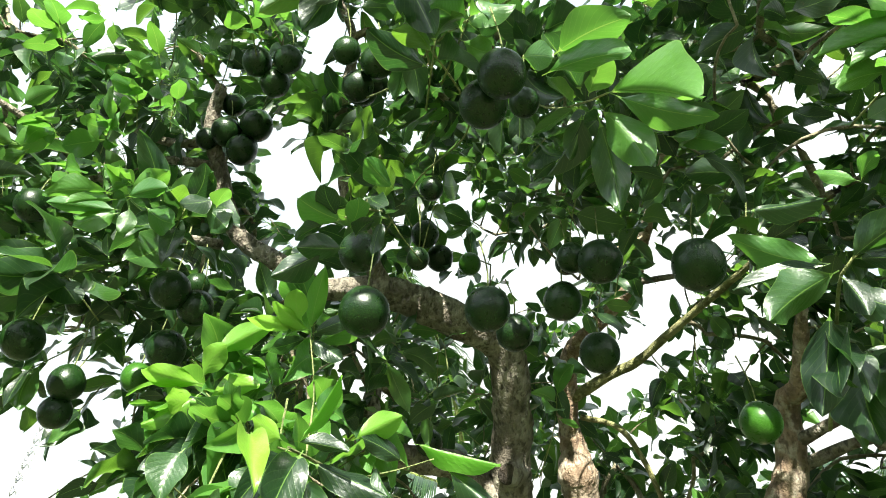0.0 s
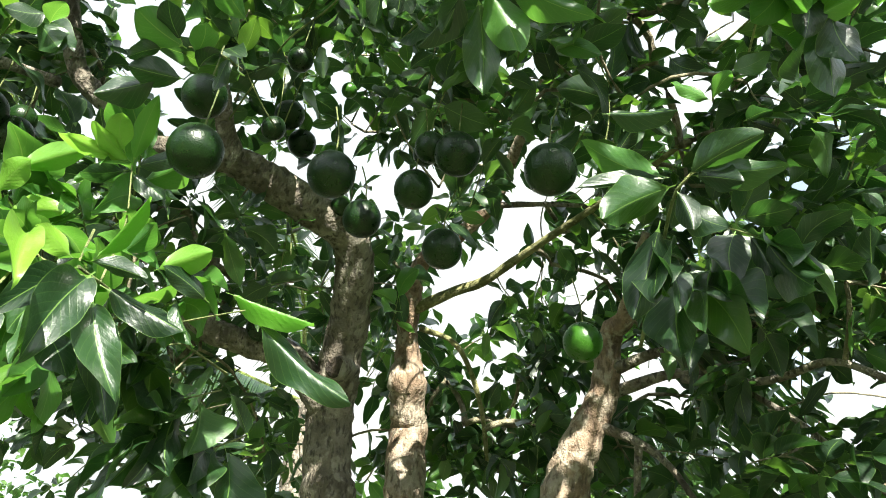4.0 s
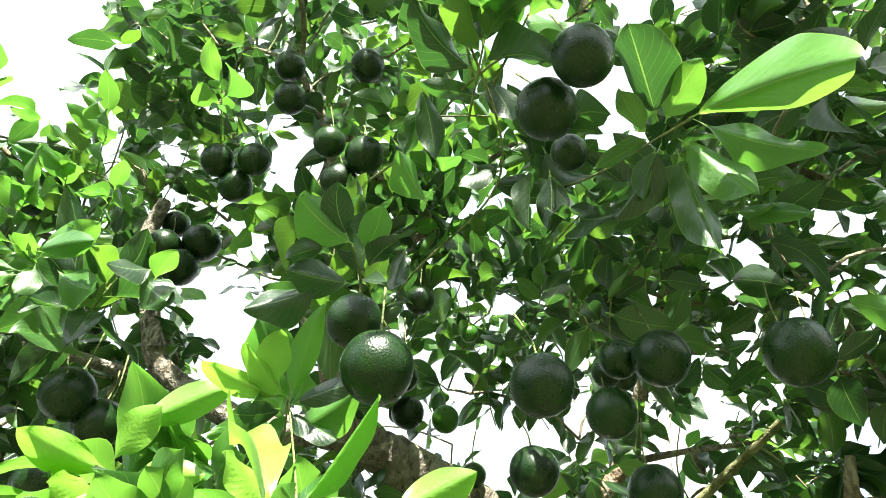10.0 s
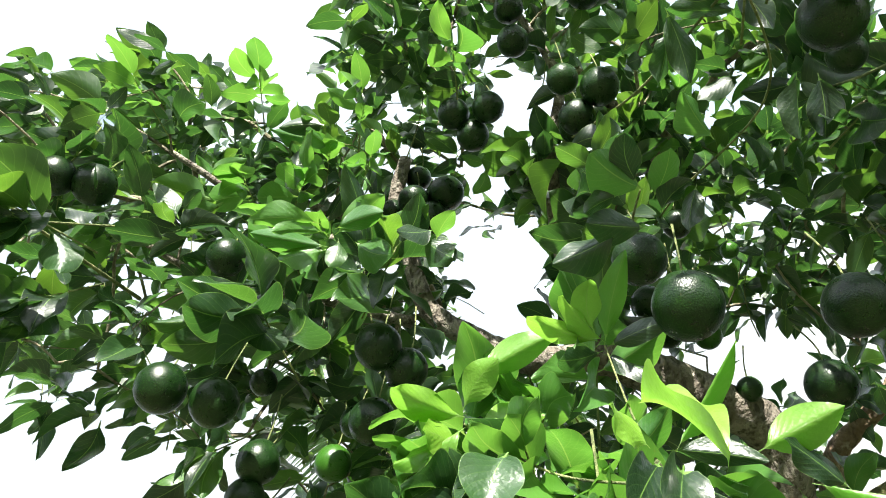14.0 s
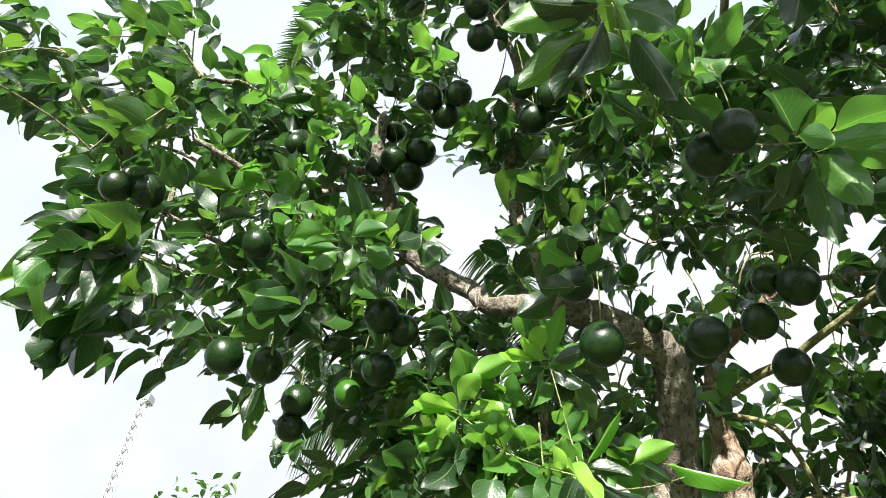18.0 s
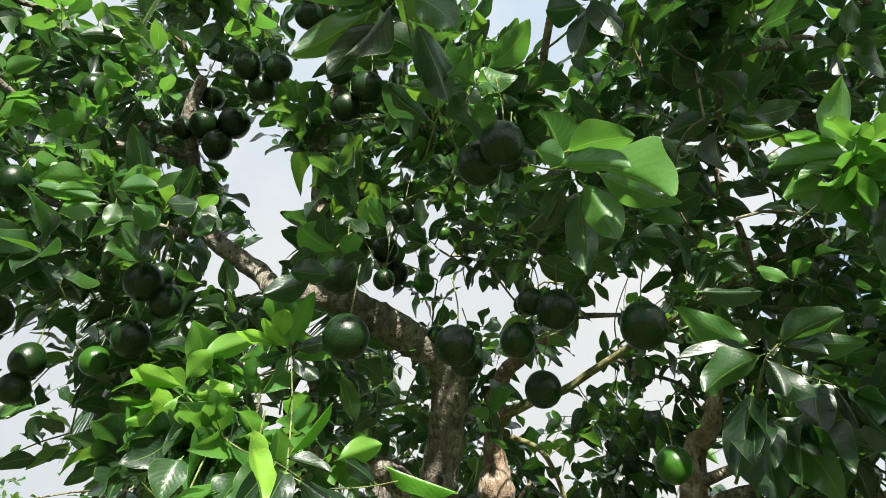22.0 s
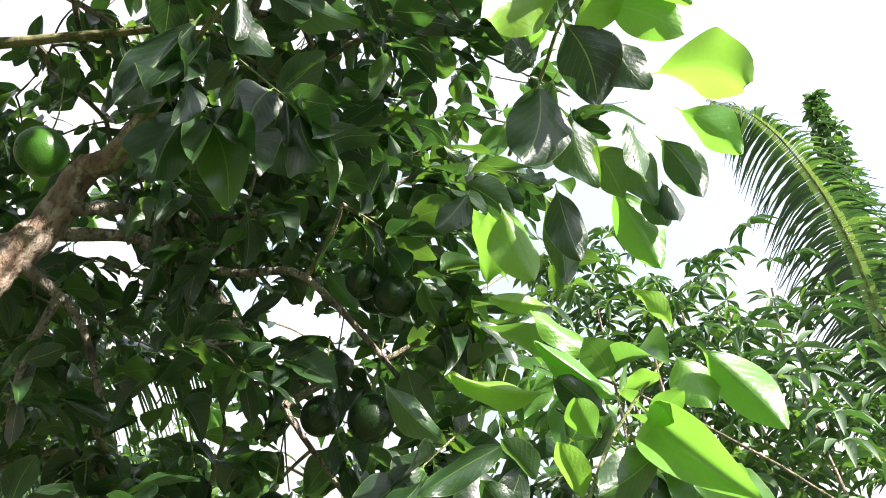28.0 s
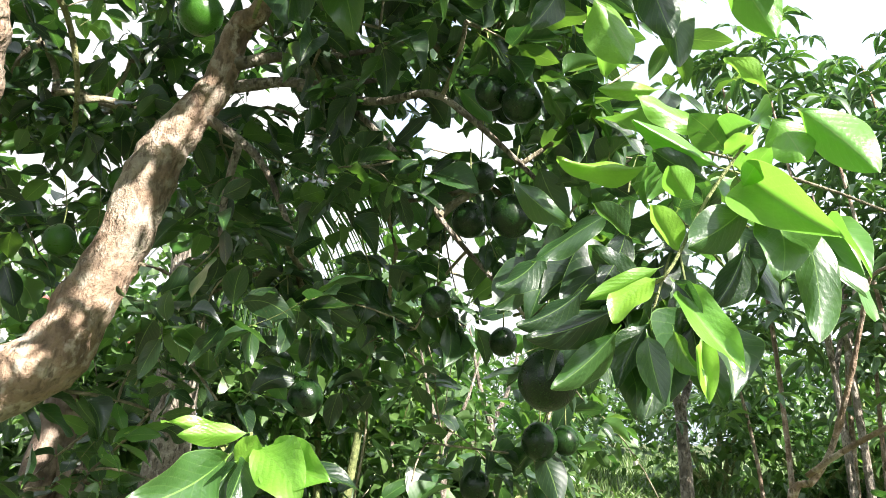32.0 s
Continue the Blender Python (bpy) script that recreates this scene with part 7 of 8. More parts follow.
shoot(0.778, 0.771, 2.654, (0.10, -0.45, 0.75), 9, 0.150, True)
shoot(0.800, 0.790, 2.600, (0.30, -0.70, 0.10), 7, 0.150, True)

shoot(-1.483, 1.278, 2.453, (-0.35, -0.35, -0.8), 8, 0.200)
shoot(-1.358, 1.266, 2.492, (-0.1, -0.45, -0.8), 7, 0.190)
shoot(-1.551, 1.239, 2.550, (-0.75, -0.35, -0.3), 7, 0.190)
shoot(-0.456, 1.336, 2.228, (-0.15, -0.65, 0.55), 9, 0.165, True)
shoot(-0.400, 1.300, 2.120, (0.05, -0.75, -0.1), 8, 0.180)
shoot(-0.295, 1.348, 2.147, (0.1, -0.7, 0.4), 9, 0.165, True)
shoot(-0.587, 1.442, 2.108, (-0.45, -0.7, 0.2), 8, 0.175)
shoot(-0.268, 1.290, 2.374, (0.0, -0.55, 0.7), 7, 0.140, True)
shoot(-0.182, 1.484, 2.063, (0.3, -0.75, -0.1), 7, 0.180)
shoot(0.817, 1.218, 2.263, (0.1, -0.55, -0.65), 8, 0.185)
shoot(0.920, 1.140, 2.344, (0.35, -0.5, -0.55), 7, 0.180)
shoot(0.704, 1.164, 2.256, (-0.2, -0.55, -0.65), 6, 0.180)

shoot(1.397, 1.800, 1.922, (0.1, -0.3, -0.8), 7, 0.160)
shoot(1.560, 1.666, 1.832, (0.2, -0.4, -0.7), 7, 0.160)
shoot(1.394, 2.017, 1.786, (-0.1, -0.4, -0.7), 7, 0.160)
shoot(1.541, 1.483, 1.962, (0.2, -0.3, -0.8), 6, 0.150)
shoot(-1.154, 1.735, 2.491, (-0.3, -0.4, -0.7), 7, 0.160)
shoot(-1.052, 1.872, 2.430, (0.0, -0.4, -0.8), 7, 0.160)

shoot(-0.017, 0.817, 2.721, (0.1, -0.6, 0.5), 7, 0.160)
shoot(0.054, 0.781, 2.747, (0.3, -0.5, 0.6), 6, 0.150, True)
shoot(-0.072, 0.770, 2.797, (-0.2, -0.6, 0.5), 6, 0.160)
shoot(0.223, 1.140, 2.802, (0.2, -0.6, -0.3), 6, 0.160)

# whorls at the ends of the spreading boughs
shoot(-1.317, 1.057, 2.520, (-0.75, -0.55, 0.10), 9, 0.200)
shoot(-1.330, 1.080, 2.500, (-0.65, -0.50, -0.55), 7, 0.190)
shoot(-0.792, 1.434, 2.815, (-0.10, -0.70, 0.55), 9, 0.205)
shoot(-0.700, 1.400, 2.800, (0.45, -0.65, 0.45), 6, 0.180)
shoot(-0.930, 1.359, 2.560, (-0.25, -0.85, 0.20), 7, 0.190)
shoot(-1.122, 1.536, 3.140, (-0.15, -0.80, 0.50), 8, 0.185)
shoot(-0.264, 1.272, 2.900, (0.00, -0.70, 0.60), 5, 0.180)
shoot(-1.463, 1.858, 4.044, (0.00, -0.50, 0.80), 7, 0.190, True)
shoot(-1.657, 1.310, 3.225, (-0.40, -0.70, 0.50), 8, 0.190)
shoot(-2.337, 1.284, 3.963, (-0.70, -0.30, 0.50), 8, 0.190)
shoot(0.750, 1.447, 3.000, (0.20, -0.80, 0.30), 6, 0.170)
shoot(1.398, 1.486, 2.846, (0.30, -0.80, 0.10), 7, 0.180)

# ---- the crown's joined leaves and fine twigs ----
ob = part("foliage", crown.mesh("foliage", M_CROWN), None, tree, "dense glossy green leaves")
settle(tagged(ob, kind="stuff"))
ob = part("fresh_foliage", fresh.mesh("fresh_foliage", M_FRESH), None, tree, "pale fresh green leaves")
settle(tagged(ob, kind="stuff"))


def fine_twigs():
    v, f = [], []
    for a, b, c in TWIGS:
        base = len(v)
        for i in range(6):
            t = i / 5
            p = a * (1 - t) ** 2 + b * (2 * t * (1 - t)) + c * t * t
            r = 0.0011 + 0.0013 * t
            for k in range(4):
                u = 1.571 * k
                v.append((p.x + r * math.cos(u), p.y + r * math.sin(u), p.z + r * 0.5 * math.sin(2 * u)))
        for i in range(5):
            for k in range(4):
                q = base + 4 * i
                f.append((q + k, q + (k + 1) % 4, q + 4 + (k + 1) % 4, q + 4 + k))
    me = bpy.data.meshes.new("twigs")
    me.from_pydata(v, [], f)
    return settle(tagged(part("twig_growth", me, M_SHOOT, tree), kind="stuff"))


fine_twigs()


def branchlets():
    """Thin branches that join every bit of the crown to the nearest limb or to one nearer to it."""
    limbs, tips = np.array(NODES), np.array(CLUMPS)
    near = np.array([np.min(np.linalg.norm(limbs - t, axis=1)) for t in tips])
    known, owner, links = [*limbs], [-1] * len(limbs), []
    for i in np.argsort(near):
        d = np.linalg.norm(np.array(known) - tips[i], axis=1)
        k = int(np.argmin(d))
        links.append((i, k))
        known.append(tips[i])
        owner.append(len(links) - 1)
    load = [1] * len(links)
    for n in range(len(links) - 1, -1, -1):
        up = owner[links[n][1]]
        if up >= 0:
            load[up] += load[n]
    rng = random.Random(12)
    v, f = [], []
    for n, (i, k) in enumerate(links):
        a, c = Vector(known[k]), Vector(tips[i])
        long = (c - a).length
        b = (a + c) / 2 + Vector((rng.uniform(-0.2, 0.2), rng.uniform(-0.2, 0.2), rng.uniform(-0.05, 0.25))) * long
        thick = min(0.013, 0.0024 * load[n] ** 0.42)
        base = len(v)
        for q in range(6):
            t = q / 5
            p = a * (1 - t) ** 2 + b * (2 * t * (1 - t)) + c * t * t
            ahead = ((b - a) * (1 - t) + (c - b) * t).normalized()
            side = ahead.orthogonal().normalized()
            other = ahead.cross(side)
            r = thick * (1.12 - 0.25 * t)
            for s in range(5):
                w = 1.2566 * s
                v.append((p + side * r * math.cos(w) + other * r * math.sin(w))[:])
        for q in range(5):
            for s in range(5):
                o = base + 5 * q
                f.append((o + s, o + (s + 1) % 5, o + 5 + (s + 1) % 5, o + 5 + s))
    me = bpy.data.meshes.new("branchlets")
    me.from_pydata(v, [], f)
    me.polygons.foreach_set("use_smooth", [True] * len(f))
    return settle(tagged(part("branchlet_growth", me, M_BRANCHLET, tree), kind="stuff"))


M_BRANCHLET = bark_material("branchlet_bark", (0.10, 0.09, 0.055), (0.23, 0.20, 0.13), (0.38, 0.34, 0.23), 1.5, 0.3)
branchlets()


# ---- plants and things beyond the tree ----
def palm(x, y, z):
    top = tagged(new("coconut_palm"), "coconut palm with long arching green fronds", "palm tree")
    g = ground_z(x, y) - 0.1
    top.location = (x, y, g)
    path = smooth_path([(0, 0, 0, 0.2), (0.1, 0.05, (z - g) * 0.5, 0.13), (0, 0, z - g, 0.12)], 0.15)
    part("trunk", tube(path, 12, 0.08), M_BARK, top)
    return top


def frond(parent, length, *pts):
    """A palm frond: a tapering rib with narrow folded leaflets down both sides."""
    o = Vector(parent.location)
    rib = [Vector(p[:3]) - o for p in smooth_path([(*p, 0) for p in pts], 0.018)]
    n = len(rib)
    ob = part("frond", tube([(*p, 0.022 * (1 - 0.85 * i / n)) for i, p in enumerate(rib)], 6), M_PALM_STALK, parent)
    rng = random.Random(n)
    v, f, uv = [], [], []
    for i in range(int(n * 0.12), n - 1):
        ahead = (rib[i + 1] - rib[i]).normalized()
        side = ahead.cross(Vector((0, 0, 1))).normalized()
        s = (i / n - 0.12) / 0.88
        long = length * (math.sin(math.pi * (0.12 + 0.8 * s)) ** 0.6) * rng.uniform(0.85, 1.1)
        for hand in (-1, 1):
            d = (side * hand + ahead * 0.55 + Vector((0, 0, -0.5 + rng.uniform(-0.12, 0.12)))).normalized()
            fall = rng.uniform(0.5, 1.1)
            base = len(v)
            across = ahead * 0.014
            for k in range(5):
                q = k / 4
                c = rib[i] + d * long * q + Vector((0, 0, -fall * long * q * q))
                w = (1 - q) ** 0.6 * (1.0 if k else 0.5) + 0.02
                v += [(c - across * w)[:], (c + Vector((0, 0, 0.006)))[:], (c + across * w)[:]]
                uv += [(0.1, q), (0.5, q), (0.9, q)]
            for k in range(4):
                a = base + 3 * k
                f += [(a, a + 1, a + 4, a + 3), (a + 1, a + 2, a + 5, a + 4)]
    tagged(part("blade", sheet_mesh("blade", v, f, uv, M_PALM), None, ob), kind="stuff")
    return ob


M_PALM = leaf_material("palm_leaflet", [(0.0, (0.008, 0.026, 0.010)), (1.0, (0.022, 0.058, 0.020))], OLD_T, False, clear=0.16, rough=0.35)


def palmate_form(seed):
    """A hand-shaped leaf of six or seven drooping leaflets."""
    rng = random.Random(seed)
    v, f, uv, at = [], [], [], 0
    k = rng.choice((5, 6, 7))
    for i in range(k):
        lv, lf, luv = leaf_form(4, 2, 0.5, rng.uniform(0.5, 1.1), 0.2, 0.0)
        lv = lv * (0.13, 1, 1) * rng.uniform(0.8, 1.05)
        a = (i / (k - 1) - 0.5) * 4.4
        rot = np.array([[math.cos(a), math.sin(a), 0], [-math.sin(a), math.cos(a), 0], [0, 0, 1]])
        v.append(lv @ rot.T)
        f.append(lf + at)
        uv.append(luv)
        at += len(lv)
    return np.concatenate(v), np.concatenate(f), np.concatenate(uv)


PALMATE = [palmate_form(s) for s in range(6)]


def cassava(x, y, z, r, count):
    """A tall shrub of thin knotty stems with hand-shaped leaves."""
    g = ground_z(x, y) - 0.05
    top = tagged(new("cassava_shrub"), "cassava shrub with hand-shaped green leaves on thin stems", "shrub", "cassava shrubs behind the tree")
    top.location = (x, y, g)
    rng = random.Random(int(x * 100) + count)
    leaves = Foliage(PALMATE, 1.0)
    for s in range(1 + count % 2):
        a = rng.uniform(0, 6.28)
        tip = Vector((math.cos(a) * r * 0.7, math.sin(a) * r * 0.7, z - g + rng.uniform(-0.2, 0.4) * r))
        mid = Vector((tip.x * 0.3, tip.y * 0.3, tip.z * 0.55))
        path = smooth_path([(0.05 * math.cos(a), 0.05 * math.sin(a), 0, 0.022), (*mid, 0.016), (*tip, 0.007)], 0.12)
        part("stem", tube(path, 7, 0.2), M_TAN, top)
        for _ in range(count * 2 // (2 + 2 * (count % 2))):
            o = Vector((rng.gauss(0, 1), rng.gauss(0, 1), rng.gauss(0, 0.8))) * r * 0.5
            at = tip + o
            at.z -= max(0.0, rng.uniform(-0.6, 1.0)) * max(0.3, z - 2.3)
            d = Vector((o.x, o.y, rng.uniform(-0.3, 0.4) * r)).normalized() + Vector((0, 0, -0.2))
            size = rng.uniform(0.16, 0.26)
            leaves.add(leaf_frame(at, d, (rng.uniform(-0.4, 0.4), rng.uniform(-0.4, 0.4), 1), size, size * 0.54), rng.randrange(6))
    tagged(part("foliage", leaves.mesh("foliage", M_FAR), None, top), kind="stuff")
    return top


def scatter_leaves(rng, count, size, place):
    leaves = Foliage(COARSE[:5], 0.24)
    for _ in range(count):
        at = Vector(place(rng))
        d = Vector((rng.uniform(-1, 1), rng.uniform(-1, 1), rng.uniform(-0.7, 0.4)))
        s = size * rng.uniform(0.6, 1.3)
        leaves.add(leaf_frame(at, d, (rng.uniform(-0.7, 0.7), rng.uniform(-0.7, 0.7), 1), s, s * 0.5), rng.randrange(5))
    return leaves


def bush(x, y, r, h, count):
    """A rounded uneven bush: several stems with lobes of leaves."""
    g = ground_z(x, y) - 0.05
    top = tagged(new("bush"), "leafy green bush at the edge of the plot", "bush", "bushes round the plot")
    top.location = (x, y, g)
    rng = random.Random(int(x * 31 + y * 17))
    lobes = []
    for i in range(9):
        a, q = rng.uniform(0, 6.28), rng.uniform(0.2, 0.9)
        lobes.append(Vector((math.cos(a) * r * q, math.sin(a) * r * q, h * rng.uniform(0.2, 0.9))))
    for lobe in lobes[:5]:
        part("stem", tube(smooth_path([(lobe.x * 0.1, lobe.y * 0.1, 0, 0.05), (lobe.x * 0.4, lobe.y * 0.4, lobe.z * 0.5, 0.035), (*lobe, 0.012)], 0.25), 7, 0.1), M_SHOOT, top)

    def place(rng):
        lobe = rng.choice(lobes)
        o = Vector((rng.gauss(0, 1), rng.gauss(0, 1), rng.gauss(0, 1)))
        return lobe + o.normalized() * r * 0.42 * rng.uniform(0.55, 1.1)

    tagged(part("foliage", scatter_leaves(rng, count, 0.2, place).mesh("foliage", M_BUSH), None, top), kind="stuff")
    return top


def hedge(x0, y0, x1, y1, h, count, size=0.16):
    top = tagged(new("hedge"), "dense green hedge at the edge of the plot", "hedge")
    top.location = (x0, y0, ground_z(x0, y0))
    rng = random.Random(40)
    for i in range(16):
        t = (i + 0.5) / 16
        px, py = (x1 - x0) * t + rng.uniform(-0.3, 0.3), (y1 - y0) * t + rng.uniform(-0.3, 0.3)
        dz = ground_z(x0 + px, y0 + py) - ground_z(x0, y0) - 0.05
        lx, ly = rng.uniform(-0.3, 0.3), rng.uniform(-0.3, 0.3)
        part("stem", tube(smooth_path([(px, py, dz, 0.04), (px + lx * 0.4, py + ly * 0.4, dz + h * 0.4, 0.03), (px + lx, py + ly, dz + h * 0.8, 0.012)], 0.2), 7, 0.12), M_SHOOT, top)

    def place(rng):
        t = rng.random()
        px, py = (x1 - x0) * t, (y1 - y0) * t
        hh = h * (0.8 + 0.35 * noise.noise((t * 9, 2, 0)))
        return (px + rng.gauss(0, 0.35), py + rng.gauss(0, 0.35), ground_z(x0 + px, y0 + py) - ground_z(x0, y0) + hh * rng.random() ** 0.7)

    tagged(part("foliage", scatter_leaves(rng, count, size, place).mesh("foliage", M_FAR), None, top), kind="stuff")
    return top


def bare_sapling(stem, branch):
    top = tagged(new("bare_sapling"), "leafless knotty brown sapling with a forked side branch", "sapling")
    x, y, z = stem[0]
    g = ground_z(x, y) - 0.05
    top.location = (x, y, g)
    rel = lambda pts, d: [(px - x, py - y, pz - g, d * (1 - 0.12 * i)) for i, (px, py, pz) in enumerate(pts)]
    body = [(0, 0, 0, 0.014)] + rel(stem, 0.0125)
    path = smooth_path(body, 0.03)
    for i, p in enumerate(path):
        p[3] *= 1.35 if i % 5 == 0 else 1.0
    part("stem", tube(path, 8, 0.1), M_TAN, top)
    part("branch", tube(smooth_path(rel(branch, 0.010), 0.04), 7, 0.1), M_TAN, top)
    return top


def sapling(x, y, z, d):
    """A slim trunk that forks near its top."""
    g = ground_z(x, y) - 0.05
    top = tagged(new("sapling"), "slim pale tree trunk forking below its leaves", "sapling", "slim trunks behind the tree")
    top.location = (x, y, g)
    h = z - g
    part("trunk", tube(smooth_path([(0, 0, 0, d * 0.6), (0.03, 0, h * 0.5, d * 0.5), (0, 0.02, h, d * 0.42)], 0.1), 9, 0.15), M_BARK, top)
    for s in (-1, 1):
        part("branch", tube(smooth_path([(0, 0.02, h * 0.97, d * 0.38), (s * 0.16, 0, h * 1.12, d * 0.25), (s * 0.3, 0, h * 1.35, d * 0.12)], 0.08), 7, 0.1), M_BARK, top)
    return top


def fence_post(x, y, z):
    top = tagged(new("fence_post"), "short pale weathered wooden fence post in the grass", "post")
    g = ground_z(x, y) - 0.1
    top.location = (x, y, g)
    part("post", tube([(0, 0, 0, 0.05), (0.01, 0, (z - g) * 0.5, 0.048), (0, 0, z - g, 0.045)], 8, 0.06), M_POST, top)
    return top


def block(sx, sy, sz, at=(0, 0, 0), bevel=0.02):
    bm = bmesh.new()
    bmesh.ops.create_cube(bm, size=1.0)
    bmesh.ops.scale(bm, vec=(sx, sy, sz), verts=bm.verts)
    bmesh.ops.translate(bm, vec=at, verts=bm.verts)
    if bevel:
        bmesh.ops.bevel(bm, geom=bm.edges[:], offset=bevel, segments=2, affect="EDGES")
    return bm


def house(x, y, z):
    """A far low house with a red sheet roof over white walls."""
    top = tagged(new("house"), "small far house with white walls and red roof", "house")
    g = ground_z(x, y) - 0.1
    top.location, top.rotation_euler = (x, y, g), (0, 0, 0.7)
    h = z - g
    part("wall", block(4.0, 3.0, h - 0.1, (0, 0, (h - 0.1) / 2)), M_WHITE, top)
    bm = bmesh.new()
    pts = [(-2.4, -1.9, h - 0.15), (2.4, -1.9, h - 0.15), (2.4, 1.9, h - 0.15), (-2.4, 1.9, h - 0.15), (-2.4, 0, h + 0.7), (2.4, 0, h + 0.7)]
    low = [bm.verts.new(p) for p in pts]
    for q in ((0, 1, 5, 4), (2, 3, 4, 5), (0, 4, 3), (1, 2, 5), (3, 2, 1, 0)):
        bm.faces.new([low[i] for i in q])
    part("roof", bm, M_ROOF, top)
    win = part("window", block(0.9, 0.08, 0.8, (-0.9, -1.52, h * 0.55)), M_WHITE, top)
    part("pane", block(0.74, 0.03, 0.64, (-0.9, -1.57, h * 0.55), 0), M_STEEL, win)
    return top


def radio_mast(x, y, z):
    """A tall thin three-legged lattice mast with a few dishes."""
    top = tagged(new("radio_mast"), "tall thin steel lattice radio mast far off", "mast")
    g = ground_z(x, y)
    top.location = (x, y, g)
    h = z - g
    foot = [Vector((0.45 * math.cos(a), 0.45 * math.sin(a), 0)) for a in (0.3, 2.4, 4.5)]
    for f in foot:
        part("leg", tube([(f.x, f.y, 0, 0.08), (f.x, f.y, h, 0.08)], 6), M_STEEL, top)
    k = 0.0
    i = 0
    while k < h - 1.2:
        a, b = foot[i % 3], foot[(i + 1) % 3]
        part("brace", tube([(a.x, a.y, k, 0.05), (b.x, b.y, k + 1.2, 0.05)], 4), M_STEEL, top)
        part("brace", tube([(b.x, b.y, k, 0.05), (a.x, a.y, k + 1.2, 0.05)], 4), M_STEEL, top)
        i += 1
        if i % 3 == 0:
            k += 1.2
    for q in (0.84, 0.93):
        part("antenna", block(0.5, 1.4, 0.9, (0.5, 0, h * q), 0.1), M_STEEL, top)
    return top


def tall_tree(x, y, z):
    """A far narrow tree with tiers of drooping boughs."""
    top = tagged(new("conifer"), "tall narrow dark green tree against the sky", "tree")
    g = ground_z(x, y)
    top.location = (x, y, g)
    h = z - g
    part("trunk", tube(smooth_path([(0, 0, 0, 0.25), (0, 0.1, h * 0.5, 0.15), (0, 0, h, 0.02)], 0.5), 8, 0.1), M_BARK, top)
    rng = random.Random(8)

    def place(rng):
        t = rng.random() ** 0.7
        zz = h * (0.35 + 0.65 * t)
        a = rng.uniform(0, 6.28)
        r = 1.7 * (1 - t) ** 0.7 * max(0.15, 0.6 + 0.9 * noise.noise((a * 0.9, zz * 1.1, 3))) + 0.1
        return (math.cos(a) * r * rng.random() ** 0.4, math.sin(a) * r * rng.random() ** 0.4, zz)

    tagged(part("foliage", scatter_leaves(rng, 1500, 0.42, place).mesh("foliage", M_FAR), None, top), kind="stuff")
    return top


def banana(x, y):
    """A banana stem in dry hanging sheaths."""
    top = tagged(new("banana_plant"), "banana stem wrapped in dry brown hanging leaves", "banana plant")
    g = ground_z(x, y) - 0.05
    top.location = (x, y, g)
    part("stem", tube(smooth_path([(0, 0, 0, 0.12), (0.05, 0, 0.8, 0.10), (0.12, 0.05, 1.7, 0.07)], 0.08), 12, 0.12), M_DRY, top)
    rng = random.Random(4)
    for i in range(7):
        a = rng.uniform(0, 6.28)
        v, f, uv = FINE[i]
        leaf = part("dry_leaf", sheet_mesh("dry_leaf", v * (0.2, 1, 2.2), f, uv, M_DRY), None, top)
        d = Vector((math.cos(a) * 0.45, math.sin(a) * 0.45, -1))
        leaf.matrix_basis = leaf_frame((0.08, 0.02, rng.uniform(0.9, 1.7)), d, (math.cos(a), math.sin(a), 0.4), rng.uniform(0.5, 0.8), 0.3)
    return top


M_DRY = bark_material("dry_banana_leaf", (0.06, 0.045, 0.035), (0.17, 0.12, 0.09), (0.33, 0.26, 0.2), 0.6)


def grass(x0, y0, x1, y1, wide, count):
    """Uneven tufts of grass blades on the bank."""
    rng = random.Random(77)
    v, f, uv = [], [], []
    for _ in range(count):
        t = rng.random()
        x, y = x0 + (x1 - x0) * t + rng.uniform(-wide, wide), y0 + (y1 - y0) * t + rng.uniform(-wide, wide)
        z, h = ground_z(x, y) - 0.02, rng.uniform(0.12, 0.4) * (0.6 + noise.noise((x * 0.8, y * 0.8, 0)))
        a = rng.uniform(0, 6.28)
        dx, dy, lx, ly = 0.02 * math.cos(a), 0.02 * math.sin(a), rng.gauss(0, 0.1), rng.gauss(0, 0.1)
        b = len(v)
        v += [(x - dx, y - dy, z), (x + dx, y + dy, z), (x + lx + dx * 0.2, y + ly + dy * 0.2, z + max(0.08, h)), (x + lx - dx * 0.2, y + ly - dy * 0.2, z + max(0.08, h))]
        f.append((b, b + 1, b + 2, b + 3))
        uv += [(0.2, 0), (0.8, 0), (0.6, 1), (0.4, 1)]
    return tagged(new("grass", sheet_mesh("grass", v, f, uv, M_BLADE)), "rough green grass on the bank behind the tree", "grass", kind="stuff")


M_BLADE = leaf_material("grass_blade", [(0.0, (0.05, 0.10, 0.025)), (1.0, (0.14, 0.19, 0.05))], OLD_T, False, clear=0.2, rough=0.6)

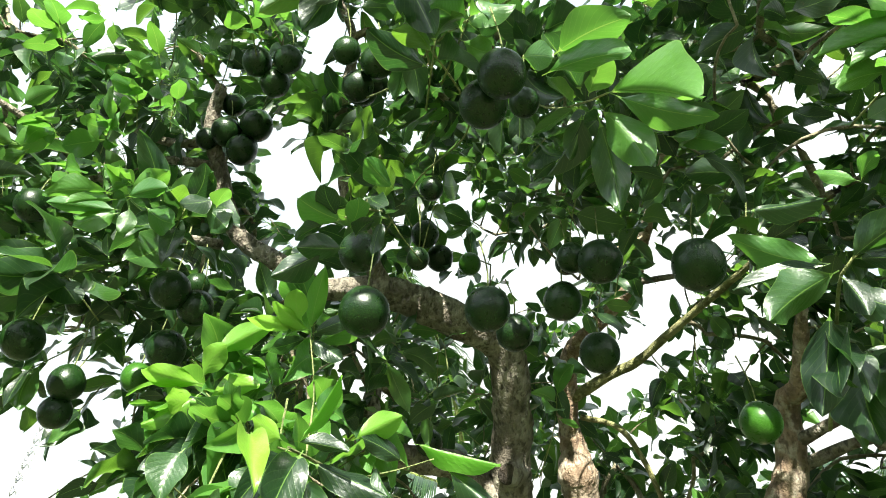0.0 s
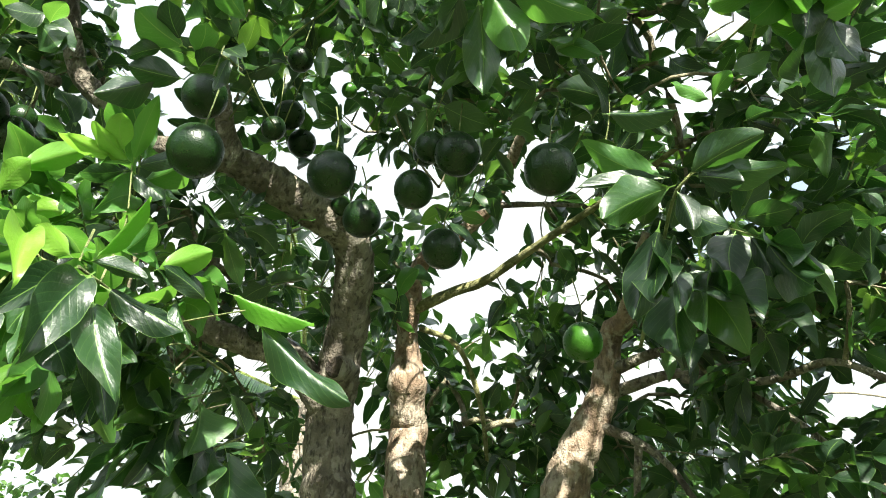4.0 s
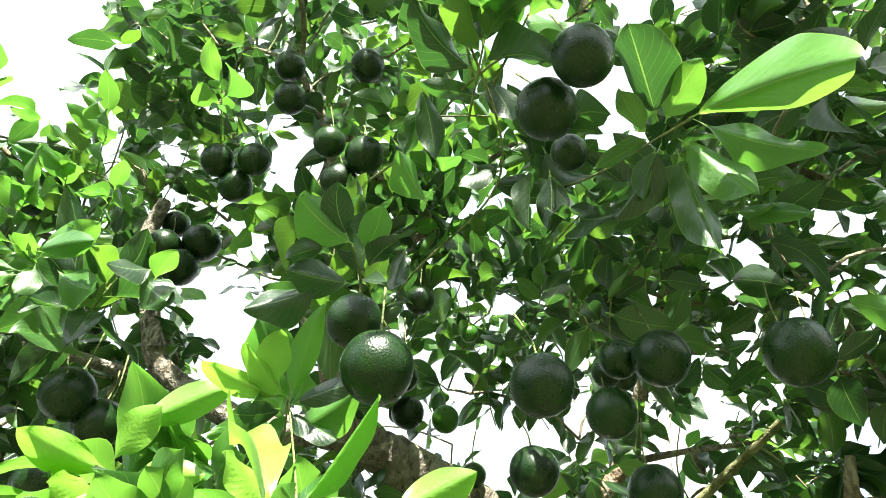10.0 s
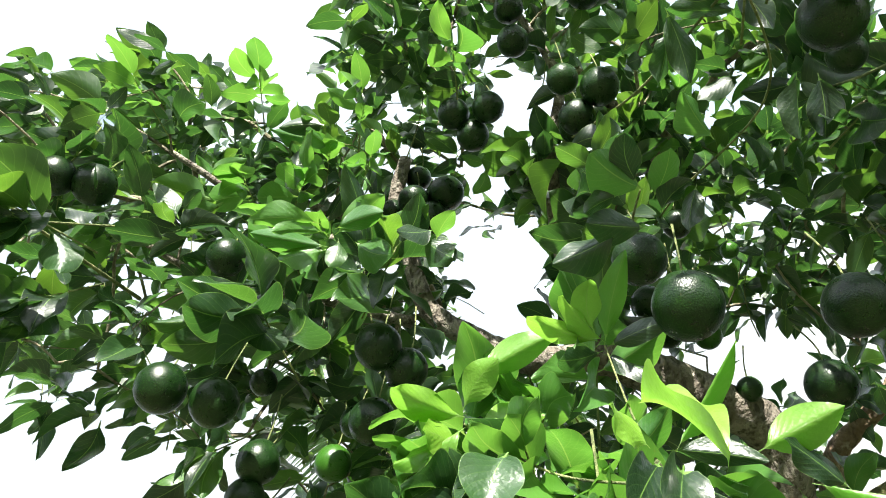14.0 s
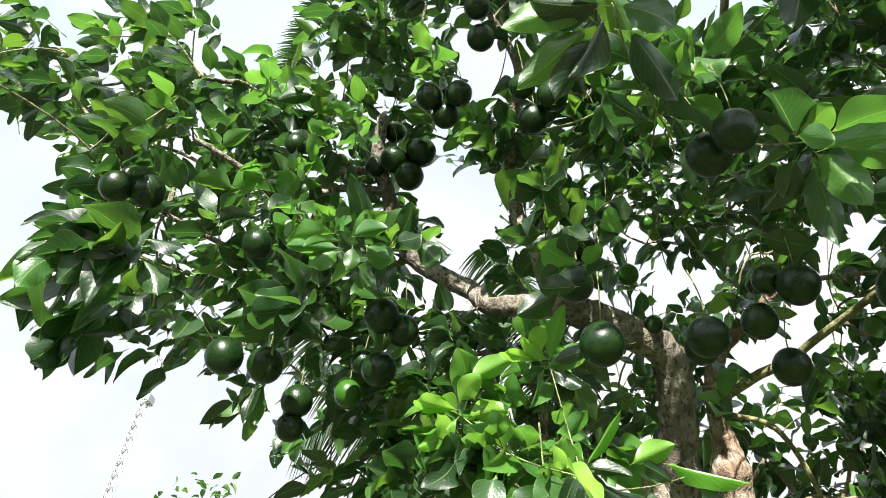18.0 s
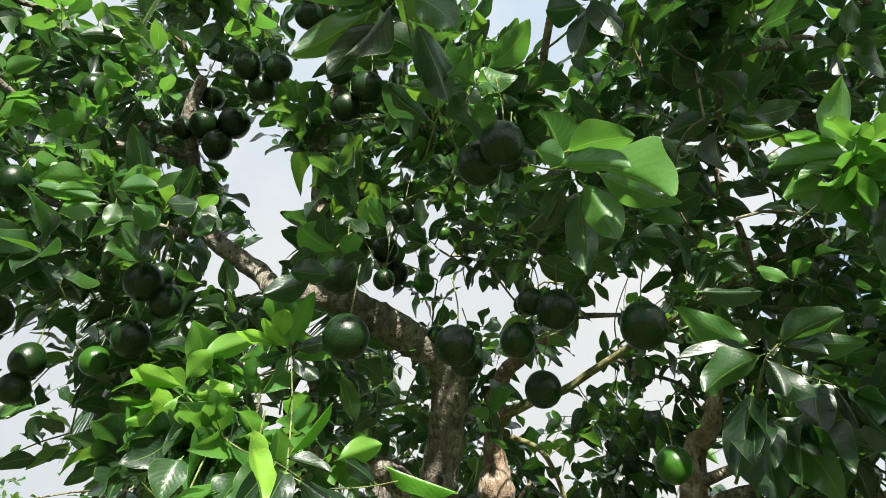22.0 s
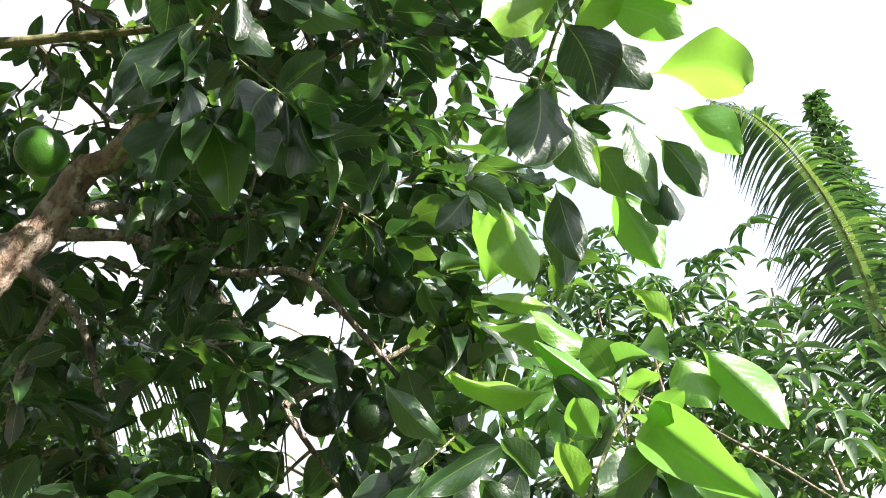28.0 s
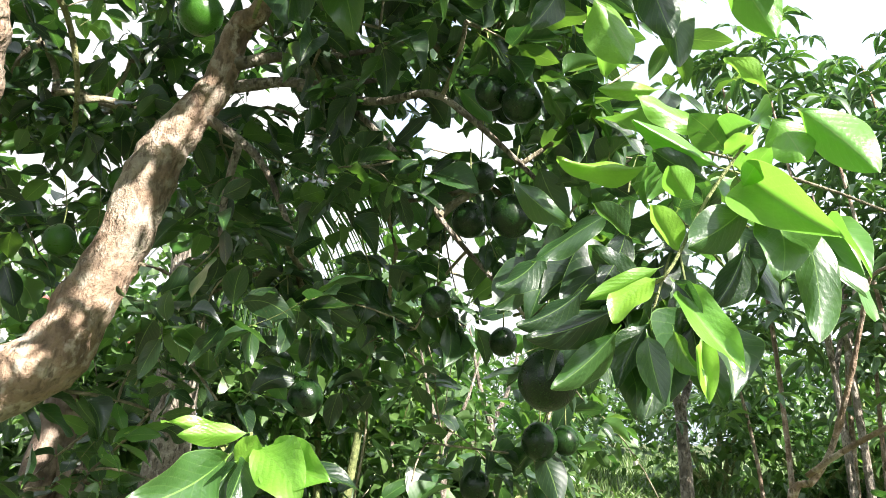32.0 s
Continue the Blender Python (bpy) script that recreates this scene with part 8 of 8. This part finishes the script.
# ---- what stands round the tree ----
palm_a = palm(*(0.008, 6.216, 4.116))
frond(palm_a, 0.34, (0.008, 6.216, 4.116), (-1.961, 5.904, 4.545), (-2.851, 4.924, 5.894), (-2.845, 4.153, 6.940), (-2.475, 3.459, 7.703))
frond(palm_a, 0.50, (0.008, 6.216, 4.116), (-1.144, 5.571, 4.197), (-1.846, 5.044, 4.249), (-2.167, 4.900, 3.852))
frond(palm_a, 0.42, (0.008, 6.216, 4.116), (-0.250, 5.400, 4.950), (-0.620, 4.700, 5.350), (-0.850, 4.400, 5.300))
palm_b = palm(*(6.202, 0.593, 2.656))
frond(palm_b, 0.50, (6.191, 0.511, 2.717), (5.922, 0.448, 3.611), (5.542, 0.451, 4.606), (5.222, 0.595, 5.241), (5.002, 0.802, 5.644), (4.894, 1.084, 5.871))
frond(palm_b, 0.95, (6.202, 0.593, 2.656), (5.797, 0.012, 3.879), (5.457, -0.344, 4.465))
frond(palm_b, 0.80, (6.202, 0.593, 2.656), (5.721, 0.932, 2.856), (5.491, 1.315, 2.735))
palm_c = palm(*(1.928, 4.489, 2.797))
frond(palm_c, 0.60, (1.928, 4.489, 2.797), (2.114, 4.168, 3.122), (2.224, 3.910, 3.288), (2.330, 3.631, 3.443), (2.470, 3.356, 3.510))
frond(palm_c, 0.50, (1.928, 4.489, 2.797), (1.887, 4.319, 3.266), (1.954, 4.185, 3.478), (2.097, 4.074, 3.560))
frond(palm_c, 0.50, (1.928, 4.489, 2.797), (2.119, 4.104, 2.676), (2.332, 3.901, 2.598))
cassava(5.228, 2.002, 4.508, 0.55, 60)
cassava(5.751, 1.484, 4.855, 0.50, 55)
cassava(5.026, 1.585, 3.823, 0.50, 55)
cassava(5.585, 1.113, 4.242, 0.50, 55)
cassava(4.920, 0.832, 3.371, 0.55, 60)
cassava(4.644, 0.607, 3.020, 0.50, 50)
cassava(5.525, 2.493, 4.926, 0.50, 50)
cassava(6.131, 0.556, 4.364, 0.50, 40)
cassava(5.685, 2.275, 4.397, 0.50, 60)
cassava(5.651, 2.045, 3.421, 0.50, 60)
cassava(6.433, 3.119, 3.184, 0.50, 70)
bush(1.60, 6.12, 1.0, 3.4, 910)
bush(2.86, 7.85, 1.3, 3.8, 1040)
bush(3.51, 7.05, 1.2, 4.0, 1040)
bush(4.97, 7.96, 1.4, 3.9, 1170)
bush(5.17, 6.62, 1.2, 3.4, 1040)
bush(6.53, 6.78, 1.3, 2.9, 1040)
bush(8.62, 7.48, 1.5, 1.3, 800)
bush(11.14, 2.42, 1.6, 2.3, 900)
bush(9.85, 5.46, 1.1, 1.9, 900)
bush(9.96, 4.38, 1.1, 2.0, 900)
bush(9.93, 3.44, 1.1, 2.1, 900)
bush(10.06, 2.65, 1.1, 2.1, 900)
bush(9.86, 1.93, 1.1, 2.0, 900)
bush(4.69, 2.13, 0.55, 1.45, 520)
bush(4.68, 1.66, 0.50, 1.50, 520)
bush(5.43, 1.42, 0.60, 1.60, 520)
bush(10.31, 1.01, 1.6, 2.5, 900)
bush(-6.41, 12.46, 2.0, 6.9, 1100)
bush(-3.30, 8.60, 1.2, 4.7, 900)
bush(-0.66, 14.04, 2.0, 4.4, 600)
bush(3.69, 11.51, 2.0, 3.7, 700)
bush(5.65, 9.55, 1.8, 3.5, 700)
bush(1.60, 5.51, 0.8, 2.9, 845)
bush(2.26, 6.15, 0.8, 2.9, 845)
bush(2.44, 5.23, 0.8, 2.9, 845)
bush(3.26, 5.72, 0.8, 2.9, 845)
bush(3.32, 4.75, 0.8, 2.9, 845)
bush(4.25, 5.06, 0.8, 2.9, 845)
bush(4.13, 4.08, 0.8, 2.9, 845)
# these three hedges stay unseen: added to darken reflections and cut low sky light
hedge(-9, 6, -7, -7, 3.0, 3000, 0.3)
hedge(-7, -7, 5, -8, 2.4, 2600, 0.3)
hedge(5, -8, 11, -2, 3.0, 2600, 0.3)
hedge(14.28, 14.58, 18.90, 4.20, 3.0, 11000, 0.16)
grass(9.74, 9.22, 12.96, 3.28, 5.0, 20000)
bare_sapling([(2.705, 1.337, 1.342), (2.694, 1.245, 1.522), (2.679, 1.181, 1.602), (2.632, 1.094, 1.772), (2.594, 1.018, 1.958), (2.545, 0.960, 2.073), (2.514, 0.863, 2.086)], [(2.687, 1.258, 1.534), (2.643, 1.135, 1.597), (2.588, 0.959, 1.669)])
sapling(6.26, 3.79, 2.45, 0.120)
sapling(3.63, 3.97, 1.87, 0.050)
sapling(4.06, 4.85, 2.31, 0.070)
sapling(4.54, 4.44, 2.13, 0.070)
sapling(4.91, 1.95, 2.37, 0.050)
sapling(4.91, 1.86, 2.50, 0.050)
sapling(4.55, 5.73, 2.41, 0.060)
fence_post(12.69, 8.64, 3.09)
house(2.75, 13.81, 3.91)
radio_mast(-39.3, 58.9, 38.6)
tall_tree(24.1, 0.3, 22.9)
banana(1.02, 3.38)
